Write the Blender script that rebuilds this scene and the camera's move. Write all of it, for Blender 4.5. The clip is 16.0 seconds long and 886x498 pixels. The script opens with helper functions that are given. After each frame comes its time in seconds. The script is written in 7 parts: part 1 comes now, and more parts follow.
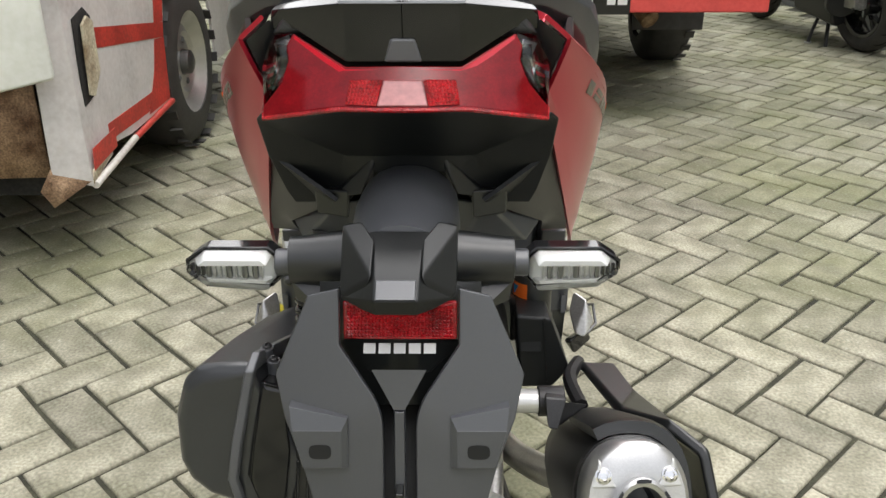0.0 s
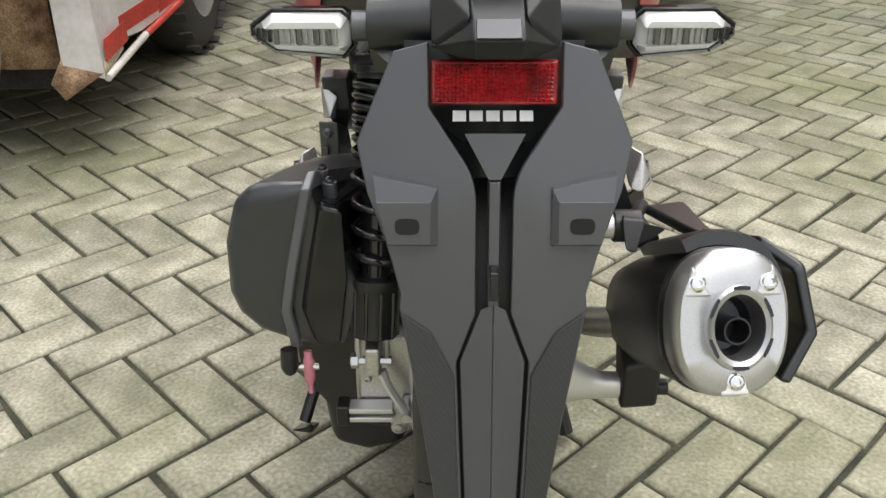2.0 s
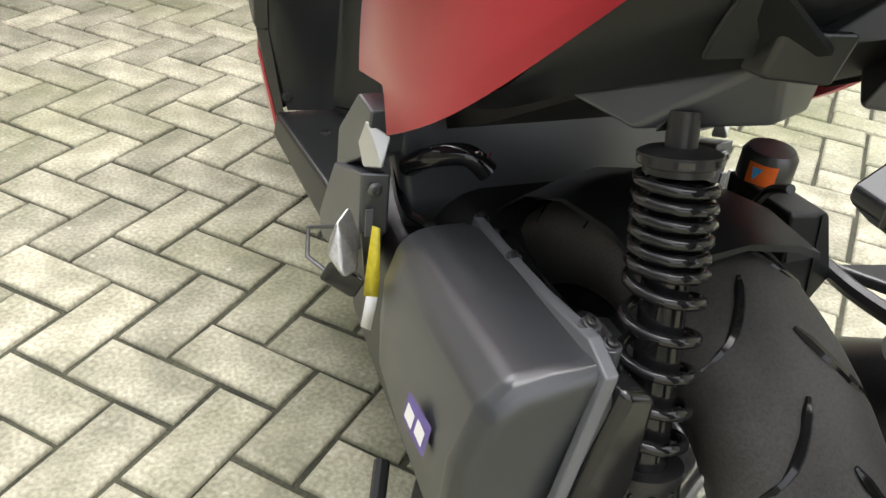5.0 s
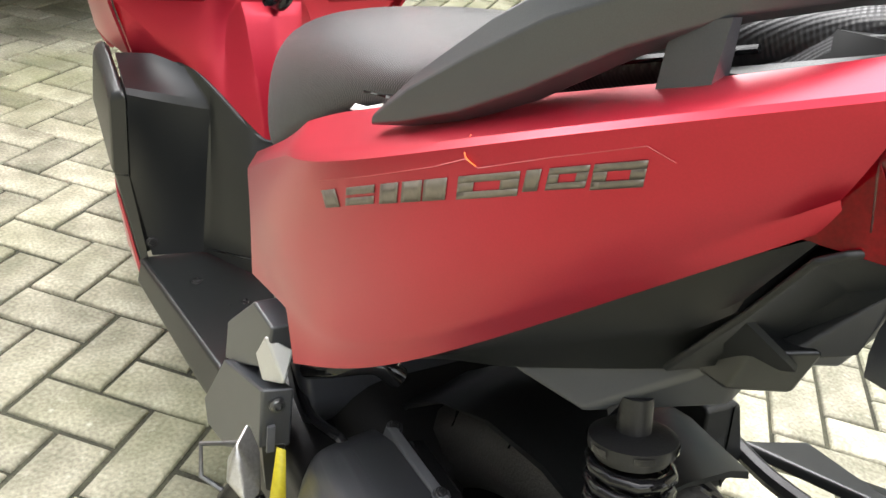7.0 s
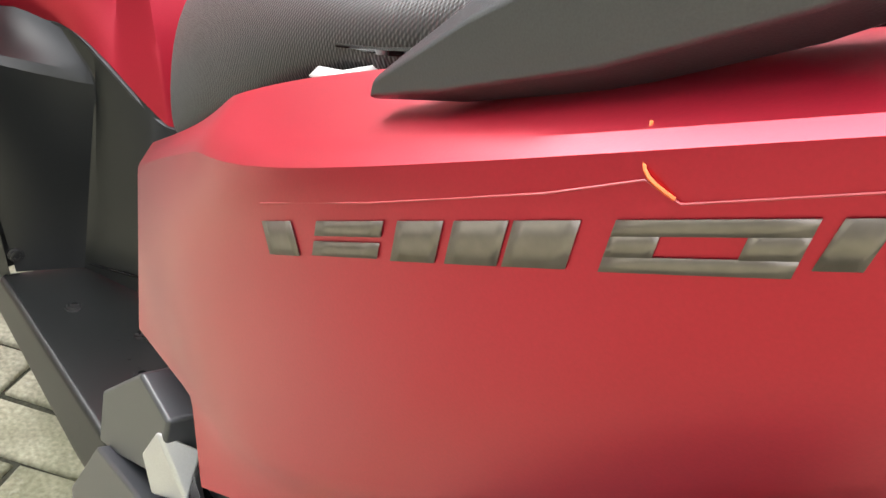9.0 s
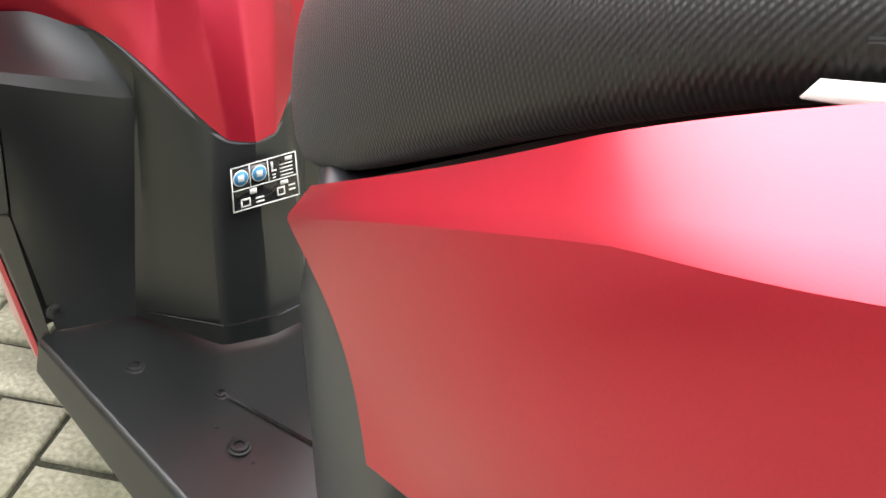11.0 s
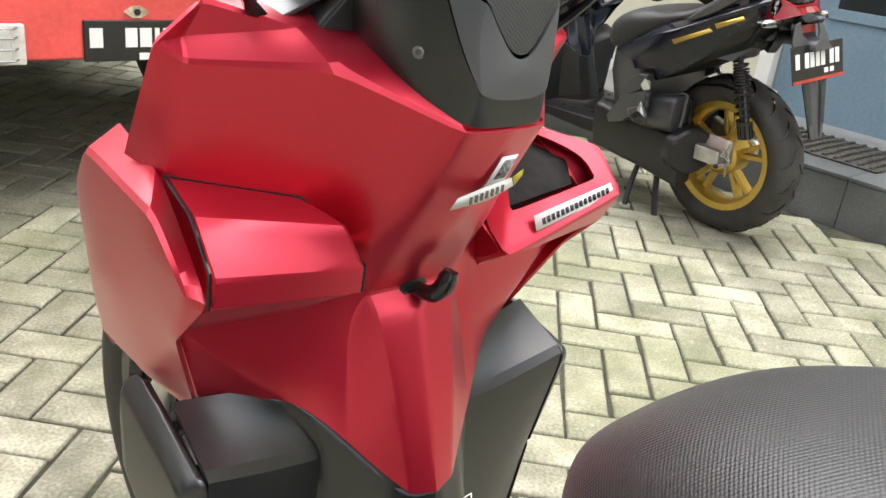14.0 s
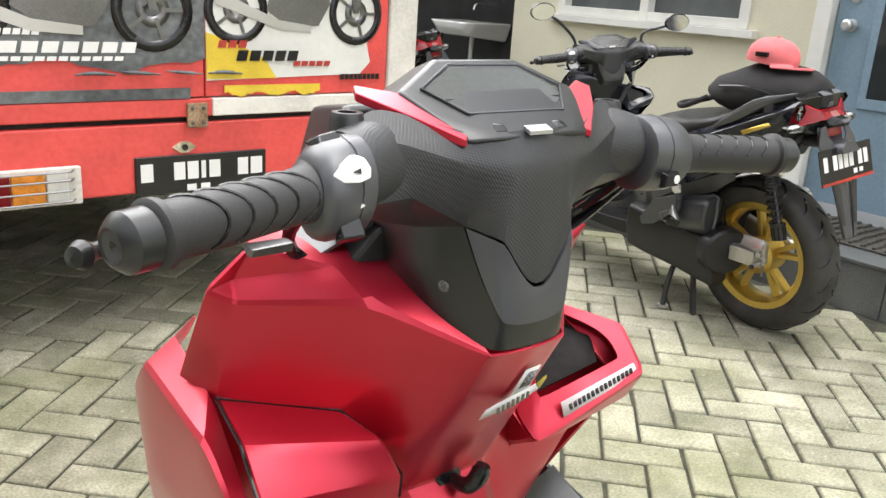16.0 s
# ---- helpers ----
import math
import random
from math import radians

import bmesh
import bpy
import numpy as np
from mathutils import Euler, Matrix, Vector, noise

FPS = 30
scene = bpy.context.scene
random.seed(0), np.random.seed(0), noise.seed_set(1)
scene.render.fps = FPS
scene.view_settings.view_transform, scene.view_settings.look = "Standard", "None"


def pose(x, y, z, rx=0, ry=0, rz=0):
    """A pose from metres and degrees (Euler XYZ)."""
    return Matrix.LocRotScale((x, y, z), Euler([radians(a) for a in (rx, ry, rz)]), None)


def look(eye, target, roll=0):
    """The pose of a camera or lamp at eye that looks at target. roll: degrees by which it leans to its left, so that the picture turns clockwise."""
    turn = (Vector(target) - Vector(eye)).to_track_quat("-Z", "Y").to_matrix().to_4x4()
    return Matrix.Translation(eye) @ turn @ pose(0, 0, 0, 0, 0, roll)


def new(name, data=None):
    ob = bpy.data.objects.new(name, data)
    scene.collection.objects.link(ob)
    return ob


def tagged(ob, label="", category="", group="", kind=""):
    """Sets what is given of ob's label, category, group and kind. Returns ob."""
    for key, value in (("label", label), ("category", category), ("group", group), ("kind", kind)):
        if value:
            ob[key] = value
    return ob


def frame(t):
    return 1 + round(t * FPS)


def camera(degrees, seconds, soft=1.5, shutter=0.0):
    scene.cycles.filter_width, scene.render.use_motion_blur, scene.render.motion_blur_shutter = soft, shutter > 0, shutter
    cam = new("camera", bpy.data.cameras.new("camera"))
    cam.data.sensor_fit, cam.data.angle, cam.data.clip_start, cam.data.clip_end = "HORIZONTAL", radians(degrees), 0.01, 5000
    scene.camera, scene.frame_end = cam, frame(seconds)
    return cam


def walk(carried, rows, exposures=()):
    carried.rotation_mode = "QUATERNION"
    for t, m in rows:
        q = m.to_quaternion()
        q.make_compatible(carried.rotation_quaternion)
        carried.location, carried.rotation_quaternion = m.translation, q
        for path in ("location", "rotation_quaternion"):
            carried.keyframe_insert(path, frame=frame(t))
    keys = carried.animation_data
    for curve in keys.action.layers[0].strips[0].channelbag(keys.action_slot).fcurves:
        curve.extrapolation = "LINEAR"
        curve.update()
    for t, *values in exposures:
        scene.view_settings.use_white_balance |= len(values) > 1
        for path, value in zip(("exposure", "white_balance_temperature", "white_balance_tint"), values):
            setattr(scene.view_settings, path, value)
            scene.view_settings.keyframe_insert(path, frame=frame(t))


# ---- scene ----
from mathutils.bvhtree import BVHTree

cam = camera(55.9, 16.0)
PATH = [
    (0, (0.038, -0.006, 1.057), (0.021, 1.81, 0.22), -0.2),
    (0.5, (0.029, -0.012, 1.029), (0.012, 1.791, 0.162), -0.3),
    (1, (0.011, -0.019, 0.994), (-0.007, 1.767, 0.094), -0.4),
    (1.5, (-0.014, -0.019, 0.959), (-0.034, 1.746, 0.017), -0.3),
    (2, (-0.03, -0.006, 0.916), (-0.048, 1.748, -0.045), -0.3),
    (2.5, (-0.083, 0.023, 0.902), (-0.07, 1.778, -0.057), -0.3),
    (3, (-0.145, 0.088, 0.897), (-0.1, 1.843, -0.061), -0.2),
    (3.2, (-0.168, 0.135, 0.887), (-0.104, 1.887, -0.075), -0.1),
    (5.3, (-0.414, 0.452, 0.906), (0.314, 1.952, -0.198), 7.0),
    (5.5, (-0.414, 0.469, 0.917), (0.358, 1.956, -0.176), 7.4),
    (6, (-0.423, 0.519, 0.965), (0.441, 1.977, -0.097), 8.5),
    (6.5, (-0.428, 0.532, 1.004), (0.522, 1.987, 0.013), 9.0),
    (7, (-0.415, 0.555, 0.994), (0.563, 2.004, 0.021), 8.8),
    (7.5, (-0.37, 0.611, 0.959), (0.643, 2.036, -0.012), 9.1),
    (8, (-0.343, 0.668, 0.933), (0.738, 2.052, -0.024), 11.6),
    (8.5, (-0.331, 0.718, 0.914), (0.793, 2.07, -0.039), 12.2),
    (9, (-0.331, 0.768, 0.895), (0.819, 2.104, -0.049), 13.1),
    (9.2, (-0.336, 0.775, 0.89), (0.817, 2.115, -0.047), 13.8),
    (11.3, (-0.364, 1.02, 0.837), (0.856, 2.239, -0.176), 8.4),
    (11.5, (-0.367, 1.043, 0.843), (0.871, 2.246, -0.168), 8.4),
    (12, (-0.382, 1.088, 0.866), (0.866, 2.288, -0.135), 7.8),
    (12.5, (-0.399, 1.119, 0.896), (0.855, 2.34, -0.072), 7.5),
    (13, (-0.414, 1.148, 0.928), (0.855, 2.4, 0.022), 7.7),
    (13.5, (-0.432, 1.165, 0.964), (0.842, 2.462, 0.131), 7.6),
    (14, (-0.445, 1.176, 1.012), (0.814, 2.528, 0.246), 6.9),
    (14.5, (-0.444, 1.177, 1.056), (0.801, 2.574, 0.349), 5.9),
    (15, (-0.446, 1.177, 1.092), (0.788, 2.609, 0.438), 5.0),
    (15.5, (-0.446, 1.171, 1.114), (0.786, 2.621, 0.499), 4.3),
    (16, (-0.452, 1.167, 1.132), (0.761, 2.642, 0.535), 3.7),
]
walk(cam, [(t, look(eye, target, roll)) for t, eye, target, roll in PATH],
     exposures=[(0.0, 1.6), (2.0, 1.65), (3.2, 1.8), (5.3, 2.4), (7.0, 2.6), (9.0, 2.65), (11.3, 2.7), (12.2, 2.7), (13, 2.55), (14.5, 2.35), (16.0, 2.25)])

# ---- sky, sun and exposure ----
world = bpy.data.worlds.new("overcast_sky")
scene.world = world
world.use_nodes = True
wn = world.node_tree.nodes
sky = wn.new("ShaderNodeTexSky")
sky.sky_type = "NISHITA"
sky.sun_disc = False
sky.sun_elevation, sky.sun_rotation = radians(75), radians(150)
sky.air_density, sky.dust_density, sky.ozone_density = 1.0, 4.0, 0.6
soft_sky = wn.new("ShaderNodeHueSaturation")
soft_sky.inputs["Saturation"].default_value = 0.25
world.node_tree.links.new(sky.outputs[0], soft_sky.inputs["Color"])
world.node_tree.links.new(soft_sky.outputs[0], wn["Background"].inputs[0])
wn["Background"].inputs[1].default_value = 0.085
sun = new("sun", bpy.data.lights.new("sun", "SUN"))
sun.data.energy, sun.data.angle, sun.data.color = 1.5, radians(70), (1.0, 0.985, 0.97)
sun.matrix_world = look((0.5, 4.4, 3.9), (0, 0, 0))


# ---- materials ----
def material(name, base, rough=0.5, metal=0.0, spread=0.12, size=6.0, grain=200.0, bump=0.05, tint=None, coat=0.0, per_piece=0.0, island=0.0, spec=0.5):
    """A surface with large stains, fine grain and a slight relief; spread: how far its value wanders."""
    m = bpy.data.materials.new(name)
    m.use_nodes = True
    t = m.node_tree
    n, l = t.nodes, t.links
    b = n["Principled BSDF"]
    b.inputs["Metallic"].default_value = metal
    b.inputs["Coat Weight"].default_value = coat
    b.inputs["Specular IOR Level"].default_value = spec
    co = n.new("ShaderNodeTexCoord")
    big, fine = n.new("ShaderNodeTexNoise"), n.new("ShaderNodeTexNoise")
    big.inputs["Scale"].default_value, big.inputs["Detail"].default_value = size, 5.0
    fine.inputs["Scale"].default_value, fine.inputs["Detail"].default_value = grain, 2.0
    l.new(co.outputs["Object"], big.inputs["Vector"])
    l.new(co.outputs["Object"], fine.inputs["Vector"])
    ramp = n.new("ShaderNodeValToRGB")
    low = tint or tuple(c * (1 - spread * 2) for c in base)
    ramp.color_ramp.elements[0].color = (*low, 1)
    ramp.color_ramp.elements[1].color = (*(min(1, c * (1 + spread)) for c in base), 1)
    ramp.color_ramp.elements[0].position, ramp.color_ramp.elements[1].position = 0.3, 0.68
    l.new(big.outputs["Fac"], ramp.inputs[0])
    mix = n.new("ShaderNodeMix")
    mix.data_type, mix.blend_type = "RGBA", "OVERLAY"
    mix.inputs["Factor"].default_value = min(1, spread * 3)
    l.new(ramp.outputs["Color"], mix.inputs["A"])
    l.new(fine.outputs["Fac"], mix.inputs["B"])
    out = mix.outputs["Result"]
    if per_piece or island:
        hsv = n.new("ShaderNodeHueSaturation")
        source = n.new("ShaderNodeObjectInfo").outputs["Random"] if per_piece else n.new("ShaderNodeNewGeometry").outputs["Random Per Island"]
        rng = n.new("ShaderNodeMapRange")
        amount = per_piece or island
        rng.inputs["To Min"].default_value, rng.inputs["To Max"].default_value = 1 - amount, 1 + amount
        l.new(source, rng.inputs["Value"])
        l.new(rng.outputs[0], hsv.inputs["Value"])
        l.new(out, hsv.inputs["Color"])
        out = hsv.outputs[0]
    l.new(out, b.inputs["Base Color"])
    mr = n.new("ShaderNodeMapRange")
    mr.inputs["To Min"].default_value, mr.inputs["To Max"].default_value = max(0.02, rough - 0.07), min(1, rough + 0.07)
    l.new(big.outputs["Fac"], mr.inputs["Value"])
    l.new(mr.outputs[0], b.inputs["Roughness"])
    if bump:
        bp = n.new("ShaderNodeBump")
        bp.inputs["Strength"].default_value, bp.inputs["Distance"].default_value = bump, 0.002
        l.new(fine.outputs["Fac"], bp.inputs["Height"])
        l.new(bp.outputs[0], b.inputs["Normal"])
    return m


def moss(m):
    """Greenish patches and dark stains that run across neighbouring blocks."""
    t = m.node_tree
    n, l = t.nodes, t.links
    b = n["Principled BSDF"]
    src = b.inputs["Base Color"].links[0].from_socket
    pos = n.new("ShaderNodeNewGeometry").outputs["Position"]
    for scale, lo, hi, colour, amount in ((1.1, 0.45, 0.66, (0.155, 0.172, 0.055), 0.5), (9.0, 0.50, 0.75, (0.10, 0.10, 0.07), 0.45), (55.0, 0.62, 0.75, (0.62, 0.61, 0.52), 0.35)):
        noise, ramp, mix = n.new("ShaderNodeTexNoise"), n.new("ShaderNodeMapRange"), n.new("ShaderNodeMix")
        noise.inputs["Scale"].default_value, noise.inputs["Detail"].default_value = scale, 6.0
        l.new(pos, noise.inputs["Vector"])
        ramp.inputs["From Min"].default_value, ramp.inputs["From Max"].default_value, ramp.inputs["To Max"].default_value = lo, hi, amount
        l.new(noise.outputs["Fac"], ramp.inputs["Value"])
        mix.data_type = "RGBA"
        l.new(ramp.outputs[0], mix.inputs["Factor"])
        l.new(src, mix.inputs["A"])
        mix.inputs["B"].default_value = (*colour, 1)
        src = mix.outputs["Result"]
    l.new(src, b.inputs["Base Color"])
    return m


def carbon(name, base, rough, pitch, depth=0.5):
    """Moulded plastic or vinyl with a fine woven relief."""
    m = material(name, base, rough, spread=0.06, bump=0)
    t = m.node_tree
    n, l = t.nodes, t.links
    co = n.new("ShaderNodeTexCoord")
    waves = []
    for way in ((0.40, 0.80, 0.45), (0.40, -0.80, 0.45)):
        dot, freq, wave = n.new("ShaderNodeVectorMath"), n.new("ShaderNodeMath"), n.new("ShaderNodeMath")
        dot.operation, freq.operation, wave.operation = "DOT_PRODUCT", "MULTIPLY", "SINE"
        dot.inputs[1].default_value = way
        freq.inputs[1].default_value = 2 * math.pi / pitch
        l.new(co.outputs["Object"], dot.inputs[0])
        l.new(dot.outputs["Value"], freq.inputs[0])
        l.new(freq.outputs[0], wave.inputs[0])
        waves.append(wave)
    mul = n.new("ShaderNodeMath")
    mul.operation = "ADD"
    l.new(waves[0].outputs[0], mul.inputs[0])
    l.new(waves[1].outputs[0], mul.inputs[1])
    bp = n.new("ShaderNodeBump")
    bp.inputs["Strength"].default_value, bp.inputs["Distance"].default_value = depth, pitch * 0.14
    l.new(mul.outputs[0], bp.inputs["Height"])
    l.new(bp.outputs[0], n["Principled BSDF"].inputs["Normal"])
    return m


def thin_clear(name):
    """Thin clear plastic: light passes straight, with a gloss that grows towards the rim."""
    m = bpy.data.materials.new(name)
    m.use_nodes = True
    t = m.node_tree
    n, l = t.nodes, t.links
    n.remove(n["Principled BSDF"])
    clear, gloss, mix, fr = n.new("ShaderNodeBsdfTransparent"), n.new("ShaderNodeBsdfGlossy"), n.new("ShaderNodeMixShader"), n.new("ShaderNodeFresnel")
    clear.inputs[0].default_value = (0.95, 0.96, 0.96, 1)
    gloss.inputs["Roughness"].default_value = 0.06
    fr.inputs[0].default_value = 1.5
    l.new(fr.outputs[0], mix.inputs[0])
    l.new(clear.outputs[0], mix.inputs[1])
    l.new(gloss.outputs[0], mix.inputs[2])
    l.new(mix.outputs[0], n["Material Output"].inputs[0])
    return m


def glass(name, color, rough=0.05, alpha=0.0):
    m = bpy.data.materials.new(name)
    m.use_nodes = True
    b = m.node_tree.nodes["Principled BSDF"]
    b.inputs["Base Color"].default_value = (*color, 1)
    b.inputs["Roughness"].default_value = rough
    b.inputs["Transmission Weight"].default_value = 1.0
    b.inputs["IOR"].default_value = 1.45
    return m


RED = material("satin_red_paint", (0.52, 0.011, 0.036), 0.38, 0.72, spread=0.03, grain=900, bump=0.02, spec=0.3)
for node in RED.node_tree.nodes:
    if node.type == 'BSDF_PRINCIPLED':
        # matt clear lacquer over the colour
        node.inputs["Coat Weight"].default_value = 0.85
        node.inputs["Coat Roughness"].default_value = 0.31
        node.inputs["Coat IOR"].default_value = 1.46
        node.inputs["Sheen Weight"].default_value = 0.06
        node.inputs["Sheen Roughness"].default_value = 0.25
BLACK = material("black_satin_plastic", (0.0115, 0.0128, 0.0132), 0.31, spread=0.08, grain=1500, bump=0.10, spec=0.7)
GREY = material("dark_grey_plastic", (0.052, 0.055, 0.062), 0.36, spread=0.08, grain=1500, bump=0.08, spec=0.9)
GLOSS = material("gloss_black_plastic", (0.012, 0.012, 0.013), 0.08, spread=0.05, bump=0)
PITCH = material("black_engine_paint", (0.015, 0.015, 0.016), 0.38, spread=0.15, grain=500, bump=0.1)
RUBBER = material("tyre_rubber", (0.045, 0.043, 0.040), 0.6, spread=0.2, size=14, grain=400, bump=0.25)
GRIPRUB = material("grip_rubber", (0.030, 0.030, 0.031), 0.55, spread=0.1, grain=900, bump=0.15)
SEATV = carbon("black_seat_vinyl", (0.018, 0.018, 0.019), 0.40, 0.0023, 0.30)
seat_skin = SEATV.node_tree.nodes["Principled BSDF"]
seat_skin.inputs["Sheen Weight"].default_value, seat_skin.inputs["Sheen Roughness"].default_value = 0.12, 0.4
WEAVE = carbon("carbon_pattern_plastic", (0.035, 0.036, 0.038), 0.40, 0.0016, 0.22)
CHROME = material("chrome", (0.75, 0.75, 0.76), 0.12, 1.0, spread=0.03, bump=0)
ALUM = material("cast_aluminium", (0.62, 0.61, 0.59), 0.36, 0.9, spread=0.12, grain=300, bump=0.2)
TAILBLK = material("matte_black_plastic", (0.010, 0.011, 0.0112), 0.40, spread=0.08, grain=1500, bump=0.10, spec=0.4)
BLUEP = material("violet_print", (0.10, 0.06, 0.30), 0.5, spread=0.05, bump=0)
# near-black that stands in for deep shade in holes and hollows
SHADEBLK = material("deep_shade_black", (0.005, 0.005, 0.005), 0.7, spread=0.05, bump=0)
SMOOTHALU = material("smooth_aluminium", (0.70, 0.70, 0.69), 0.34, 0.6, spread=0.05, grain=900, bump=0.04)
# flange grey, also the pale sheen painted on tail parts
FLANGE_SHEEN = material("flange_and_sheen_grey", (0.12, 0.124, 0.135), 0.30, spread=0.06, grain=1500, bump=0.05)
BRUSHED = material("brushed_steel", (0.60, 0.60, 0.60), 0.34, 0.85, spread=0.06, grain=600, bump=0.06)
STEEL = material("dark_steel_bolt", (0.20, 0.20, 0.20), 0.35, 0.9, spread=0.1, bump=0.05)
WHITE = material("white_print", (0.82, 0.82, 0.80), 0.5, spread=0.03, bump=0)
DECAL = material("grey_decal_film", (0.23, 0.20, 0.17), 0.32, 0.6, spread=0.08, bump=0)
YELLOW = material("yellow_tape", (0.62, 0.52, 0.03), 0.45, spread=0.1, bump=0.05)
BLUEP = material("blue_print", (0.05, 0.30, 0.62), 0.5, spread=0.05, bump=0)
ORANGEP = material("orange_print", (0.85, 0.16, 0.02), 0.45, spread=0.05, bump=0)
GREENP = material("green_tape", (0.02, 0.30, 0.10), 0.45, spread=0.05, bump=0)
PINK = material("pink_drain_tube", (0.60, 0.22, 0.28), 0.25, spread=0.1, bump=0)
REDLENS = material("red_lens", (0.20, 0.003, 0.007), 0.12, spread=0.12, size=60, grain=500, bump=0.02, spec=0.3)
REDLENS2 = material("red_reflector", (0.42, 0.006, 0.012), 0.18, spread=0.3, size=60, grain=500, bump=0.6, coat=0.5)
CLEAR = thin_clear("clear_lens")
SMOKE = material("smoked_display", (0.055, 0.060, 0.052), 0.12, spread=0.1, bump=0)
PAVER = moss(material("concrete_paver", (0.31, 0.295, 0.228), 0.86, spread=0.22, size=9, grain=140, bump=0.5, per_piece=0.22, tint=(0.19, 0.185, 0.13)))
PAVERS = moss(material("concrete_paver_far", (0.30, 0.29, 0.223), 0.86, spread=0.22, size=5, grain=140, bump=0.5, island=0.25, tint=(0.18, 0.18, 0.12)))
SAND = material("joint_sand", (0.050, 0.050, 0.032), 0.95, spread=0.3, size=12, grain=220, bump=0.7)
ORANGE = material("faded_orange_truck_paint", (0.74, 0.085, 0.075), 0.45, spread=0.10, size=4, grain=60, bump=0.1)
TRUCKW = material("weathered_white_paint", (0.72, 0.70, 0.64), 0.5, spread=0.12, size=5, grain=80, bump=0.15)
VANW = material("dull_cream_paint", (0.78, 0.80, 0.72), 0.4, spread=0.10, size=3, grain=60, bump=0.08)
VANS = material("silver_grey_paint", (0.66, 0.64, 0.61), 0.42, spread=0.10, size=5, grain=60, bump=0.1)
VANR = material("old_red_stripe_paint", (0.50, 0.045, 0.03), 0.45, spread=0.18, size=7, grain=90, bump=0.12)
RUST = material("rusty_bare_metal", (0.30, 0.20, 0.12), 0.8, spread=0.4, size=20, grain=200, bump=0.6, tint=(0.10, 0.05, 0.02))
DARKBODY = material("dark_underbody_and_shade", (0.02, 0.019, 0.017), 0.9, spread=0.3, size=6, grain=90, bump=0.3)
PANELDARK = material("dark_poster_ground", (0.14, 0.15, 0.15), 0.45, spread=0.3, size=3, grain=40, bump=0.03, tint=(0.05, 0.055, 0.06))
PANELPALE = material("pale_poster_ground", (0.72, 0.72, 0.68), 0.45, spread=0.06, size=3, grain=40, bump=0.03)
POSTERYEL = material("yellow_poster_print", (0.80, 0.58, 0.05), 0.45, spread=0.1, bump=0.03)
WALLP = material("cream_wall_paint", (0.66, 0.63, 0.48), 0.8, spread=0.05, size=1.5, grain=120, bump=0.12)
TRIMP = material("white_trim_paint", (0.74, 0.73, 0.68), 0.6, spread=0.05, bump=0.05)
DOORP = material("blue_grey_door_paint", (0.20, 0.29, 0.36), 0.45, spread=0.06, size=2, grain=60, bump=0.05)
TILED = material("dark_grey_tile", (0.13, 0.135, 0.135), 0.35, spread=0.15, size=4, grain=160, bump=0.15, per_piece=0.1)
FLOORT = material("grey_porch_tile", (0.20, 0.20, 0.195), 0.4, spread=0.12, size=3, grain=160, bump=0.1)
GOLD = material("gold_wheel_paint", (0.62, 0.43, 0.10), 0.32, 0.75, spread=0.08, bump=0.03)
NAVY = material("gloss_navy_black_paint", (0.012, 0.013, 0.022), 0.14, spread=0.05, bump=0)
FABRIC = material("black_bag_fabric", (0.018, 0.017, 0.018), 0.9, spread=0.2, size=25, grain=700, bump=0.6)
CAPF = material("faded_red_cloth", (0.68, 0.17, 0.18), 0.9, spread=0.1, size=25, grain=900, bump=0.4)
MATW = material("woven_door_mat", (0.07, 0.065, 0.055), 0.95, spread=0.4, size=60, grain=300, bump=0.9)
PORCELAIN = material("white_porcelain", (0.75, 0.75, 0.72), 0.12, spread=0.03, bump=0)
AMBER = material("amber_lens", (0.80, 0.28, 0.02), 0.12, spread=0.15, size=40, grain=300, bump=0.3, coat=0.4)
WIRE = material("galvanised_wire", (0.30, 0.30, 0.29), 0.4, 0.8, spread=0.1, bump=0.1)
BEIGE = material("pale_primer_metal", (0.52, 0.49, 0.36), 0.6, spread=0.25, size=12, grain=120, bump=0.3, tint=(0.25, 0.17, 0.09))


# ---- mesh helpers ----
def bm_new(verts, faces):
    bm = bmesh.new()
    vs = [bm.verts.new(v) for v in verts]
    for f in faces:
        bm.faces.new([vs[i] for i in f])
    return bm


def link(name, bm, mat, parent=None, label="", sharp=38, bevel=0.0, thick=0.0, sub=0, seg=2):
    bmesh.ops.recalc_face_normals(bm, faces=bm.faces)
    me = bpy.data.meshes.new(name)
    bm.to_mesh(me)
    bm.free()
    for p in me.polygons:
        p.use_smooth = True
    if not sub and not bevel:
        me.set_sharp_from_angle(angle=radians(sharp))
    me.materials.append(mat)
    ob = new(name, me)
    if parent is not None:
        ob.parent = parent
    if label:
        ob["label"] = label
    if thick:
        s = ob.modifiers.new("solid", "SOLIDIFY")
        s.thickness, s.offset = thick, 0.0
    if sub:
        s = ob.modifiers.new("smooth", "SUBSURF")
        s.levels = s.render_levels = sub
    if bevel:
        b = ob.modifiers.new("bevel", "BEVEL")
        b.width, b.segments, b.limit_method, b.angle_limit, b.harden_normals = bevel, seg, "ANGLE", radians(22), True
    return ob


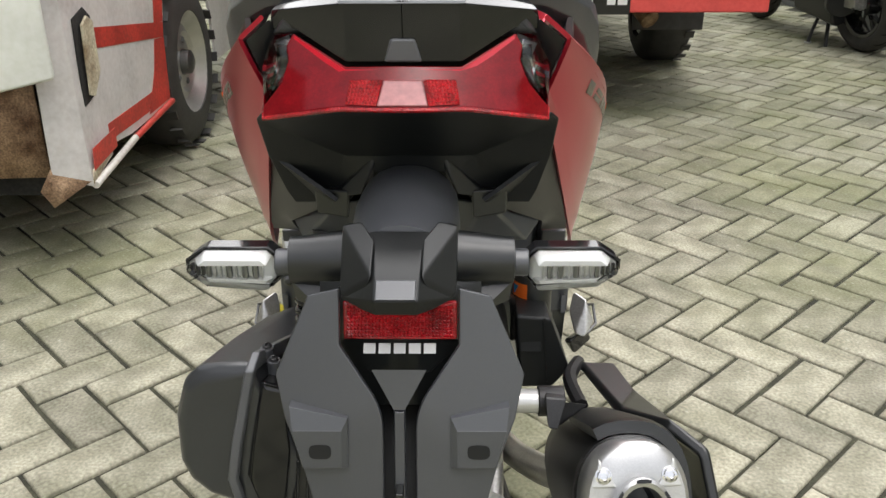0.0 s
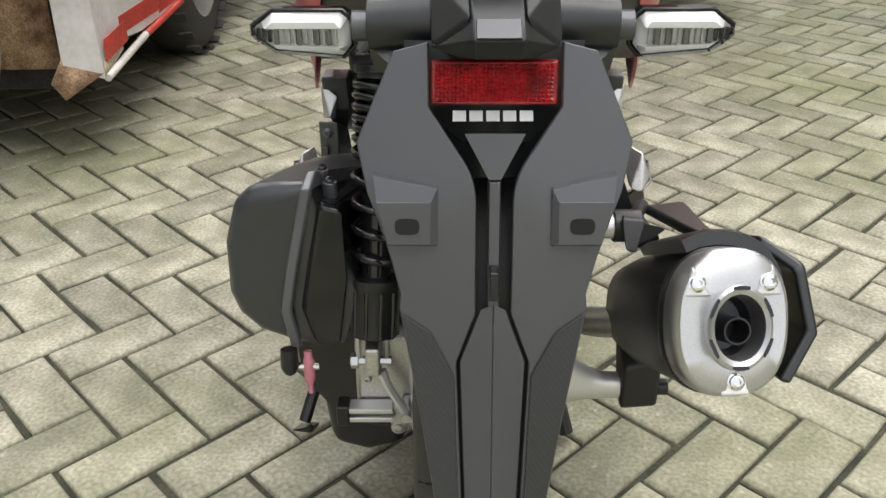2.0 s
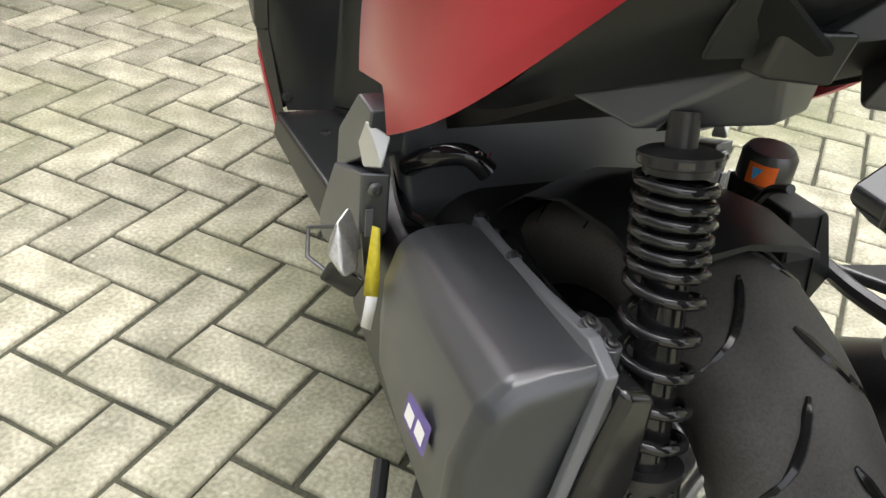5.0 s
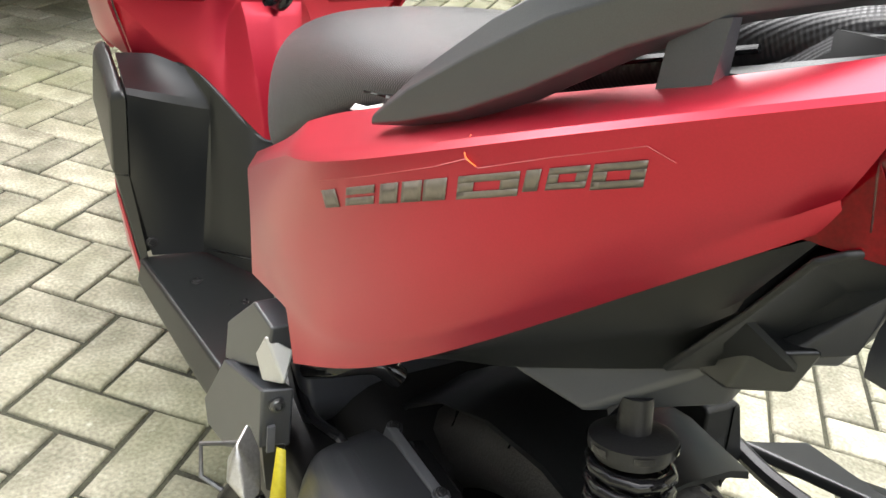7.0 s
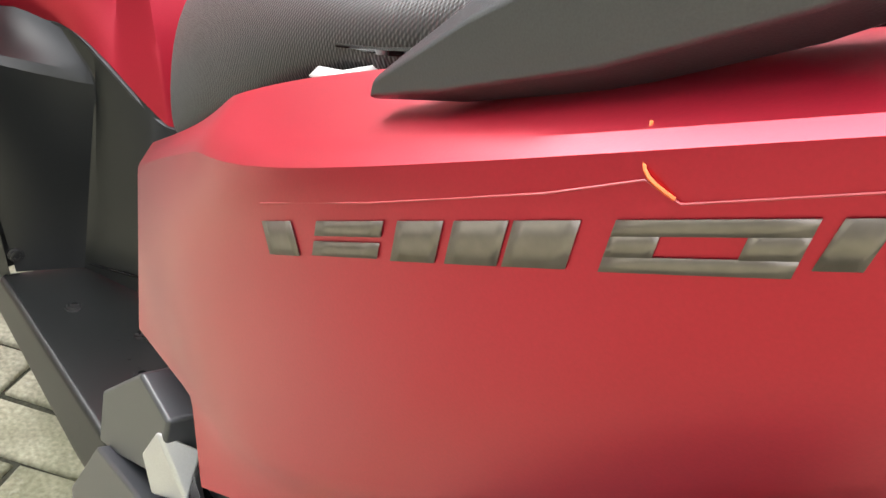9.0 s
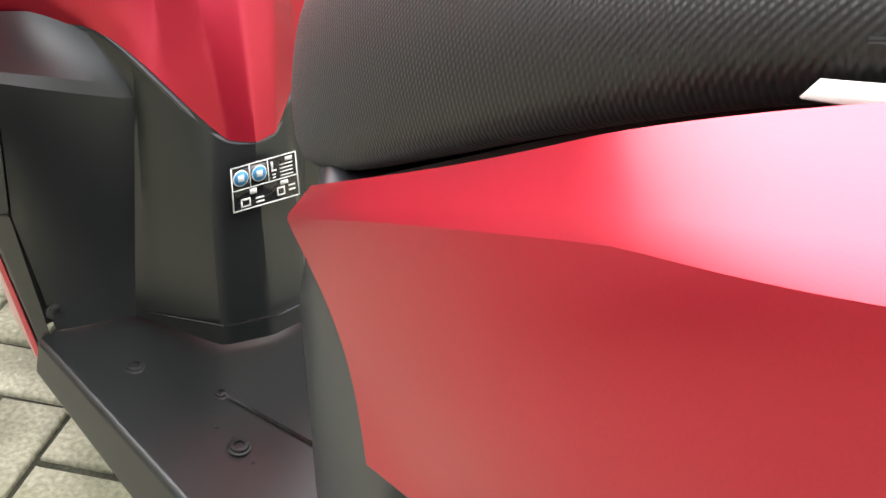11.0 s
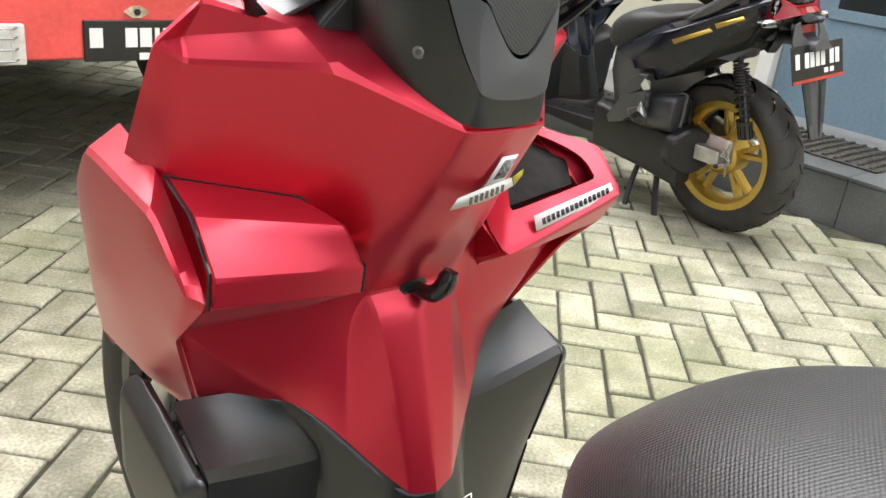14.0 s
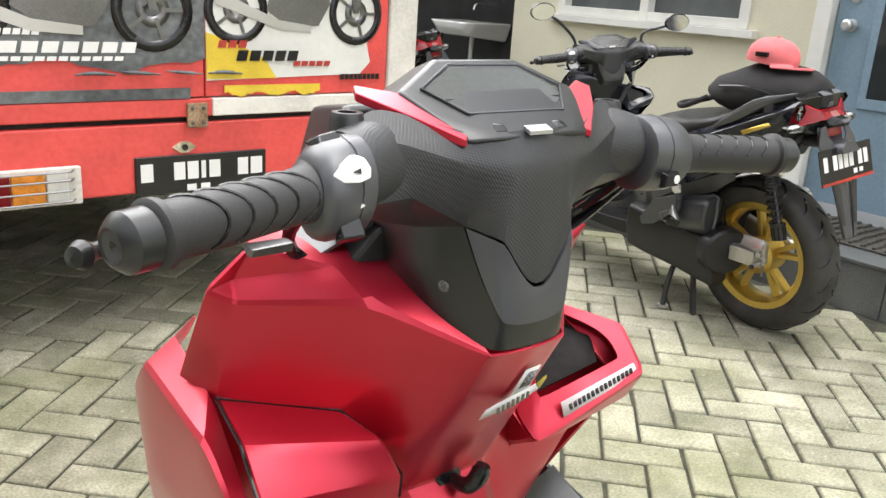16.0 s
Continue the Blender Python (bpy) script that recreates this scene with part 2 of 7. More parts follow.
def shell(name, verts, faces, mat, parent, label="", s=1, thick=0.004, crease=0.72, angle=16, sub=3, ridge=15, lines=None):
    """A moulded panel: a smooth skin over the given cage, soft creases where its faces turn."""
    bm = bm_new(flip(verts, s), faces)
    bmesh.ops.recalc_face_normals(bm, faces=bm.faces)
    bmesh.ops.delete(bm, geom=[v for v in bm.verts if not v.link_faces], context="VERTS")
    layer = bm.edges.layers.float.get("crease_edge") or bm.edges.layers.float.new("crease_edge")
    bm.verts.index_update()
    pairs = {frozenset(p): c for c, line in lines or () for p in zip(line, line[1:])}
    for e in bm.edges:
        if len(e.link_faces) < 2:
            e[layer] = 1.0
        elif lines:
            e[layer] = pairs.get(frozenset(v.index for v in e.verts), 0.0)
        else:
            a = e.calc_face_angle(0.0)
            e[layer] = 0.0 if a < radians(angle) else crease
    me = bpy.data.meshes.new(name)
    bm.to_mesh(me)
    bm.free()
    for p in me.polygons:
        p.use_smooth = True
    me.materials.append(mat)
    ob = new(name, me)
    ob.parent = parent
    if label:
        ob["label"] = label
    m = ob.modifiers.new("skin", "SUBSURF")
    m.levels = m.render_levels = sub
    m = ob.modifiers.new("solid", "SOLIDIFY")
    m.thickness, m.offset = thick, 0.0
    skin = bpy.data.meshes.new_from_object(ob.evaluated_get(bpy.context.evaluated_depsgraph_get()))
    skin.name = name
    ob.modifiers.clear()
    ob.data = skin
    skin.set_sharp_from_angle(angle=radians(ridge))
    return ob


def whole(verts, faces):
    """A half cage and its mirror image as one cage, joined along the middle."""
    n = len(verts)
    other = [i if abs(v[0]) < 1e-6 else n + i for i, v in enumerate(verts)]
    return verts + flip(verts, -1), faces + [tuple(other[i] for i in reversed(f)) for f in faces]


def part(name, bm, mat, parent, label="", **k):
    return link(name, bm, mat, parent, label, **k)


def thing(name, label, category, group="", at=(0, 0, 0)):
    e = new(name)
    e.empty_display_size = 0.1
    e.location = at
    return tagged(e, label, category, group)


def bm_box(lo, hi):
    x0, y0, z0 = lo
    x1, y1, z1 = hi
    v = [(x0, y0, z0), (x1, y0, z0), (x1, y1, z0), (x0, y1, z0), (x0, y0, z1), (x1, y0, z1), (x1, y1, z1), (x0, y1, z1)]
    return bm_new(v, [(0, 3, 2, 1), (4, 5, 6, 7), (0, 1, 5, 4), (1, 2, 6, 5), (2, 3, 7, 6), (3, 0, 4, 7)])


def bm_hull(points):
    bm = bmesh.new()
    for p in points:
        bm.verts.new(p)
    r = bmesh.ops.convex_hull(bm, input=bm.verts)
    loose = [v for v in bm.verts if not v.link_faces]
    bmesh.ops.delete(bm, geom=loose, context="VERTS")
    bmesh.ops.dissolve_limit(bm, angle_limit=radians(2), verts=bm.verts, edges=bm.edges)
    return bm


def bm_loft(rings, caps=True, loop=False):
    n = len(rings[0])
    verts = [p for r in rings for p in r]
    faces = []
    rows = len(rings) if loop else len(rings) - 1
    for i in range(rows):
        a, b = i * n, ((i + 1) % len(rings)) * n
        for j in range(n):
            k = (j + 1) % n
            faces.append((a + j, a + k, b + k, b + j))
    if caps and not loop:
        faces.append(tuple(range(n)))
        faces.append(tuple(reversed(range((len(rings) - 1) * n, len(rings) * n))))
    return bm_new(verts, faces)


def frame_of(d):
    d = Vector(d).normalized()
    side = d.cross(Vector((0, 0, 1))) if abs(d.z) < 0.9 else d.cross(Vector((0, 1, 0)))
    side.normalize()
    return d, side, side.cross(d)


def smooth_path(pts, steps=5):
    pts = [Vector(p) for p in pts]
    out = []
    for i in range(len(pts) - 1):
        p0, p1, p2, p3 = pts[max(0, i - 1)], pts[i], pts[i + 1], pts[min(len(pts) - 1, i + 2)]
        for s in range(steps):
            t = s / steps
            out.append(0.5 * ((2 * p1) + (p2 - p0) * t + (2 * p0 - 5 * p1 + 4 * p2 - p3) * t * t + (3 * p1 - p0 - 3 * p2 + p3) * t ** 3))
    return out + [pts[-1]]


def bm_tube(pts, r, n=10, smooth=True, steps=5):
    pts = smooth_path(pts, steps) if smooth and len(pts) > 2 else [Vector(p) for p in pts]
    rs = r if isinstance(r, (list, tuple)) else [r] * len(pts)
    if len(rs) != len(pts):
        rs = [rs[min(len(rs) - 1, int(i / (len(pts) - 1) * (len(rs) - 1) + 0.5))] for i in range(len(pts))]
    rings = []
    _, u, v = frame_of(pts[1] - pts[0])
    for i, p in enumerate(pts):
        d = (pts[min(i + 1, len(pts) - 1)] - pts[max(i - 1, 0)]).normalized()
        u = (u - d * u.dot(d)).normalized()
        v = d.cross(u)
        rings.append([p + (u * math.cos(2 * math.pi * k / n) + v * math.sin(2 * math.pi * k / n)) * rs[i] for k in range(n)])
    return bm_loft(rings)


def bm_lathe(profile, centre, axis, n=32, squash=1.0):
    """profile: (distance along the axis, radius) pairs; closed when its ends have radius 0."""
    d, u, v = frame_of(axis)
    c = Vector(centre)
    rings = []
    for a, r in profile:
        r = max(r, 1e-4)
        rings.append([c + d * a + (u * math.cos(2 * math.pi * k / n) + v * (squash * math.sin(2 * math.pi * k / n))) * r for k in range(n)])
    return bm_loft(rings, caps=profile[0] != profile[-1])


def bm_cyl(a, b, r, n=16):
    a, b = Vector(a), Vector(b)
    return bm_lathe([(0, 0), (0, r * 0.93), (r * 0.07, r), ((b - a).length - r * 0.07, r), ((b - a).length, r * 0.93), ((b - a).length, 0)], a, b - a, n)


def bm_join(*bms):
    out = bmesh.new()
    for b in bms:
        me = bpy.data.meshes.new("tmp")
        b.to_mesh(me)
        b.free()
        out.from_mesh(me)
        bpy.data.meshes.remove(me)
    return out


def bolt(parent, at, way, r=0.006, mat=None, name="bolt"):
    d = Vector(way).normalized()
    at = Vector(at)
    return part(name, bm_lathe([(-0.004, 0), (-0.004, r * 1.25), (0.0005, r * 1.25), (0.001, r), (0.003, r * 0.9), (0.0035, r * 0.55), (0.0015, r * 0.5), (0.0015, 0)], at, d, 12), mat or STEEL, parent, "steel bolt with a recessed head")


def flip(pts, s):
    return [(x * s, y, z) for x, y, z in pts]


# ---- ground ----
ground = tagged(link("ground", bm_new([(-60, -60, -0.011), (60, -60, -0.011), (60, 60, -0.011), (-60, 60, -0.011)], [(0, 1, 2, 3)]), SAND), "sandy bed of the paved yard between the blocks", "ground", kind="structure")

# ---- building: porch, wall, door, recess with a sink ----
KX, WX, PZ = 2.83, 3.62, 0.20
porch = tagged(link("floor_porch", bm_box((KX + 0.012, -2.0, 0.0), (WX + 3.0, 9.5, PZ)), FLOORT), "grey tiled porch one step above the yard", "floor", kind="structure")
for k in range(19):
    y0 = -2.0 + 0.6 * k + 0.25
    part("tile", bm_box((KX, y0 + 0.002, -0.01), (KX + 0.0118, y0 + 0.598, PZ - 0.012)), TILED, porch, bevel=0.001)
    part("edge_tile", bm_box((KX - 0.004, y0 + 0.002, PZ - 0.0105), (KX + 0.30, y0 + 0.598, PZ + 0.004)), TILED, porch, bevel=0.002)
wall_east = tagged(link("wall_east", bm_join(bm_box((WX, -2.0, PZ), (WX + 0.15, 2.32, 3.2)), bm_box((WX, 2.32, 2.3), (WX + 0.15, 3.30, 3.2)), bm_box((WX, 3.30, PZ), (WX + 0.15, 3.72, 3.2)), bm_box((WX, 3.72, PZ), (WX + 0.15, 5.10, 1.02)), bm_box((WX, 3.72, 2.2), (WX + 0.15, 5.10, 3.2)), bm_box((WX, 5.10, PZ), (WX + 0.15, 5.52, 3.2))), WALLP), "cream painted outside wall of the office", "wall", kind="structure")
wall_return = tagged(link("wall_return", bm_box((WX + 0.15, 5.37, PZ), (6.6, 5.52, 3.2)), WALLP), "cream painted return wall beside the wash corner", "wall", kind="structure")
wall_back = tagged(link("wall_back", bm_box((4.75, 5.52, 1.35), (4.9, 9.5, 3.2)), WALLP), "cream wall of the wash corner above the tiles", "wall", kind="structure")
splash = tagged(link("wall_back_tiles", bm_box((4.74, 5.52, PZ), (4.9, 9.5, 1.35)), material("black_wall_tile", (0.03, 0.032, 0.033), 0.2, spread=0.2, size=3, bump=0.03)), "black tiled splashback behind the sink", "wall", kind="structure")
# eaves lie out of view, added to close the building's top
roof = tagged(link("roof_overhang", bm_box((3.3, -2.0, 3.2), (6.6, 9.5, 3.32)), TRIMP), "white eaves, unseen, added above the office wall", "roof", kind="structure")
skirting = tagged(link("baseboard_east", bm_join(bm_box((WX - 0.012, -2.0, PZ), (WX, 2.30, PZ + 0.09)), bm_box((WX - 0.012, 3.37, PZ), (WX, 5.52, PZ + 0.09))), TRIMP), "white skirting along the foot of the wall", "baseboard", kind="structure")
door = tagged(new("door_1"), "blue-grey steel door, closed, in a white frame", "door", kind="structure")
part("leaf", bm_box((WX + 0.03, 2.32, PZ + 0.015), (WX + 0.07, 3.27, 2.28)), DOORP, door, bevel=0.003)
part("vision_frame", bm_join(bm_box((WX + 0.018, 2.55, 0.70), (WX + 0.032, 3.09, 0.75)), bm_box((WX + 0.018, 2.55, 1.95), (WX + 0.032, 3.09, 2.0)), bm_box((WX + 0.018, 2.55, 0.75), (WX + 0.032, 2.59, 1.95)), bm_box((WX + 0.018, 3.05, 0.75), (WX + 0.032, 3.09, 1.95))), DOORP, door, bevel=0.002)
part("glass_pane", bm_box((WX + 0.022, 2.59, 0.75), (WX + 0.029, 3.05, 1.95)), material("dark_door_glass", (0.03, 0.035, 0.035), 0.08, spread=0.1, bump=0), door, "dark glass")
part("frame", bm_join(bm_box((WX - 0.02, 3.28, PZ), (WX + 0.10, 3.36, 2.34)), bm_box((WX - 0.02, 2.24, PZ), (WX + 0.10, 2.31, 2.34)), bm_box((WX - 0.02, 2.31, 2.28), (WX + 0.10, 3.28, 2.34))), TRIMP, door, bevel=0.004)
part("knob", bm_lathe([(0, 0), (0, 0.03), (0.012, 0.03), (0.016, 0.012), (0.03, 0.012), (0.04, 0.026), (0.06, 0.026), (0.068, 0.016), (0.068, 0)], (WX + 0.03, 3.19, 1.08), (-1, 0, 0), 20), BRUSHED, door, "round steel knob")
part("lock", bm_lathe([(0, 0), (0, 0.018), (0.012, 0.018), (0.014, 0)], (WX + 0.03, 3.19, 1.20), (-1, 0, 0), 16), BRUSHED, door)
window = tagged(new("window_1"), "louvred window in a white frame with a broad sill", "window", kind="structure")
part("window_frame", bm_join(bm_box((WX - 0.012, 3.72, 1.02), (WX + 0.11, 3.78, 2.2)), bm_box((WX - 0.012, 5.04, 1.02), (WX + 0.11, 5.10, 2.2)), bm_box((WX - 0.012, 4.38, 1.02), (WX + 0.11, 4.44, 2.2)), bm_box((WX - 0.012, 3.78, 1.02), (WX + 0.11, 4.38, 1.07)), bm_box((WX - 0.012, 4.44, 1.02), (WX + 0.11, 5.04, 1.07)), bm_box((WX - 0.012, 3.78, 2.14), (WX + 0.11, 5.04, 2.2))), TRIMP, window, bevel=0.003)
part("window_sill", bm_box((WX - 0.05, 3.66, 0.975), (WX + 0.02, 5.16, 1.018)), TRIMP, window, bevel=0.004)
for a, b in ((3.78, 4.38), (4.44, 5.04)):
    part("pane", bm_box((WX + 0.05, a, 1.07), (WX + 0.056, b, 2.14)), material("window_glass", (0.10, 0.11, 0.11), 0.06, spread=0.1, bump=0), window, "dark glass")
sink = thing("wash_basin", "white porcelain wash basin on the tiled wall", "sink")
part("basin", bm_loft([[(4.74, y, z) for y, z in ((6.72, 0.86), (7.42, 0.86), (7.36, 0.70), (6.78, 0.70))], [(4.36, y, z) for y, z in ((6.74, 0.86), (7.40, 0.86), (7.28, 0.74), (6.86, 0.74))], [(4.30, y, z) for y, z in ((6.80, 0.86), (7.34, 0.86), (7.24, 0.80), (6.90, 0.80))]]), PORCELAIN, sink, bevel=0.02, seg=3)
part("waste_pipe", bm_tube([(4.58, 7.07, 0.72), (4.58, 7.07, 0.52), (4.66, 7.07, 0.47), (4.745, 7.07, 0.47)], 0.02, 10), TRIMP, sink)
part("tap", bm_tube([(4.74, 7.07, 1.0), (4.66, 7.07, 1.01), (4.6, 7.07, 1.0), (4.58, 7.07, 0.96)], 0.012, 10), CHROME, sink, "chrome tap")
mat_rug = thing("door_mat", "dark woven door mat lying on the porch tiles", "mat")
part("pad", bm_box((3.0, 2.42, PZ + 0.005), (3.42, 3.12, PZ + 0.014)), MATW, mat_rug, bevel=0.004)
for k in range(14):
    y = 2.45 + 0.05 * k
    part("rib", bm_tube([(3.01, y, PZ + 0.016), (3.2, y + 0.006, PZ + 0.018), (3.41, y, PZ + 0.016)], 0.008, 6), MATW, mat_rug)

# ---- added yard walls that close the place and shape its light ----
YARDW = material("added_wall_grey", (0.20, 0.19, 0.16), 0.9, spread=0.25, size=1.2, grain=60, bump=0.3)
added_wall_west = tagged(link("added_wall_west", bm_box((-4.9, -7.0, 0), (-4.7, 12.0, 4.5)), YARDW), "tall dark wall, unseen, added to block western light", "wall", kind="structure")
added_wall_south = tagged(link("added_wall_south", bm_box((-5.5, -7.0, 0), (9, -6.8, 2.0)), WALLP), "low pale wall, unseen, added to shape southern light", "wall", kind="structure")
added_wall_north = tagged(link("added_wall_north", bm_box((-5.5, 12.0, 0), (9, 12.2, 4.4)), YARDW), "plain wall added to close the far end", "wall", kind="structure")


# ---- wheels shared by the vehicles ----
def road_wheel(parent, c, r, w, outer, name="wheel"):
    """A lorry wheel with a steel disc; outer: the side (+1 or -1 along x) that its face looks to."""
    hub = part(name, bm_lathe([(-w / 2, r * 0.60), (-w / 2, r * 0.80), (-w * 0.42, r * 0.93), (-w * 0.3, r * 0.99), (-w * 0.1, r), (w * 0.1, r), (w * 0.3, r * 0.99), (w * 0.42, r * 0.93), (w / 2, r * 0.80), (w / 2, r * 0.60), (w * 0.3, r * 0.57), (-w * 0.3, r * 0.57), (-w / 2, r * 0.60)], c, (outer, 0, 0), 48), RUBBER, parent, "worn black tyre")
    f = w / 2
    part("rim", bm_lathe([(f - 0.10, 0), (f - 0.10, r * 0.10), (f - 0.04, r * 0.16), (f - 0.045, r * 0.30), (f - 0.03, r * 0.36), (f - 0.05, r * 0.46), (f - 0.02, r * 0.55), (f - 0.003, r * 0.60), (f - 0.012, r * 0.61), (f - 0.06, r * 0.57), (-f + 0.02, r * 0.56)], c, (outer, 0, 0), 40), ALUM, hub, "dusty steel rim")
    part("hub_cap", bm_lathe([(f - 0.09, r * 0.16), (f - 0.01, r * 0.14), (f + 0.0, r * 0.08), (f + 0.0, 0)], c, (outer, 0, 0), 20), STEEL, hub)
    for k in range(5):
        a = 2 * math.pi * k / 5
        bolt(hub, (c[0] + outer * (f - 0.04), c[1] + math.cos(a) * r * 0.26, c[2] + math.sin(a) * r * 0.26), (outer, 0, 0), 0.011)
    for k in range(44):
        a = 2 * math.pi * k / 44
        yy, zz = math.cos(a), math.sin(a)
        if k % 2 == 0:
            continue
        lo = Vector((c[0] + outer * w * 0.28, c[1] + yy * r * 0.985, c[2] + zz * r * 0.985))
        t = Vector((0, -zz, yy))
        n = Vector((0, yy, zz))
        part("tread_block", bm_hull([lo + t * s * 0.02 + Vector((outer * q, 0, 0)) + n * h for s in (-1, 1) for q in (0, 0.05) for h in (0, 0.012 - q * 0.12)]), RUBBER, hub)
    return hub


# ---- orange box truck ahead ----
TY = 3.65
truck = thing("box_truck", "orange box truck with torn posters on its rear doors", "truck")
part("cargo_box", bm_box((-0.60, TY + 0.02, 0.74), (1.40, TY + 3.3, 2.05)), TRUCKW, truck, bevel=0.006)
part("chassis", bm_join(bm_box((-0.3, TY + 0.15, 0.52), (-0.16, TY + 3.2, 0.70)), bm_box((0.95, TY + 0.15, 0.52), (1.09, TY + 3.2, 0.70)), bm_box((-0.5, TY + 0.1, 0.66), (1.3, TY + 3.2, 0.735))), DARKBODY, truck)
part("axle", bm_cyl((-0.45, TY + 1.35, 0.34), (1.25, TY + 1.35, 0.34), 0.06), DARKBODY, truck)
part("differential", bm_lathe([(-0.16, 0), (-0.16, 0.06), (-0.08, 0.15), (0.08, 0.15), (0.16, 0.06), (0.16, 0)], (0.42, TY + 1.35, 0.34), (1, 0, 0), 20), DARKBODY, truck)
for x, o in ((1.26, 1), (-0.46, -1)):
    road_wheel(truck, (x, TY + 1.35, 0.34), 0.34, 0.27, o)
part("bumper_panel", bm_box((-0.60, TY - 0.005, 0.480), (1.39, TY + 0.05, 0.690)), ORANGE, truck, bevel=0.008)
part("seam_strip", bm_box((-0.60, TY + 0.012, 0.6905), (1.39, TY + 0.06, 0.706)), DARKBODY, truck)
part("sill_beam", bm_box((-0.60, TY - 0.012, 0.7065), (0.62, TY + 0.04, 0.762)), ORANGE, truck, bevel=0.005)
part("sill_beam_white", bm_box((0.6205, TY - 0.012, 0.7065), (1.39, TY + 0.04, 0.762)), TRUCKW, truck, "bleached white end of the sill", bevel=0.005)
part("corner_post", bm_box((1.275, TY - 0.015, 0.764), (1.395, TY + 0.06, 2.05)), TRUCKW, truck, bevel=0.008)
part("door_left", bm_box((-0.60, TY - 0.004, 0.766), (0.598, TY + 0.03, 2.02)), ORANGE, truck, bevel=0.004)
part("door_right", bm_box((0.602, TY - 0.004, 0.766), (1.272, TY + 0.03, 2.02)), ORANGE, truck, bevel=0.004)
part("black_skirt", bm_box((-0.60, TY - 0.014, 0.7635), (0.55, TY - 0.0045, 0.795)), PANELDARK, truck, "peeling black strip")


def ragged(x0, x1, z0, z1, seed, edge="z0", amp=0.02, n=26):
    """Outline of a sheet whose one edge is torn."""
    rng = random.Random(seed)
    low = [(x0 + (x1 - x0) * k / n, z0 + rng.uniform(0, amp) + amp * 0.8 * math.sin(k * 0.7 + seed)) for k in range(n + 1)]
    return low + [(x1, z1), (x0, z1)]


def sheet(outline, y0, y1):
    front = [(x, y0, z) for x, z in outline]
    back = [(x, y1, z) for x, z in outline]
    return bm_loft([front, back])


dark_poster = part("poster_dark", sheet(ragged(-0.59, 0.60, 0.85, 1.9, 3, amp=0.022), TY - 0.0085, TY - 0.0045), PANELDARK, truck, "torn dark motorcycle poster")
pale_poster = part("poster_pale", sheet([(0.604, 0.815), (1.16, 0.83), (1.20, 0.87), (1.185, 0.93), (1.21, 1.0), (1.20, 1.9), (0.604, 1.9)], TY - 0.0085, TY - 0.0045), PANELPALE, truck, "pale motorcycle poster with torn edge")
part("yellow_print", sheet([(0.604, 0.82), (0.84, 0.82), (0.80, 0.88), (0.70, 0.93), (0.604, 0.96)], TY - 0.0105, TY - 0.0086), POSTERYEL, pale_poster)
part("yellow_strip", sheet(ragged(0.66, 1.0, 0.768, 0.80, 8, amp=0.008), TY - 0.0125, TY - 0.0105), POSTERYEL, truck, "torn yellow print")
for k in range(4):
    x0 = 0.22 + 0.13 * k
    part("paper_curl", bm_tube([(x0, TY - 0.012, 0.838 + 0.008 * math.sin(k)), (x0 + 0.05, TY - 0.018, 0.842), (x0 + 0.11, TY - 0.012, 0.836)], [0.003, 0.006, 0.003], 6), PANELDARK, truck)


def printed_bike(parent, cx, cz, s, y, body):
    """The flat picture of a motorcycle on a poster: two wheels, engine, tank, fork."""
    def ring(x, z, r, w, mat, nm):
        pts_o = [(x + math.cos(a) * r, z + math.sin(a) * r) for a in [2 * math.pi * k / 28 for k in range(28)]]
        bm = bmesh.new()
        o = [bm.verts.new((px, y, pz)) for px, pz in pts_o]
        i = [bm.verts.new((x + (px - x) * w, y, z + (pz - z) * w)) for px, pz in pts_o]
        for k in range(28):
            bm.faces.new((o[k], o[(k + 1) % 28], i[(k + 1) % 28], i[k]))
        part(nm, bm, mat, parent, thick=0.0012)
    for wx in (-0.30 * s, 0.30 * s):
        ring(cx + wx, cz, 0.145 * s, 0.74, GLOSS, "printed_tyre")
        ring(cx + wx, cz, 0.06 * s, 0.4, STEEL, "printed_disc")
        for k in range(5):
            a = 2 * math.pi * k / 5
            part("printed_spoke", sheet([(cx + wx + math.cos(a + q) * rr * s, cz + math.sin(a + q) * rr * s) for q, rr in ((-0.25, 0.03), (0.25, 0.03), (0.06, 0.108), (-0.06, 0.108))], y - 0.001, y + 0.001), STEEL, parent)
    part("printed_engine", sheet([(cx + a * s, cz + b * s) for a, b in ((-0.16, 0.0), (-0.05, -0.07), (0.10, -0.06), (0.16, 0.04), (0.12, 0.16), (-0.12, 0.16))], y - 0.0012, y + 0.001), STEEL, parent)
    part("printed_pipe", sheet([(cx + a * s, cz + b * s) for a, b in ((-0.40, 0.02), (-0.10, -0.08), (0.06, -0.09), (0.06, -0.06), (-0.10, -0.04), (-0.40, 0.08))], y - 0.002, y + 0.001), BRUSHED, parent)
    part("printed_body", sheet([(cx + a * s, cz + b * s) for a, b in ((-0.30, 0.24), (-0.10, 0.14), (0.18, 0.16), (0.26, 0.30), (0.10, 0.40), (-0.12, 0.32), (-0.34, 0.36))], y - 0.0024, y + 0.001), body, parent)
    part("printed_fork", sheet([(cx + a * s, cz + b * s) for a, b in ((0.285, 0.0), (0.315, 0.0), (0.25, 0.36), (0.22, 0.36))], y - 0.003, y + 0.001), STEEL, parent)


printed_bike(dark_poster, 0.20, 1.02, 0.82, TY - 0.0105, RED)
printed_bike(pale_poster, 0.92, 1.03, 0.72, TY - 0.0105, RED)


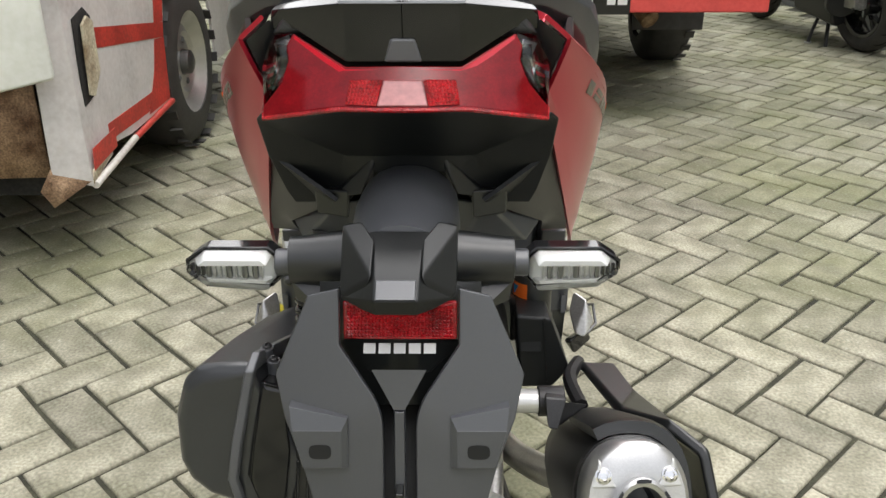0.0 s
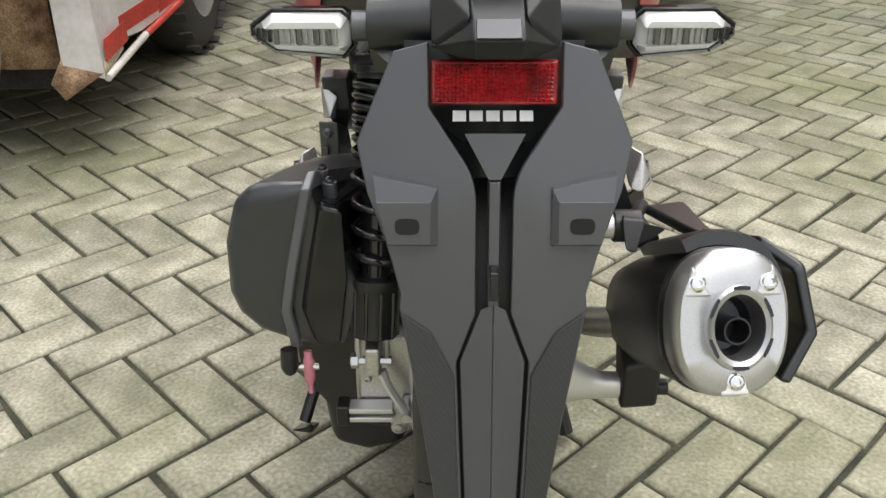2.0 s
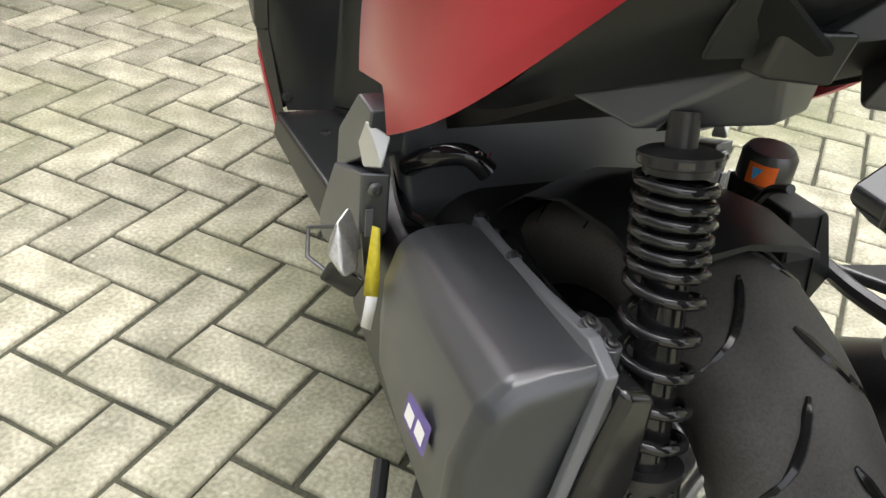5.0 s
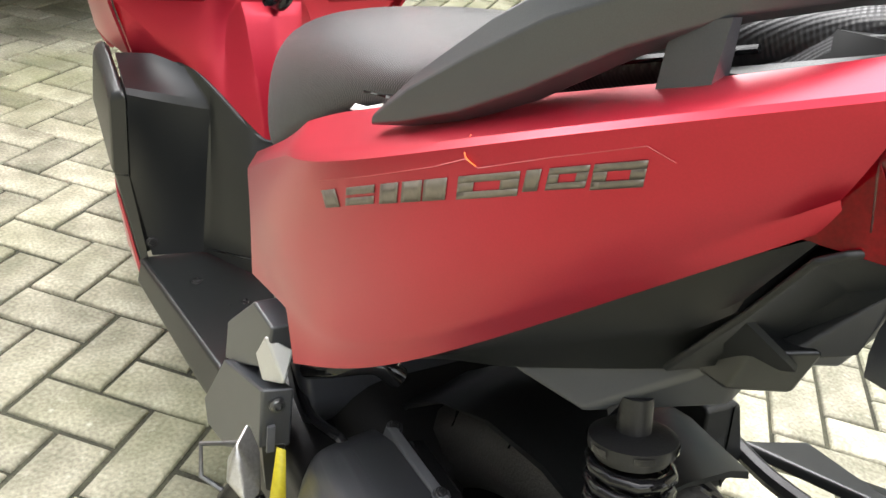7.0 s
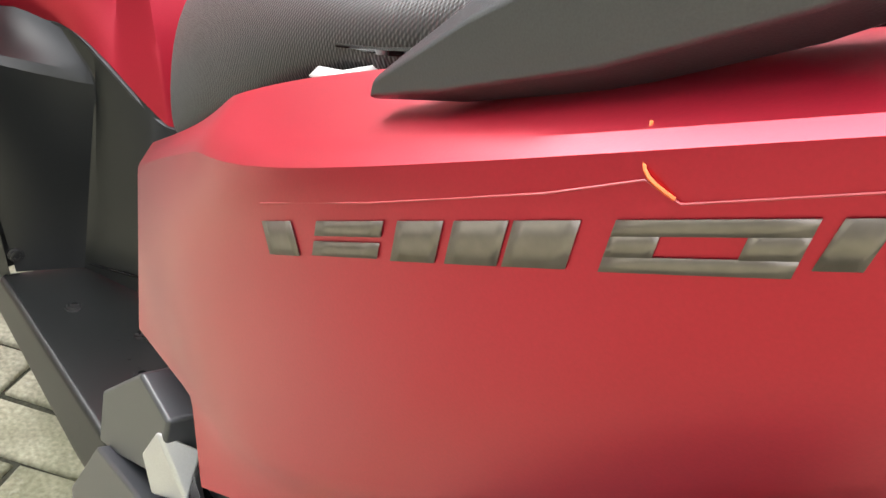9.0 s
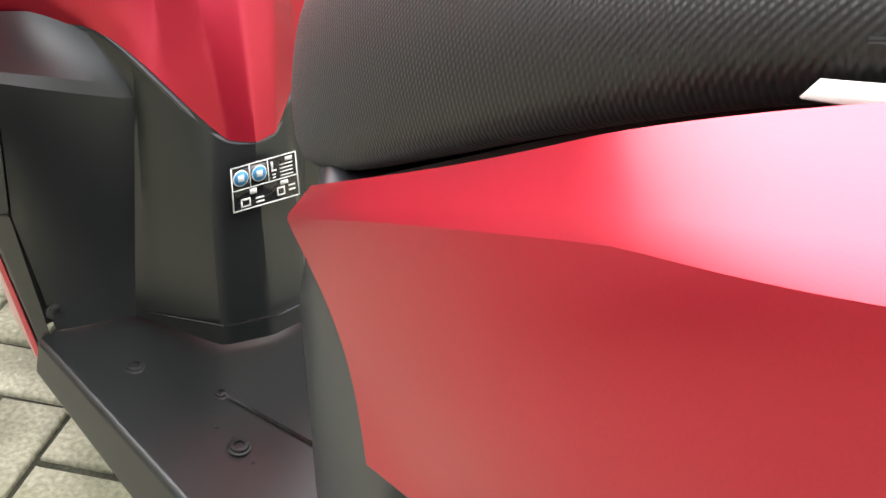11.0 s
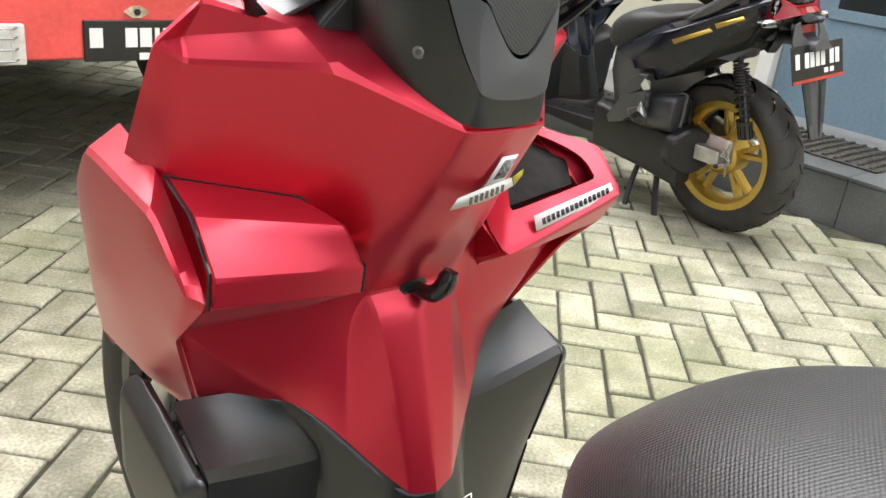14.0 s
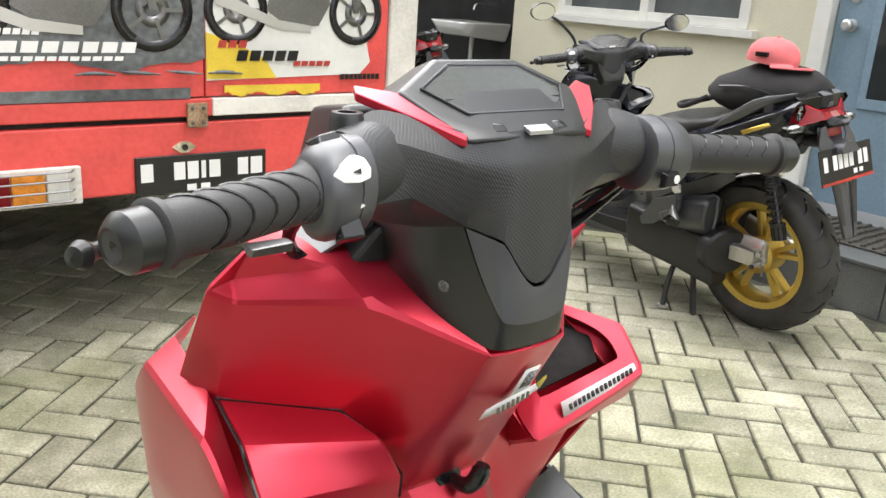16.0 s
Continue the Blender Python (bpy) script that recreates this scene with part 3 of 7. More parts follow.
def bars(parent, x0, z0, x1, h, count, y, mat, lean=0.25, name="print_bar", up=0.0):
    """A line of writing as plain leaning bars."""
    step = (x1 - x0) / count
    for k in range(count):
        a = x0 + k * step
        zz = z0 + up * k
        part(name, sheet([(a, zz), (a + step * 0.78, zz), (a + step * 0.78 + h * lean, zz + h), (a + h * lean, zz + h)], y - 0.001, y + 0.001), mat, parent)


bars(dark_poster, -0.02, 0.898, 0.40, 0.030, 8, TY - 0.0105, WHITE)
bars(dark_poster, 0.0, 0.876, 0.36, 0.012, 12, TY - 0.0105, WHITE)
bars(dark_poster, 0.0, 0.945, 0.14, 0.016, 6, TY - 0.0105, WHITE)
bars(pale_poster, 0.70, 0.875, 0.92, 0.032, 5, TY - 0.013, GLOSS)
bars(pale_poster, 0.90, 0.858, 1.04, 0.016, 5, TY - 0.013, VANR)
bars(pale_poster, 0.64, 0.915, 0.74, 0.022, 3, TY - 0.013, VANR)
bars(truck, 1.08, 0.812, 1.24, 0.018, 9, TY - 0.013, GLOSS, 0.0)
plate = part("number_plate", bm_box((0.372, TY - 0.014, 0.474), (0.80, TY - 0.006, 0.592)), GLOSS, truck, "black plate with white bars for characters", bevel=0.003)
for a, b, z, h in ((0.388, 0.425, 0.515, 0.055), (0.49, 0.525, 0.515, 0.055), (0.533, 0.568, 0.515, 0.055), (0.578, 0.592, 0.515, 0.055), (0.604, 0.64, 0.515, 0.055), (0.70, 0.735, 0.515, 0.055), (0.745, 0.785, 0.515, 0.055), (0.53, 0.56, 0.478, 0.02), (0.575, 0.605, 0.478, 0.02)):
    part("plate_bar", bm_box((a, TY - 0.0165, z), (b, TY - 0.0142, z + h)), WHITE, plate)
lamp = part("tail_lamp", bm_box((-0.08, TY - 0.03, 0.475), (0.215, TY - 0.006, 0.583)), TRUCKW, truck, "striped tail lamp behind a wire guard", bevel=0.004)
part("red_lens", bm_box((-0.07, TY - 0.042, 0.487), (0.025, TY - 0.0302, 0.573)), REDLENS, lamp, bevel=0.005)
part("amber_lens", bm_box((0.027, TY - 0.042, 0.487), (0.115, TY - 0.0302, 0.573)), AMBER, lamp, bevel=0.005)
part("clear_lens", bm_box((0.117, TY - 0.042, 0.487), (0.175, TY - 0.0302, 0.573)), PANELPALE, lamp, bevel=0.005)
for z in (0.49, 0.52, 0.55, 0.575):
    part("guard_wire", bm_tube([(-0.08, TY - 0.012, z), (-0.06, TY - 0.052, z), (0.18, TY - 0.052, z), (0.205, TY - 0.012, z)], 0.003, 6, smooth=False), WIRE, lamp)
hinge = part("hinge", bm_box((0.535, TY - 0.024, 0.675), (0.60, TY - 0.0125, 0.75)), RUST, truck, "rusty door hinge", bevel=0.003)
for x, z in ((0.55, 0.69), (0.585, 0.69), (0.55, 0.735), (0.585, 0.735)):
    bolt(hinge, (x, TY - 0.0245, z), (0, -1, 0), 0.005)
part("lock_plate", sheet([(0.49, 0.615), (0.515, 0.632), (0.54, 0.632), (0.565, 0.615), (0.54, 0.598), (0.515, 0.598)], TY - 0.012, TY - 0.0056), BEIGE, truck, "pale diamond catch plate")
part("lock_hole", bm_lathe([(0, 0), (0, 0.010), (0.004, 0.010), (0.004, 0)], (0.5275, TY - 0.012, 0.615), (0, -1, 0), 12), GLOSS, truck)
part("mud_flap", bm_box((1.02, TY + 0.95, 0.24), (1.40, TY + 0.965, 0.66)), RUBBER, truck)
part("exhaust_pipe", bm_tube([(0.9, TY + 1.6, 0.42), (1.0, TY + 0.9, 0.40), (1.06, TY + 0.72, 0.33)], 0.05, 12), RUST, truck, "rusty exhaust pipe")

# ---- old van with a torn rear corner ----
VX = -1.0
van = thing("old_van", "white and red van with a torn rusty rear corner", "van")


def side_sheet(outline, x, t=0.012):
    return bm_loft([[(x, y, z) for y, z in outline], [(x - t, y, z) for y, z in outline]])


part("side_panel", side_sheet([(2.40, 0.285), (2.62, 0.262), (3.035, 0.262), (3.05, 0.50), (3.12, 0.68), (3.28, 0.77), (3.45, 0.77), (3.62, 0.68), (3.69, 0.50), (3.71, 0.27), (4.9, 0.27), (4.9, 1.9), (2.40, 1.9)], VX), VANS, van, "scratched silver side panel")
corner = part("torn_corner", bm_new([(VX + 0.012, 2.41, 0.26), (VX + 0.03, 2.20, 0.235), (VX + 0.012, 2.41, 0.62), (VX + 0.01, 2.24, 0.60), (VX + 0.012, 2.41, 1.9), (VX, 2.24, 1.9), (VX - 0.06, 2.16, 0.27), (VX - 0.05, 2.16, 0.58), (VX - 0.05, 2.16, 1.9)], [(0, 2, 3, 1), (2, 4, 5, 3), (1, 3, 7, 6), (3, 5, 8, 7)]), VANS, van, "dented torn corner sheet", thick=0.006, bevel=0.004)
part("rust_patch", bm_new([(VX + 0.033, 2.205, 0.24), (VX + 0.0165, 2.40, 0.268), (VX + 0.0165, 2.40, 0.30), (VX + 0.031, 2.215, 0.275)], [(0, 1, 2, 3)]), BEIGE, van, thick=0.003)
part("corner_scrap", bm_new([(VX + 0.03, 2.20, 0.25), (VX - 0.05, 2.12, 0.20), (VX - 0.09, 2.14, 0.24), (VX - 0.06, 2.16, 0.30)], [(0, 1, 2, 3)]), RUST, van, thick=0.004)
part("fuel_flap", side_sheet([(2.30, 0.47), (2.33, 0.46), (2.39, 0.52), (2.395, 0.66), (2.36, 0.68), (2.32, 0.66)], VX + 0.03, 0.008), BEIGE, van, "bent pale flap", bevel=0.003)
part("flap_hole", side_sheet([(2.27, 0.44), (2.36, 0.46), (2.405, 0.50), (2.41, 0.67), (2.37, 0.70), (2.29, 0.68)], VX + 0.0175, 0.003), DARKBODY, van)
for nm, o in (("upper_stripe", [(2.42, 0.575), (3.045, 0.495), (3.06, 0.545), (2.42, 0.635)]), ("lower_stripe", [(2.42, 0.295), (2.80, 0.285), (2.86, 0.34), (2.42, 0.345)]), ("arch_stripe", [(2.80, 0.275), (3.03, 0.275), (3.047, 0.494), (2.95, 0.503), (2.905, 0.40)]), ("arch_stripe", [(2.97, 0.555), (3.06, 0.547), (3.12, 0.70), (3.20, 1.0), (3.10, 1.0)])):
    part(nm, side_sheet(o, VX + 0.002, 0.0018), VANR, van)
part("bottom_stripe", side_sheet([(2.22, 0.275), (2.40, 0.29), (2.40, 0.345), (2.23, 0.335)], VX + 0.037, 0.002), VANR, van)
part("sill_rail", bm_cyl((VX + 0.012, 2.62, 0.25), (VX + 0.005, 3.04, 0.262), 0.011, 10), VANR, van)
part("sill_rail", bm_cyl((VX + 0.035, 2.21, 0.235), (VX + 0.012, 2.615, 0.25), 0.011, 10), TRUCKW, van)
part("tailgate", bm_new([(-1.75, 1.80, 0.42), (-0.985, 2.135, 0.555), (-0.985, 2.135, 1.9), (-1.75, 1.80, 1.9)], [(0, 1, 2, 3)]), VANW, van, "cream rear gate panel", thick=0.03, bevel=0.01)
part("inner_shell", bm_new([(-1.70, 2.05, 0.30), (-1.07, 2.18, 0.27), (-1.07, 2.18, 0.60), (-1.70, 2.05, 0.50)], [(0, 1, 2, 3)]), RUST, van, "brown inner panel", thick=0.01)
part("dangling_wire", bm_tube([(-1.13, 1.98, 0.46), (-1.12, 1.99, 0.38), (-1.135, 1.97, 0.30)], 0.003, 6), WIRE, van)
part("underbody", bm_join(bm_box((-2.75, 2.35, 0.30), (-1.12, 3.0, 0.62)), bm_box((-2.75, 3.0, 0.42), (-1.30, 4.9, 0.75)), bm_box((-2.75, 2.3, 0.62), (-1.03, 3.0, 1.88)), bm_box((-2.75, 3.0, 0.78), (-1.03, 4.9, 1.88))), DARKBODY, van)
# added low pan that blocks light from the ground under the van
part("floor_pan", bm_box((-2.74, 2.22, 0.20), (-1.10, 3.0, 0.296)), DARKBODY, van)
part("far_side", bm_box((-2.80, 2.2, 0.25), (-2.76, 4.9, 1.9)), VANS, van)
part("roof", bm_box((-2.80, 2.0, 1.885), (-0.99, 4.95, 1.95)), VANW, van, bevel=0.02)
road_wheel(van, (-1.10, 3.37, 0.335), 0.335, 0.20, 1)
road_wheel(van, (-2.65, 3.37, 0.335), 0.335, 0.20, -1)


# ---- scooters ----
def mesh_panel(name, verts, faces, mat, parent, label="", s=1, thick=0.004, bevel=0.004, sub=0, seg=3):
    return part(name, bm_new(flip(verts, s), faces), mat, parent, label, thick=thick, bevel=bevel, sub=sub, seg=seg)


def mirrored(half):
    """All points of one half and their mirror images."""
    return [(x * k, y, z) for x, y, z in half for k in (1, -1)]


def scooter_wheel(parent, c, r, w, rim_mat, spokes=5, name="rear_wheel"):
    tyre = part(name, bm_lathe([(-w * 0.30, r * 0.68), (-w * 0.44, r * 0.74), (-w * 0.5, r * 0.83), (-w * 0.46, r * 0.91), (-w * 0.34, r * 0.965), (-w * 0.18, r * 0.992), (0, r), (w * 0.18, r * 0.992), (w * 0.34, r * 0.965), (w * 0.46, r * 0.91), (w * 0.5, r * 0.83), (w * 0.44, r * 0.74), (w * 0.30, r * 0.68), (-w * 0.30, r * 0.68)], c, (1, 0, 0), 64), RUBBER, parent, "black road tyre with curved grooves", sharp=60)
    part("rim", bm_lathe([(-w * 0.33, r * 0.62), (-w * 0.36, r * 0.70), (-w * 0.30, r * 0.70), (-w * 0.2, r * 0.60), (w * 0.2, r * 0.60), (w * 0.30, r * 0.70), (w * 0.36, r * 0.70), (w * 0.33, r * 0.62), (w * 0.18, r * 0.575), (-w * 0.18, r * 0.575), (-w * 0.33, r * 0.62)], c, (1, 0, 0), 48), rim_mat, tyre)
    part("hub", bm_lathe([(-w * 0.5, 0), (-w * 0.5, r * 0.16), (-w * 0.3, r * 0.24), (w * 0.3, r * 0.24), (w * 0.5, r * 0.16), (w * 0.5, 0)], c, (1, 0, 0), 24), rim_mat, tyre)
    for k in range(spokes):
        for d in (-0.16, 0.16):
            a = 2 * math.pi * k / spokes + 0.3
            p0 = Vector((c[0], c[1] + math.cos(a + d * 0.6) * r * 0.20, c[2] + math.sin(a + d * 0.6) * r * 0.20))
            p1 = Vector((c[0], c[1] + math.cos(a + d) * r * 0.60, c[2] + math.sin(a + d) * r * 0.60))
            t = (p1 - p0).cross(Vector((1, 0, 0))).normalized()
            part("spoke", bm_hull([p + t * q * 0.009 + Vector((x, 0, 0)) for p in (p0, p1) for q in (-1, 1) for x in (-0.016, 0.016)]), rim_mat, tyre, bevel=0.003)
    for k in range(18):
        for sd in (-1, 1):
            a = 2 * math.pi * (k + 0.5 * (sd > 0)) / 18
            pts = []
            for q in range(5):
                u = q / 4
                xx = sd * (0.12 + 0.78 * u) * w * 0.5
                rr = r * (1.0 - 0.115 * (abs(xx) / (w * 0.5)) ** 2.2) + 0.0002
                aa = a + 0.20 * u + 0.05 * math.sin(u * 3)
                pts.append((c[0] + xx, c[1] + math.cos(aa) * rr, c[2] + math.sin(aa) * rr))
            part("groove", bm_tube(pts, [0.0018, 0.0042, 0.0045, 0.004, 0.0018], 6, steps=2), GLOSS, tyre)
    return tyre


def prism_grid(a, b, c, d, nx, ny, h):
    """A field of four-sided prisms over the patch a, b (low edge), c, d (high edge)."""
    n = (b - a).cross(c - a).normalized()
    if n.y > 0:
        n = -n
    vs, fs = [], []

    def at(u, v):
        return a.lerp(b, min(1, max(0, u))).lerp(c.lerp(d, min(1, max(0, u))), v)
    for j in range(ny + 1):
        vs += [at(i / nx, j / ny) for i in range(nx + 1)]
    for j in range(ny):
        for i in range(nx):
            k = j * (nx + 1) + i
            q = (k, k + 1, k + nx + 2, k + nx + 1)
            vs.append(sum((vs[p] for p in q), Vector()) / 4 + n * h)
            fs += [(q[e], q[(e + 1) % 4], len(vs) - 1) for e in range(4)]
    return bm_new(vs, fs)


def indicator(parent, s):
    out = ((0.099, 0.755), (0.099, 0.772), (0.107, 0.7795), (0.158, 0.7795), (0.173, 0.769), (0.173, 0.763), (0.158, 0.7515), (0.106, 0.747))
    box = part("indicator", bm_loft([[(s * x, y, z) for x, z in out] for y in (0.598, 0.615)]), GLOSS, parent, "clear indicator in a dark housing", bevel=0.002)
    part("rim", bm_tube([(s * x, 0.597, z) for x, z in out + out[:1]], 0.0016, 6, smooth=False), GLOSS, box)
    part("lens", bm_loft([[(s * (0.1365 + (x - 0.1365) * k), y, 0.7635 + (z - 0.7635) * k) for x, z in out] for y, k in ((0.5975, 0.97), (0.586, 0.94), (0.581, 0.82))]), CLEAR, box, "clear lens", bevel=0.001)
    part("reflector_strip", bm_loft([[(s * (0.1365 + (x - 0.1365) * 0.93), y, 0.7635 + (z - 0.7635) * 0.93) for x, z in out] for y in (0.5955, 0.5972)]), WHITE, box, "white reflector")
    # white strip imitates the sky reflected on the lens top
    part("upper_band", bm_hull([(s * x, y, z) for x, y, z in ((0.104, 0.596, 0.7745), (0.109, 0.596, 0.7782), (0.158, 0.596, 0.7782), (0.166, 0.596, 0.7715), (0.108, 0.5865, 0.7690), (0.112, 0.5865, 0.7735), (0.156, 0.5865, 0.7735), (0.162, 0.5865, 0.7690))]), WHITE, box, "white band painted for the sky's reflection")
    for k in range(11):
        x = 0.1115 + 0.0042 * k
        wide = 0.0030 if k in (1, 3, 6, 10) else 0.0010
        part("bulb_rib", bm_box((min(s * x, s * (x + wide)), 0.5905, 0.7560), (max(s * x, s * (x + wide)), 0.5952, 0.7675)), STEEL if wide > 0.002 else BRUSHED, box)
    for x in (0.1585, 0.1625, 0.1665):
        part("bulb_cell", bm_box((min(s * x, s * (x + 0.0024)), 0.591, 0.7585), (max(s * x, s * (x + 0.0024)), 0.5952, 0.768)), GLOSS, box)
    part("lower_band", bm_hull([(s * x, y, z) for x, y, z in ((0.106, 0.596, 0.7500), (0.156, 0.596, 0.7530), (0.161, 0.596, 0.7570), (0.104, 0.596, 0.7550), (0.110, 0.588, 0.7525), (0.154, 0.588, 0.7545), (0.156, 0.588, 0.7570), (0.109, 0.588, 0.7550))]), WHITE, box)
    part("stalk", bm_cyl((s * 0.086, 0.592, 0.770), (s * 0.1, 0.592, 0.770), 0.011, 12), GREY, box)


def shock(parent, top, bottom):
    top, bottom = Vector(top), Vector(bottom)
    d = (bottom - top).normalized()
    L = (bottom - top).length
    body = part("shock_absorber", bm_cyl(top + d * L * 0.16, bottom - d * 0.03, 0.0155, 16), GLOSS, parent, "black coil-over shock absorber")
    part("top_cap", bm_lathe([(0, 0), (0, 0.010), (0.022, 0.010), (0.0235, 0.022), (0.0255, 0.0260), (0.0325, 0.0260), (0.034, 0.022), (0.038, 0.022), (0.038, 0)], top, d, 24), PITCH, body)
    _, u, v = frame_of(d)
    for k in range(6):
        a = k * math.pi / 3
        c = top + d * 0.029 + (u * math.cos(a) + v * math.sin(a)) * 0.0262
        part("cap_slot", bm_hull([c + d * e + (v * math.cos(a) - u * math.sin(a)) * w for e in (-0.002, 0.002) for w in (-0.006, 0.006)] + [c * 1.0 + d * e + (u * math.cos(a) + v * math.sin(a)) * 0.0008 for e in (-0.002, 0.002)]), GLOSS, body)
    turns, n = 11.5, 200
    a0, a1 = 0.038, L - 0.065
    pts = []
    for i in range(n + 1):
        t = i / n
        pitchy = t * 1.62 if t < 0.34 else 0.551 + (t - 0.34) * 0.68
        ang = 2 * math.pi * turns * pitchy
        pts.append(top + d * (a0 + (a1 - a0) * t) + (u * math.cos(ang) + v * math.sin(ang)) * 0.0238)
    part("coil_spring", bm_tube(pts, 0.0042, 8, smooth=False), GLOSS, body, "glossy black coil spring", sharp=60)
    part("lower_seat", bm_lathe([(L - 0.062, 0.016), (L - 0.062, 0.027), (L - 0.055, 0.027), (L - 0.05, 0.024), (L + 0.0, 0.024), (L + 0.002, 0.016)], top, d, 24), PITCH, body)
    for k in range(10):
        a = k * math.pi / 5
        c = top + (u * math.cos(a) + v * math.sin(a)) * 0.0238
        part("rib", bm_cyl(c + d * (L - 0.05), c + d * L, 0.0022, 6), GLOSS, body)
    return body


def build_scooter(P, label, group="", m=None, steer=0.0, mirrors=False, hero=True):
    """A step-through scooter whose tail looks to -y; P: its paints."""
    sc = thing("motor_scooter", label, "scooter", group)
    red, dark = P["paint"], P["trim"]

    # rear wheel, swing case, engine
    scooter_wheel(sc, (0, 0.860, 0.285), 0.285, 0.135, P["rim"])
    scooter_wheel(sc, (0, 2.13, 0.265), 0.265, 0.10, P["rim"], name="front_wheel")
    case = part("drive_case", bm_loft([[(-0.135 + x, y, z + dz) for x, z in ((-0.045, -0.10), (-0.055, 0.0), (-0.045, 0.085), (0.0, 0.10), (0.05, 0.09), (0.05, -0.10), (0.0, -0.115))] for y, dz in ((1.24, 0.34), (1.12, 0.325), (0.98, 0.315), (0.88, 0.30), (0.80, 0.29))]), PITCH, sc, "black belt-drive case", bevel=0.018, seg=3)
    part("case_cover", bm_lathe([(0, 0), (0.0, 0.085), (0.01, 0.095), (0.05, 0.098), (0.05, 0)], (-0.13, 0.775, 0.335), (0.35, 1, 0), 28), PITCH, case)
    gear_out = ((-0.136, 0.404), (-0.112, 0.414), (-0.080, 0.402), (-0.070, 0.440), (-0.058, 0.466), (-0.042, 0.462), (-0.040, 0.276), (-0.074, 0.268), (-0.100, 0.292), (-0.137, 0.300))
    gear = part("gear_case", bm_loft([[(-0.088 + (x + 0.088) * k, y, 0.35 + (z - 0.35) * k) for x, z in gear_out] for y, k in ((0.737, 0.90), (0.742, 0.98), (0.765, 1.0), (0.90, 1.02))]), ALUM, sc, "bare cast aluminium gear case", bevel=0.003)
    part("gear_cover", bm_loft([[(-0.0535 + (x + 0.0535) * k, y, 0.37 + (z - 0.37) * k) for x, z in ((-0.070, 0.285), (-0.072, 0.395), (-0.064, 0.445), (-0.054, 0.458), (-0.044, 0.452), (-0.042, 0.285))] for y, k in ((0.740, 1.0), (0.727, 0.97), (0.723, 0.88))]), ALUM, gear, "cast gear cover", bevel=0.002)
    part("cover_rim", bm_tube([(-0.071, 0.729, 0.29), (-0.0725, 0.729, 0.395), (-0.064, 0.729, 0.447), (-0.054, 0.729, 0.460)], 0.003, 6), SMOOTHALU, gear)
    for z in (0.340, 0.372, 0.402):
        part("casting_rib", bm_box((-0.062, 0.7195, z), (-0.043, 0.7245, z + 0.004)), ALUM, gear)
    for dx in (-0.014, 0.014):
        part("shackle", bm_tube([(-0.112 + dx * 0.5, 0.714, 0.424), (-0.112 + dx, 0.712, 0.418), (-0.112 + dx, 0.712, 0.384)], 0.0032, 6), BRUSHED, gear, "bent steel shackle")
    part("shackle_eye", bm_hull([(x, y, z) for x in (-0.120, -0.104) for y, z in ((0.706, 0.405), (0.722, 0.408), (0.704, 0.372), (0.74, 0.365), (0.735, 0.40))]), ALUM, gear, bevel=0.003)
    part("shackle_bolt", bm_cyl((-0.136, 0.712, 0.388), (-0.092, 0.712, 0.388), 0.0052, 6), BRUSHED, gear)
    part("shackle_nut", bm_cyl((-0.135, 0.712, 0.388), (-0.127, 0.712, 0.388), 0.0085, 6), BRUSHED, gear)
    part("brake_arm", bm_tube([(-0.104, 0.716, 0.372), (-0.096, 0.712, 0.352), (-0.078, 0.710, 0.318)], [0.006, 0.005, 0.0055], 8), SMOOTHALU, gear, "bare brake arm")
    part("arm_pin", bm_cyl((-0.078, 0.700, 0.318), (-0.078, 0.735, 0.318), 0.006, 10), BRUSHED, gear)
    for z in (0.300, 0.312):
        part("brake_bar", bm_box((-0.150, 0.716, z), (-0.094, 0.735, z + 0.006)), SMOOTHALU, gear, bevel=0.001)
    part("bar_end", bm_box((-0.156, 0.714, 0.296), (-0.142, 0.736, 0.322)), PITCH, gear, bevel=0.002)
    for x, z, r in ((-0.099, 0.305, 0.0068), (-0.089, 0.283, 0.0068), (-0.122, 0.345, 0.004), (-0.052, 0.43, 0.005)):
        bolt(gear, (x, 0.727 if x > -0.11 else 0.737, z), (0, -1, 0), r, BRUSHED)
    part("boss_pad", bm_hull([(-0.104, 0.727, 0.312), (-0.082, 0.727, 0.318), (-0.078, 0.727, 0.275), (-0.095, 0.727, 0.276), (-0.104, 0.75, 0.312), (-0.078, 0.75, 0.275), (-0.082, 0.75, 0.318), (-0.095, 0.75, 0.276)]), ALUM, gear, bevel=0.004)
    tag = part("barcode_label", bm_box((-0.0735, 0.7215, 0.286), (-0.0615, 0.7228, 0.333)), WHITE, gear, "white bar-code label")
    for k in range(8):
        part("print_bar", bm_box((-0.0725, 0.7208, 0.296 + 0.004 * k), (-0.0675, 0.7214, 0.2975 + 0.004 * k + 0.0006 * (k % 3))), GLOSS, tag)
    part("brake_rod", bm_cyl((-0.056, 0.742, 0.262), (-0.056, 0.742, 0.19), 0.0045, 8), BRUSHED, gear, "steel brake rod")
    part("rod_spring", bm_tube([(-0.056 + 0.007 * math.cos(k * 0.9), 0.742 + 0.007 * math.sin(k * 0.9), 0.258 - 0.0009 * k) for k in range(44)], 0.0013, 5, smooth=False), BRUSHED, gear)
    # coloured as dark as the shade it sits in
    part("engine_block", bm_hull(mirrored([(0.10, 1.02, 0.22), (0.13, 1.02, 0.42), (0.11, 1.30, 0.24), (0.12, 1.30, 0.48), (0.08, 1.00, 0.46)])), SHADEBLK, sc, bevel=0.02)
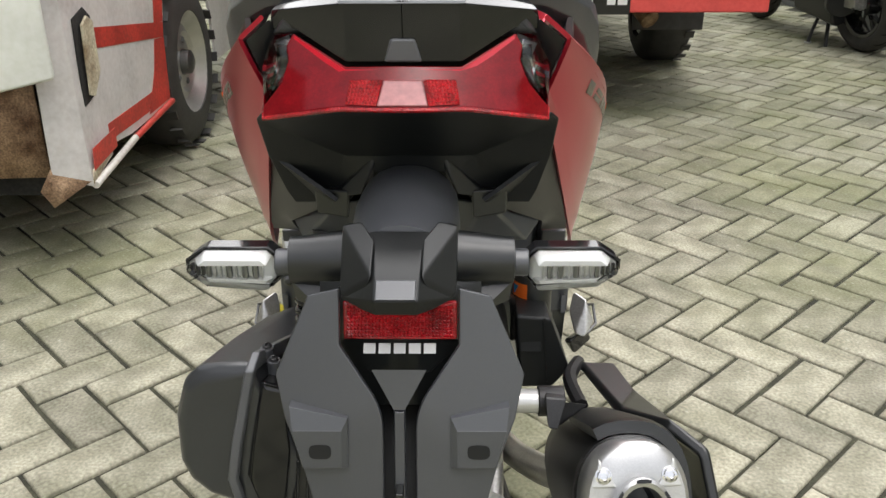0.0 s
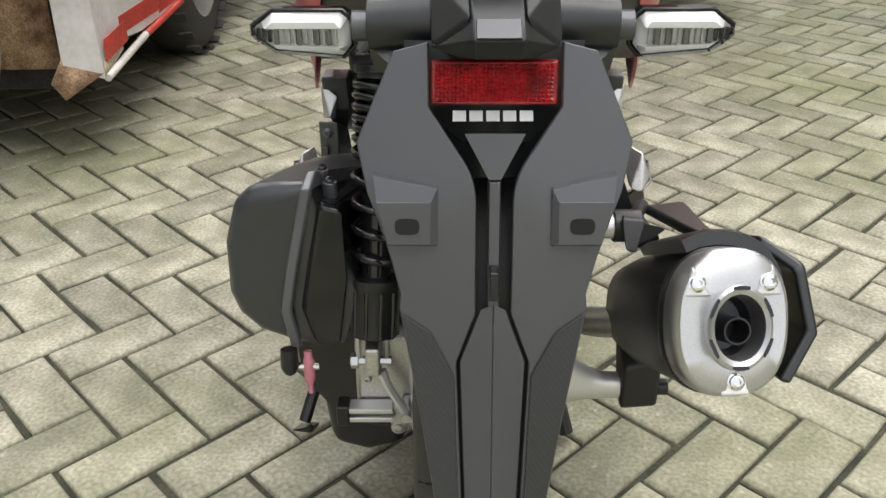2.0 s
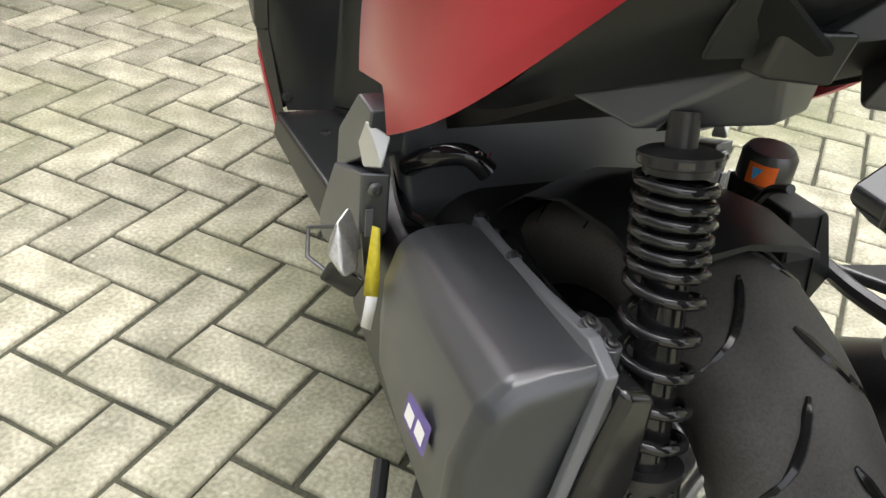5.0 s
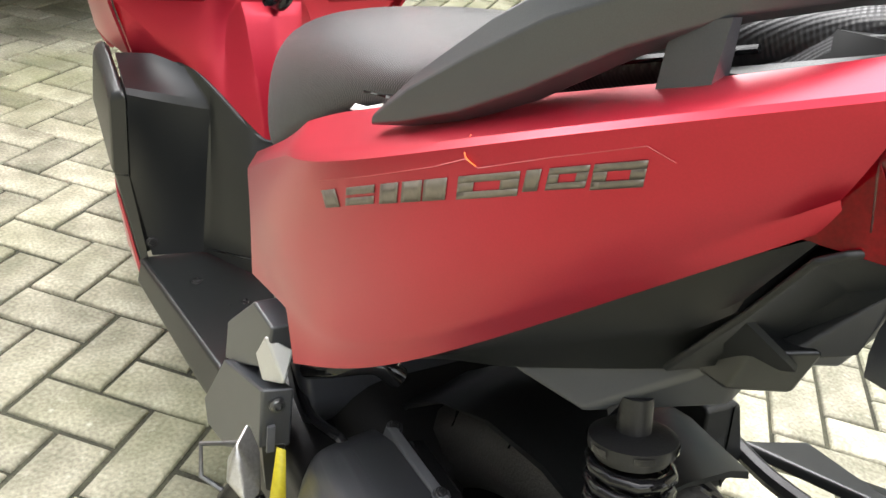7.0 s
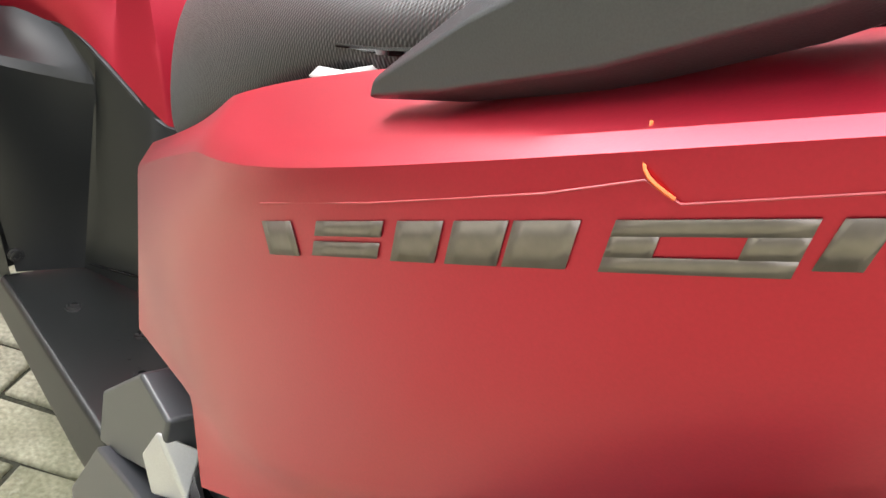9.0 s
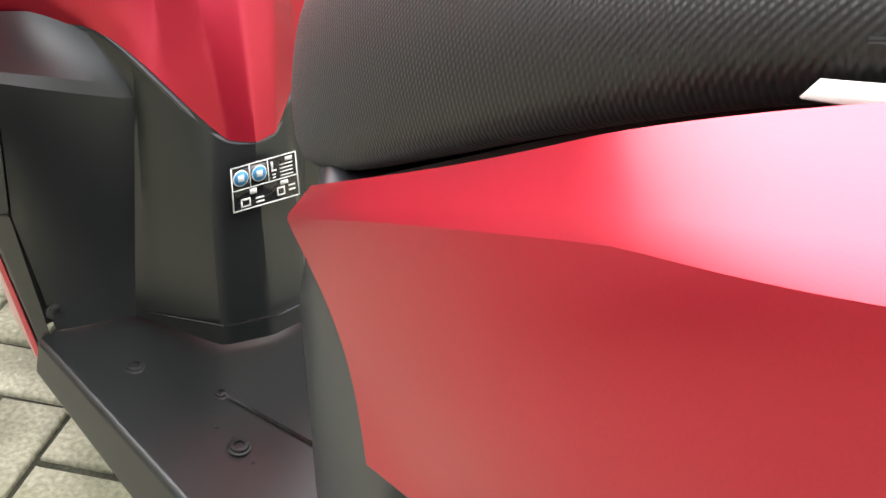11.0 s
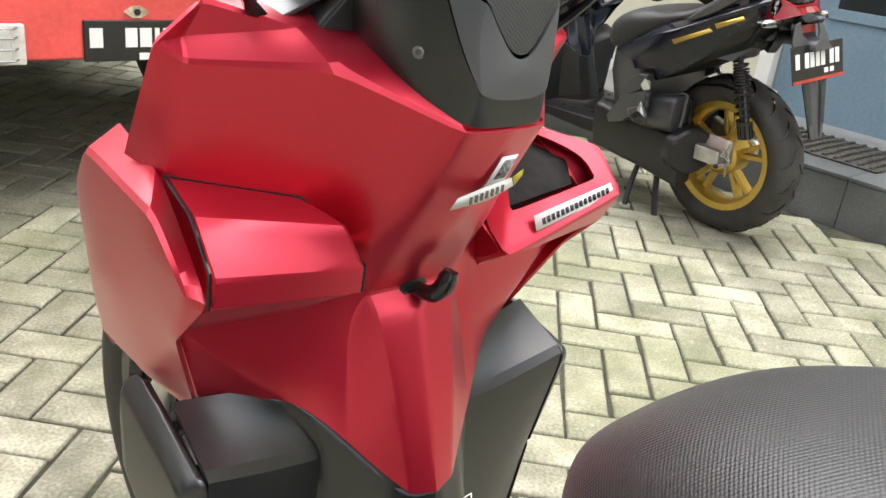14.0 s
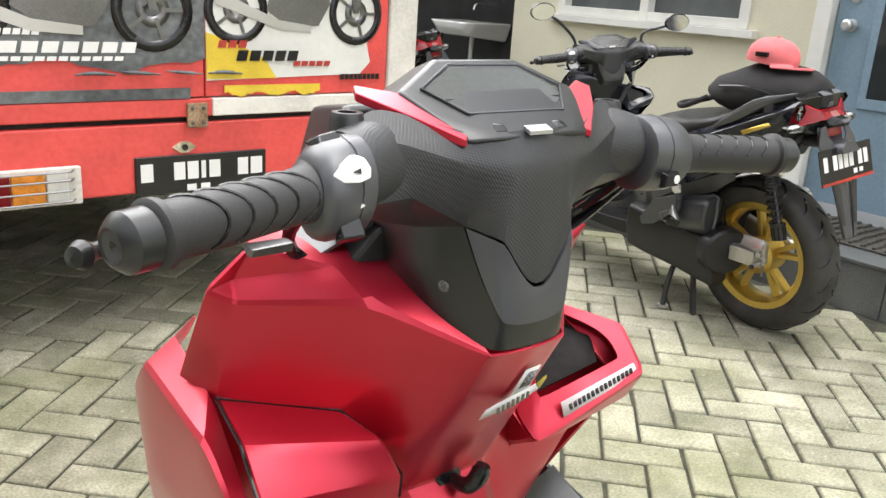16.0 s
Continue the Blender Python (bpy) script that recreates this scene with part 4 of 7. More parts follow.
    part("right_swing_arm", bm_hull([(0.075, 0.80, 0.25), (0.105, 0.80, 0.25), (0.075, 0.80, 0.33), (0.105, 0.80, 0.33), (0.08, 1.15, 0.28), (0.12, 1.15, 0.28), (0.08, 1.15, 0.42), (0.12, 1.15, 0.42)]), ALUM, sc, "bare aluminium swing arm", bevel=0.015, seg=3)
    part("axle_stay", bm_loft([[(x, 0.79 + r * 0.8 * math.cos(a), zc + r * math.sin(a)) for a in [2 * math.pi * i / 20 for i in range(20)]] for x, zc, r in ((0.085, 0.315, 0.046), (0.104, 0.313, 0.038), (0.118, 0.305, 0.028), (0.133, 0.299, 0.021), (0.150, 0.296, 0.0175), (0.180, 0.295, 0.0165))]), SMOOTHALU, sc, "bare cast axle stay", sharp=50)
    part("stay_bracket", bm_hull([(0.170, 0.772, 0.272), (0.214, 0.772, 0.276), (0.170, 0.772, 0.330), (0.214, 0.772, 0.345), (0.172, 0.81, 0.275), (0.214, 0.82, 0.28), (0.165, 0.82, 0.37), (0.215, 0.83, 0.38)]), PITCH, sc, "black silencer bracket", bevel=0.005)
    part("bracket_nut", bm_cyl((0.214, 0.786, 0.296), (0.226, 0.786, 0.296), 0.010, 12), PITCH, sc)
    part("exhaust_pipe", bm_tube([(0.06, 1.2, 0.25), (0.12, 1.05, 0.24), (0.155, 0.92, 0.30), (0.18, 0.80, 0.38)], 0.02, 12), ALUM, sc, "bare steel exhaust pipe")
    shock(sc, (-0.098, 0.806, 0.705), (-0.110, 0.722, 0.415))
    part("shock_stay", bm_hull([(-0.112, 0.81, 0.69), (-0.085, 0.81, 0.69), (-0.09, 0.80, 0.73), (-0.05, 0.80, 0.73), (-0.10, 0.84, 0.72), (-0.05, 0.84, 0.72)]), PITCH, sc)

    # air box
    stations = [(0.722, 0.88, -0.168, 0.583, 0.0, 0.0), (0.734, 1.0, -0.168, 0.585, 0.0, 0.0), (0.85, 0.99, -0.147, 0.547, -0.030, 0.012), (0.95, 0.93, -0.129, 0.512, -0.055, 0.022), (1.02, 0.80, -0.116, 0.490, -0.068, 0.034), (1.065, 0.50, -0.116, 0.470, -0.075, 0.040)]
    outer = ((-0.203, 0.586), (-0.226, 0.581), (-0.243, 0.566), (-0.257, 0.522), (-0.260, 0.462), (-0.252, 0.436), (-0.232, 0.414), (-0.192, 0.397))
    rings = []
    for y, k, sx, sz, dz, dx in stations:
        ring = [(sx, y, sz)]
        for x, z in outer:
            ring.append((-0.19 + (x + 0.19) * k + dx, y, 0.49 + (z - 0.49) * k + dz))
        ring += [(-0.14, y, 0.40 + dz), (-0.12, y, 0.46 + dz)]
        rings.append(ring)
    air = part("air_cleaner", bm_loft(rings), material("satin_black_case", (0.034, 0.036, 0.040), 0.34, spread=0.08, grain=1200, bump=0.05, spec=0.7), sc, "black plastic air cleaner box", bevel=0.014, seg=4)
    seam = [(-0.112, 1.045, 0.484), (-0.131, 0.927, 0.518), (-0.150, 0.84, 0.551), (-0.166, 0.748, 0.586), (-0.168, 0.722, 0.583), (-0.188, 0.714, 0.500), (-0.198, 0.714, 0.450), (-0.193, 0.722, 0.400)]
    part("case_flange", bm_loft([[(x + a, y + b * (0.4 if q > 3 else 0.1), z + c2 * (0.2 if q > 3 else 1.0)) for a, b, c2 in ((-0.005, -0.010, 0.004), (0.004, -0.010, 0.005), (0.006, 0.008, -0.012), (-0.007, 0.008, -0.012))] for q, (x, y, z) in enumerate(seam)]), FLANGE_SHEEN, air, "dark grey case flange", bevel=0.002)
    part("inner_case", bm_loft([[(x + dx, y, z + dz) for x, z in ((-0.160, 0.570), (-0.140, 0.565), (-0.138, 0.49), (-0.150, 0.41), (-0.175, 0.405), (-0.186, 0.45), (-0.176, 0.50))] for y, dx, dz in ((0.716, 0.006, -0.004), (0.724, 0.0, 0.0), (0.80, 0.01, -0.02), (0.92, 0.03, -0.05), (1.02, 0.05, -0.08))]), GLOSS, air, "glossy inner air case", bevel=0.006, seg=3)
    part("mould_slit", bm_tube([(-0.196, 1.01, 0.474), (-0.186, 0.985, 0.492), (-0.176, 0.965, 0.500)], 0.0012, 5), GLOSS, air)
    part("mould_slit", bm_tube([(-0.197, 1.012, 0.472), (-0.205, 0.95, 0.498), (-0.208, 0.905, 0.512)], 0.0016, 5), GLOSS, air)
    for p in ((-0.110, 1.040, 0.490), (-0.131, 0.927, 0.523), (-0.159, 0.765, 0.586), (-0.150, 0.752, 0.578)):
        bolt(air, p, (0.1, -0.4, 1), 0.0042, PITCH)
        part("bolt_boss", bm_cyl(Vector(p) - Vector((0, 0, 0.018)), Vector(p) - Vector((0, 0, 0.001)), 0.0075, 12), GREY, air)
    if hero:
        patch = part("logo_patch", bm_hull([(-0.2545, 0.815, 0.505), (-0.2545, 0.770, 0.514), (-0.2580, 0.815, 0.480), (-0.2590, 0.770, 0.488), (-0.250, 0.79, 0.495)]), material("violet_print", (0.10, 0.06, 0.30), 0.35, spread=0.05, bump=0), air, "violet printed patch")
        for k in range(2):
            part("logo_bar", bm_hull([(-0.2565 - 0.0022 * v, 0.810 - 0.020 * k - e, 0.4995 - 0.012 * v + 0.004 * k) for e in (0, 0.014) for v in (0, 1)] + [(-0.253, 0.803 - 0.020 * k, 0.493 + 0.004 * k)]), WHITE, patch)
    drain = part("drain_tube", bm_tube([(-0.182, 0.72, 0.395), (-0.181, 0.715, 0.375), (-0.181, 0.713, 0.345)], [0.0045, 0.0062, 0.003], 10), PINK, sc, "pink drain tube")
    part("clamp", bm_cyl((-0.197, 0.716, 0.378), (-0.170, 0.716, 0.378), 0.004, 8), CHROME, drain)
    part("drain_plug", bm_lathe([(0, 0), (0, 0.009), (0.02, 0.010), (0.028, 0.006), (0.032, 0)], (-0.201, 0.716, 0.40), (0, -0.2, -1), 12), PITCH, sc)
    stand = part("kick_lever", bm_tube([(-0.20, 1.02, 0.20), (-0.225, 0.96, 0.16), (-0.24, 0.93, 0.12)], 0.009, 8), PITCH, sc, "black side-stand lever")
    part("lever_pad", bm_hull([(-0.252, 0.95, 0.10), (-0.215, 0.93, 0.12), (-0.225, 0.90, 0.135), (-0.26, 0.915, 0.115), (-0.25, 0.95, 0.085), (-0.225, 0.905, 0.118)]), GLOSS, stand, bevel=0.004)
    part("main_stand_leg", bm_tube([(0.09, 1.10, 0.22), (0.13, 1.06, 0.10), (0.155, 1.03, 0.012)], 0.012, 8), PITCH, sc)
    part("main_stand_leg", bm_tube([(-0.09, 1.10, 0.22), (-0.13, 1.06, 0.10), (-0.155, 1.03, 0.012)], 0.012, 8), PITCH, sc)

    # silencer
    axis = Vector((-0.03, 1.0, -0.58)).normalized()
    c0 = Vector((0.208, 0.590, 0.518))
    up = Vector((0, 0.50, 1)).normalized()
    rt = Vector((1, 0.05, 0))

    def oval(k, off, n=36, w=0.050, h=0.064):
        out = []
        for i in range(n):
            a = 2 * math.pi * i / n
            cx, sx = math.cos(a), math.sin(a)
            e = 0.82
            out.append(c0 + axis * off + rt * (w * k * math.copysign(abs(cx) ** e, cx)) + up * (h * k * math.copysign(abs(sx) ** e, sx)))
        return out
    muf = part("silencer", bm_loft([oval(0.3, 0.07), oval(0.985, 0.02), oval(1.0, 0.024), oval(1.0, 0.10), oval(0.97, 0.22), oval(0.84, 0.30), oval(0.4, 0.34)]), PITCH, sc, "black steel silencer with a brushed end cap")
    part("band", bm_loft([oval(1.0, 0.026), oval(1.03, 0.028), oval(1.03, 0.040), oval(1.0, 0.042)], caps=False), PITCH, muf)
    oc = c0 + axis * -0.012 - up * 0.004 + rt * 0.004
    lip = [oc + axis * 0.006 + rt * (0.0262 * math.cos(a)) + up * (0.0335 * math.sin(a)) for a in [2 * math.pi * i / 36 for i in range(36)]]
    part("end_cap", bm_loft([oval(1.0, 0.03), oval(1.01, 0.008), oval(0.985, -0.003), oval(0.90, -0.008), lip], caps=False), BRUSHED, muf, "brushed steel end cap", sharp=50)
    part("outlet_ring", bm_loft([[oc + axis * o + rt * (0.0255 * k * math.cos(a)) + up * (0.033 * k * math.sin(a)) for a in [2 * math.pi * i / 28 for i in range(28)]] for o, k in ((0.01, 1.12), (-0.002, 1.1), (-0.004, 1.0), (-0.002, 0.86), (0.028, 0.80))], caps=False), BRUSHED, muf, "pale outlet ring")
    part("outlet_well", bm_loft([[oc + axis * o + rt * (0.0222 * k * math.cos(a)) + up * (0.0288 * k * math.sin(a)) for a in [2 * math.pi * i / 28 for i in range(28)]] for o, k in ((0.0, 1.0), (0.030, 0.92), (0.045, 0.8), (0.046, 0.02))], caps=False), GREY, muf)
    part("tail_pipe", bm_loft([[oc - up * 0.003 + axis * o + rt * (0.0118 * k * math.cos(a)) + up * (0.0118 * k * math.sin(a)) for a in [2 * math.pi * i / 20 for i in range(20)]] for o, k in ((0.044, 1), (0.004, 1.0), (0.004, 0.86), (0.04, 0.8))]), PITCH, muf, "dark tail pipe")
    for k in range(6):
        a = math.pi * (k / 3 + 1 / 6)
        t0 = [oc + axis * -0.0045 + rt * (0.0262 * q * math.cos(a + d)) + up * (0.0335 * q * math.sin(a + d)) for d in (-0.26, -0.09, 0.09, 0.26) for q in (0.985, 1.07)]
        part("slot", bm_hull(t0 + [p - axis * 0.0008 for p in t0]), GLOSS, muf)
    for x, z in ((-0.031, 0.034), (0.030, 0.034), (0.003, -0.050)):
        bolt(muf, c0 + rt * x + up * z - axis * 0.008, -axis, 0.0062, CHROME)
        e = -1 if x < -0.01 else 1
        q = [c0 + rt * (x + a) + up * (z + b) - axis * h for h in (0.002, 0.0085) for a, b in ((-0.014 * e, -0.012), (0.013 * e, -0.012), (0.004 * e, 0.016))]
        part("bolt_pocket", bm_hull(q), WHITE if z < 0 else SMOOTHALU, muf, bevel=0.003)
    g = [(0.205, 0.920, 0.466), (0.238, 0.866, 0.490), (0.221, 0.74, 0.520), (0.254, 0.675, 0.553), (0.284, 0.645, 0.540), (0.294, 0.615, 0.490), (0.268, 0.592, 0.452), (0.280, 0.71, 0.395), (0.296, 0.75, 0.440), (0.287, 0.79, 0.470), (0.258, 0.83, 0.480)]
    part("heat_guard", bm_new(g, [(2, 3, 4, 9, 10), (4, 5, 8, 9), (5, 6, 7, 8), (0, 2, 10, 1)]), dark, muf, "black plastic heat guard", thick=0.012, bevel=0.004)
    ring_at = [math.radians(q) for q in range(-38, 121, 12)]

    def guard_ring(off, k):
        return [c0 + axis * off + rt * (0.050 * k * math.copysign(abs(math.cos(a)) ** 0.82, math.cos(a))) + up * (0.064 * k * math.copysign(abs(math.sin(a)) ** 0.82, math.sin(a))) for a in ring_at]
    shelf = [guard_ring(0.030, 1.05) + guard_ring(0.030, 1.24)[::-1], guard_ring(0.045, 1.05) + guard_ring(0.040, 1.28)[::-1], guard_ring(0.18, 1.05) + guard_ring(0.18, 1.22)[::-1]]
    part("guard_body", bm_loft(shelf), dark, muf, "black plastic guard over the silencer", sharp=30)
    part("guard_stay", bm_tube([(0.204, 0.918, 0.470), (0.185, 0.86, 0.482), (0.190, 0.80, 0.485)], 0.009, 8), PITCH, muf)
    part("guard_arm", bm_hull([(0.203, 0.922, 0.468), (0.236, 0.87, 0.494), (0.242, 0.815, 0.492), (0.225, 0.86, 0.478), (0.210, 0.91, 0.462), (0.246, 0.80, 0.480)]), dark, muf, bevel=0.003)
    part("muffler_hanger", bm_hull([(0.137, 0.722, 0.551), (0.160, 0.722, 0.549), (0.150, 0.703, 0.523), (0.139, 0.703, 0.525), (0.139, 0.735, 0.549), (0.158, 0.735, 0.547), (0.150, 0.715, 0.520)]), PITCH, muf, "black hanger strap", bevel=0.002)
    part("hanger_strap", bm_hull([(0.150, 0.706, 0.527), (0.158, 0.720, 0.548), (0.185, 0.735, 0.534), (0.183, 0.735, 0.530), (0.154, 0.712, 0.522)]), PITCH, muf, bevel=0.0015)
    part("hanger_pin", bm_cyl((0.088, 0.74, 0.534), (0.136, 0.74, 0.534), 0.013, 16), SMOOTHALU, muf, "bare steel hanger pin")
    part("pin_collar", bm_cyl((0.132, 0.74, 0.534), (0.160, 0.74, 0.534), 0.0165, 16), PITCH, muf)
    tank = part("canister", bm_lathe([(0, 0), (0, 0.023), (0.005, 0.026), (0.068, 0.026), (0.074, 0.022), (0.074, 0)], (0.146, 0.9725, 0.500), (0, 0, 1), 24), BLACK, sc, "black canister")
    part("warning_label", bm_loft([[(0.146 + 0.0264 * math.cos(a), 0.9725 + 0.0264 * math.sin(a), z) for a in [radians(q) for q in range(190, 251, 10)]] + [(0.146 + 0.0258 * math.cos(a), 0.9725 + 0.0258 * math.sin(a), z) for a in [radians(q) for q in range(250, 189, -10)]] for z in (0.536, 0.566)]), ORANGEP, tank, "orange warning label")
    part("label_print", bm_hull([(0.146 + r * math.cos(radians(q)), 0.9725 + r * math.sin(radians(q)), z) for r in (0.0266, 0.0270) for q, z in ((200, 0.562), (222, 0.562), (206, 0.549))]), BLUEP, tank)
    shroud = part("engine_shroud", bm_hull([(0.119, 0.900, 0.549), (0.163, 0.900, 0.545), (0.190, 0.895, 0.474), (0.168, 0.890, 0.449), (0.128, 0.890, 0.449), (0.119, 0.99, 0.545), (0.160, 0.99, 0.540), (0.188, 0.99, 0.470), (0.130, 0.99, 0.440)]), TAILBLK, sc, "black engine shroud", bevel=0.004)
    part("shroud_panel", bm_hull([(x, y, z) for x in (0.1255, 0.1525) for y, z in ((0.8985, 0.519), (0.8925, 0.500), (0.901, 0.519), (0.896, 0.500))]), TAILBLK, shroud, bevel=0.0012)
    part("shroud_rib", bm_hull([(0.1535, 0.8985, 0.546), (0.1565, 0.8985, 0.546), (0.162, 0.8885, 0.452), (0.165, 0.8885, 0.452), (0.158, 0.905, 0.500)]), TAILBLK, shroud)
    part("breather_hose", bm_tube([(0.108, 0.90, 0.575), (0.116, 0.93, 0.556), (0.121, 0.95, 0.520), (0.122, 0.96, 0.480)], 0.0045, 8), PITCH, sc, "thin black breather hose")

    # number-plate carrier and its lamp stem
    def fy(z):
        return 0.507 + (z - 0.657) * 0.24
    def uy(x, z):
        return 0.529 + 0.13 * (x - 0.047) + 0.37 * (z - 0.720)
    upper = [(x, uy(x, z), z) for x, z in ((0.0446, 0.730), (0.0446, 0.770), (0.0684, 0.7635), (0.094, 0.706), (0.0873, 0.6745))]
    lower = [(x, fy(z), z) for x, z in ((0.065, 0.606), (0.066, 0.596), (0.052, 0.515), (0.038, 0.42), (0.030, 0.37), (0.016, 0.37), (0.021, 0.42), (0.026, 0.556), (0.0125, 0.592), (0.0125, 0.64))]
    # soft bend between the upper and the lower plane
    inner, outer = Vector((0.0125, fy(0.685), 0.685)), Vector((0.074, fy(0.642), 0.642))
    bend = []
    for k in range(7):
        f = k / 6
        row = []
        for c, p, q, d in ((inner, Vector(upper[0]), Vector(lower[-1]), 0.016), (outer, Vector(upper[-1]), Vector(lower[0]), 0.016)):
            p, q = c + (p - c).normalized() * d, c + (q - c).normalized() * d
            row.append(tuple(p * (1 - f) ** 2 + c * (2 * f * (1 - f)) + q * f * f))
        bend += row
    fender = None
    for s in (-1, 1):
        n = len(upper)
        last = n + len(bend)
        faces = [(n, *range(n), n + 1), *((n + 2 * k, n + 2 * k + 1, n + 2 * k + 3, n + 2 * k + 2) for k in range(6)), (last - 2, last - 1, *range(last, last + len(lower)))]
        pl = part("plate_carrier" if fender is None else "plate_carrier_half", bm_new(flip(upper + bend + lower, s), faces), GREY, fender or sc, "dark grey number-plate carrier" if fender is None else "", thick=0.006, bevel=0.0012, seg=2)
        fender = fender or pl
        part("wave_panel", bm_new(flip([(0.064, fy(0.594) - 0.004, 0.594), (0.044, fy(0.580) - 0.0045, 0.580), (0.0275, fy(0.548) - 0.0045, 0.548), (0.0235, fy(0.42) - 0.0045, 0.42), (0.037, fy(0.42) - 0.004, 0.42), (0.051, fy(0.515) - 0.004, 0.515)], s), [(0, 1, 2, 3, 4, 5)]), WEAVE, fender, "woven-pattern inlay", thick=0.002, bevel=0.001)
        part("centre_slab", bm_new(flip([(0, fy(0.600) - 0.0030, 0.600), (0.009, fy(0.594), 0.594), (0.0235, fy(0.556), 0.556), (0.0190, fy(0.43), 0.42), (0.014, fy(0.37), 0.37), (0, fy(0.37) - 0.004, 0.37), (0, fy(0.43) - 0.004, 0.42), (0, fy(0.556) - 0.0035, 0.556)], s), [(0, 1, 2, 7), (7, 2, 3, 6), (6, 3, 4, 5)]), GREY, fender, thick=0.002, bevel=0.001)
        low = [(0.0823, 0.6893), (0.0389, 0.6806), (0.0390, 0.6420), (0.0738, 0.6420)]
        high = [(0.0802, 0.6731), (0.0432, 0.6731), (0.0437, 0.6445), (0.0728, 0.6445)]
        pad = part("mount_pad", bm_loft([flip([(x, fy(z) + o, z) for x, z in row], s) for row, o in ((low, 0.004), (low, -0.0050), (high, -0.0085), (high, -0.0088))]), GREY, fender, "raised bolt pad", bevel=0.0008)
        # dark plug drawn as the shade in the bolt hole
        part("bolt_slot", bm_loft([[(s * (0.0595 + 0.0085 * math.copysign(abs(math.cos(a)) ** 0.6, math.cos(a))), fy(0.657) + 0.24 * 0.0055 * math.sin(a) - o, 0.657 + 0.0055 * math.copysign(abs(math.sin(a)) ** 0.6, math.sin(a))) for a in [2 * math.pi * i / 16 for i in range(16)]] for o in (0.0086, 0.0094)]), SHADEBLK, pad)
    back = [(0.040, 0.572, 0.70), (0.062, fy(0.63) + 0.012, 0.63), (0.060, fy(0.59) + 0.006, 0.59), (0.049, fy(0.515) + 0.006, 0.515), (0.036, fy(0.42) + 0.006, 0.42), (0.029, fy(0.37) + 0.006, 0.37)]
    part("carrier_back", bm_new(back + flip(back, -1), [(k, k + 1, k + 7, k + 6) for k in range(5)]), SHADEBLK, fender, thick=0.004)
    part("spine", bm_hull([(x, fy(z) - d, z) for z in (0.684, 0.575) for x, d in ((-0.0046, -0.004), (0.0046, -0.004), (-0.0036, 0.0026), (0.0036, 0.0026))]), GREY, fender, bevel=0.0006)
    part("spine_cap", bm_hull([(-0.0205, fy(0.716) - 0.001, 0.7155), (0.0205, fy(0.716) - 0.001, 0.7155), (-0.0042, fy(0.686) - 0.003, 0.686), (0.0042, fy(0.686) - 0.003, 0.686), (-0.0205, fy(0.716) + 0.002, 0.7135), (0.0205, fy(0.716) + 0.002, 0.7135)]), GREY, fender)
    part("cable_clip", bm_box((-0.003, fy(0.62) - 0.0135, 0.605), (0.003, fy(0.62) - 0.001, 0.628)), BLACK, fender, bevel=0.001)
    part("badge_ground", bm_new([(-0.047, 0.5565, 0.766), (0.047, 0.5565, 0.766), (0.047, 0.5505, 0.722), (0.023, 0.5345, 0.7045), (-0.023, 0.5345, 0.7045), (-0.047, 0.5505, 0.722)], [(0, 1, 2, 5), (5, 2, 3, 4)]), BLACK, fender, thick=0.003)
    part("badge_backing", bm_new([(-0.062, 0.566, 0.766), (0.062, 0.566, 0.766), (0.062, 0.556, 0.720), (0.026, 0.524, 0.682), (-0.026, 0.524, 0.682), (-0.062, 0.556, 0.720)], [(0, 1, 2, 5), (5, 2, 3, 4)]), BLACK, fender, thick=0.003)
    refl = part("rear_reflector", bm_hull([(x, y, z) for x in (-0.0435, 0.0435) for y, z in ((0.548, 0.7265), (0.554, 0.757), (0.5435, 0.7275), (0.5495, 0.756))]), REDLENS2, fender, "red honeycomb reflector", bevel=0.0015)
    if hero:
        part("reflector_facet", prism_grid(Vector((-0.0405, 0.5438, 0.7295)), Vector((0.0405, 0.5438, 0.7295)), Vector((-0.0405, 0.5490, 0.7545)), Vector((0.0405, 0.5490, 0.7545)), 30, 9, 0.0011), REDLENS2, refl)
    if hero:
        for k in range(5):
            x0 = -0.0285 + k * 0.0116
            part("badge_bar", bm_hull([(x0 + e, 0.5405 + (z - 0.7145) * 0.9 - d, z) for e in (0, 0.0092) for z in (0.7165, 0.7222) for d in (0, 0.001)]), WHITE, fender)
    stem = part("lamp_stem", bm_hull(mirrored([(0.034, 0.580, 0.798), (0.042, 0.530, 0.771), (0.026, 0.518, 0.768), (0.0155, 0.503, 0.782), (0.0155, 0.517, 0.792), (0.0175, 0.548, 0.800), (0.020, 0.580, 0.802), (0.044, 0.590, 0.768), (0.046, 0.60, 0.786), (0.0135, 0.506, 0.7695)])), TAILBLK, sc, "black plate-lamp stem", bevel=0.0015)
    # paler grey paints the sky's sheen on the black lip
    part("stem_face", bm_hull(mirrored([(0.0142, 0.5158, 0.7924), (0.0142, 0.5030, 0.7832), (0.0135, 0.5138, 0.7928), (0.0135, 0.5020, 0.7842)])), FLANGE_SHEEN, stem, "plate lamp lip, paler grey for its sheen")
    for s in (-1, 1):
        part("stem_shoulder", bm_hull(flip([(0.0180, 0.556, 0.8065), (0.0285, 0.578, 0.811), (0.0445, 0.580, 0.8065), (0.0430, 0.531, 0.773), (0.0175, 0.518, 0.7935), (0.0265, 0.516, 0.770), (0.0420, 0.60, 0.800)], s)), TAILBLK, stem, bevel=0.002)
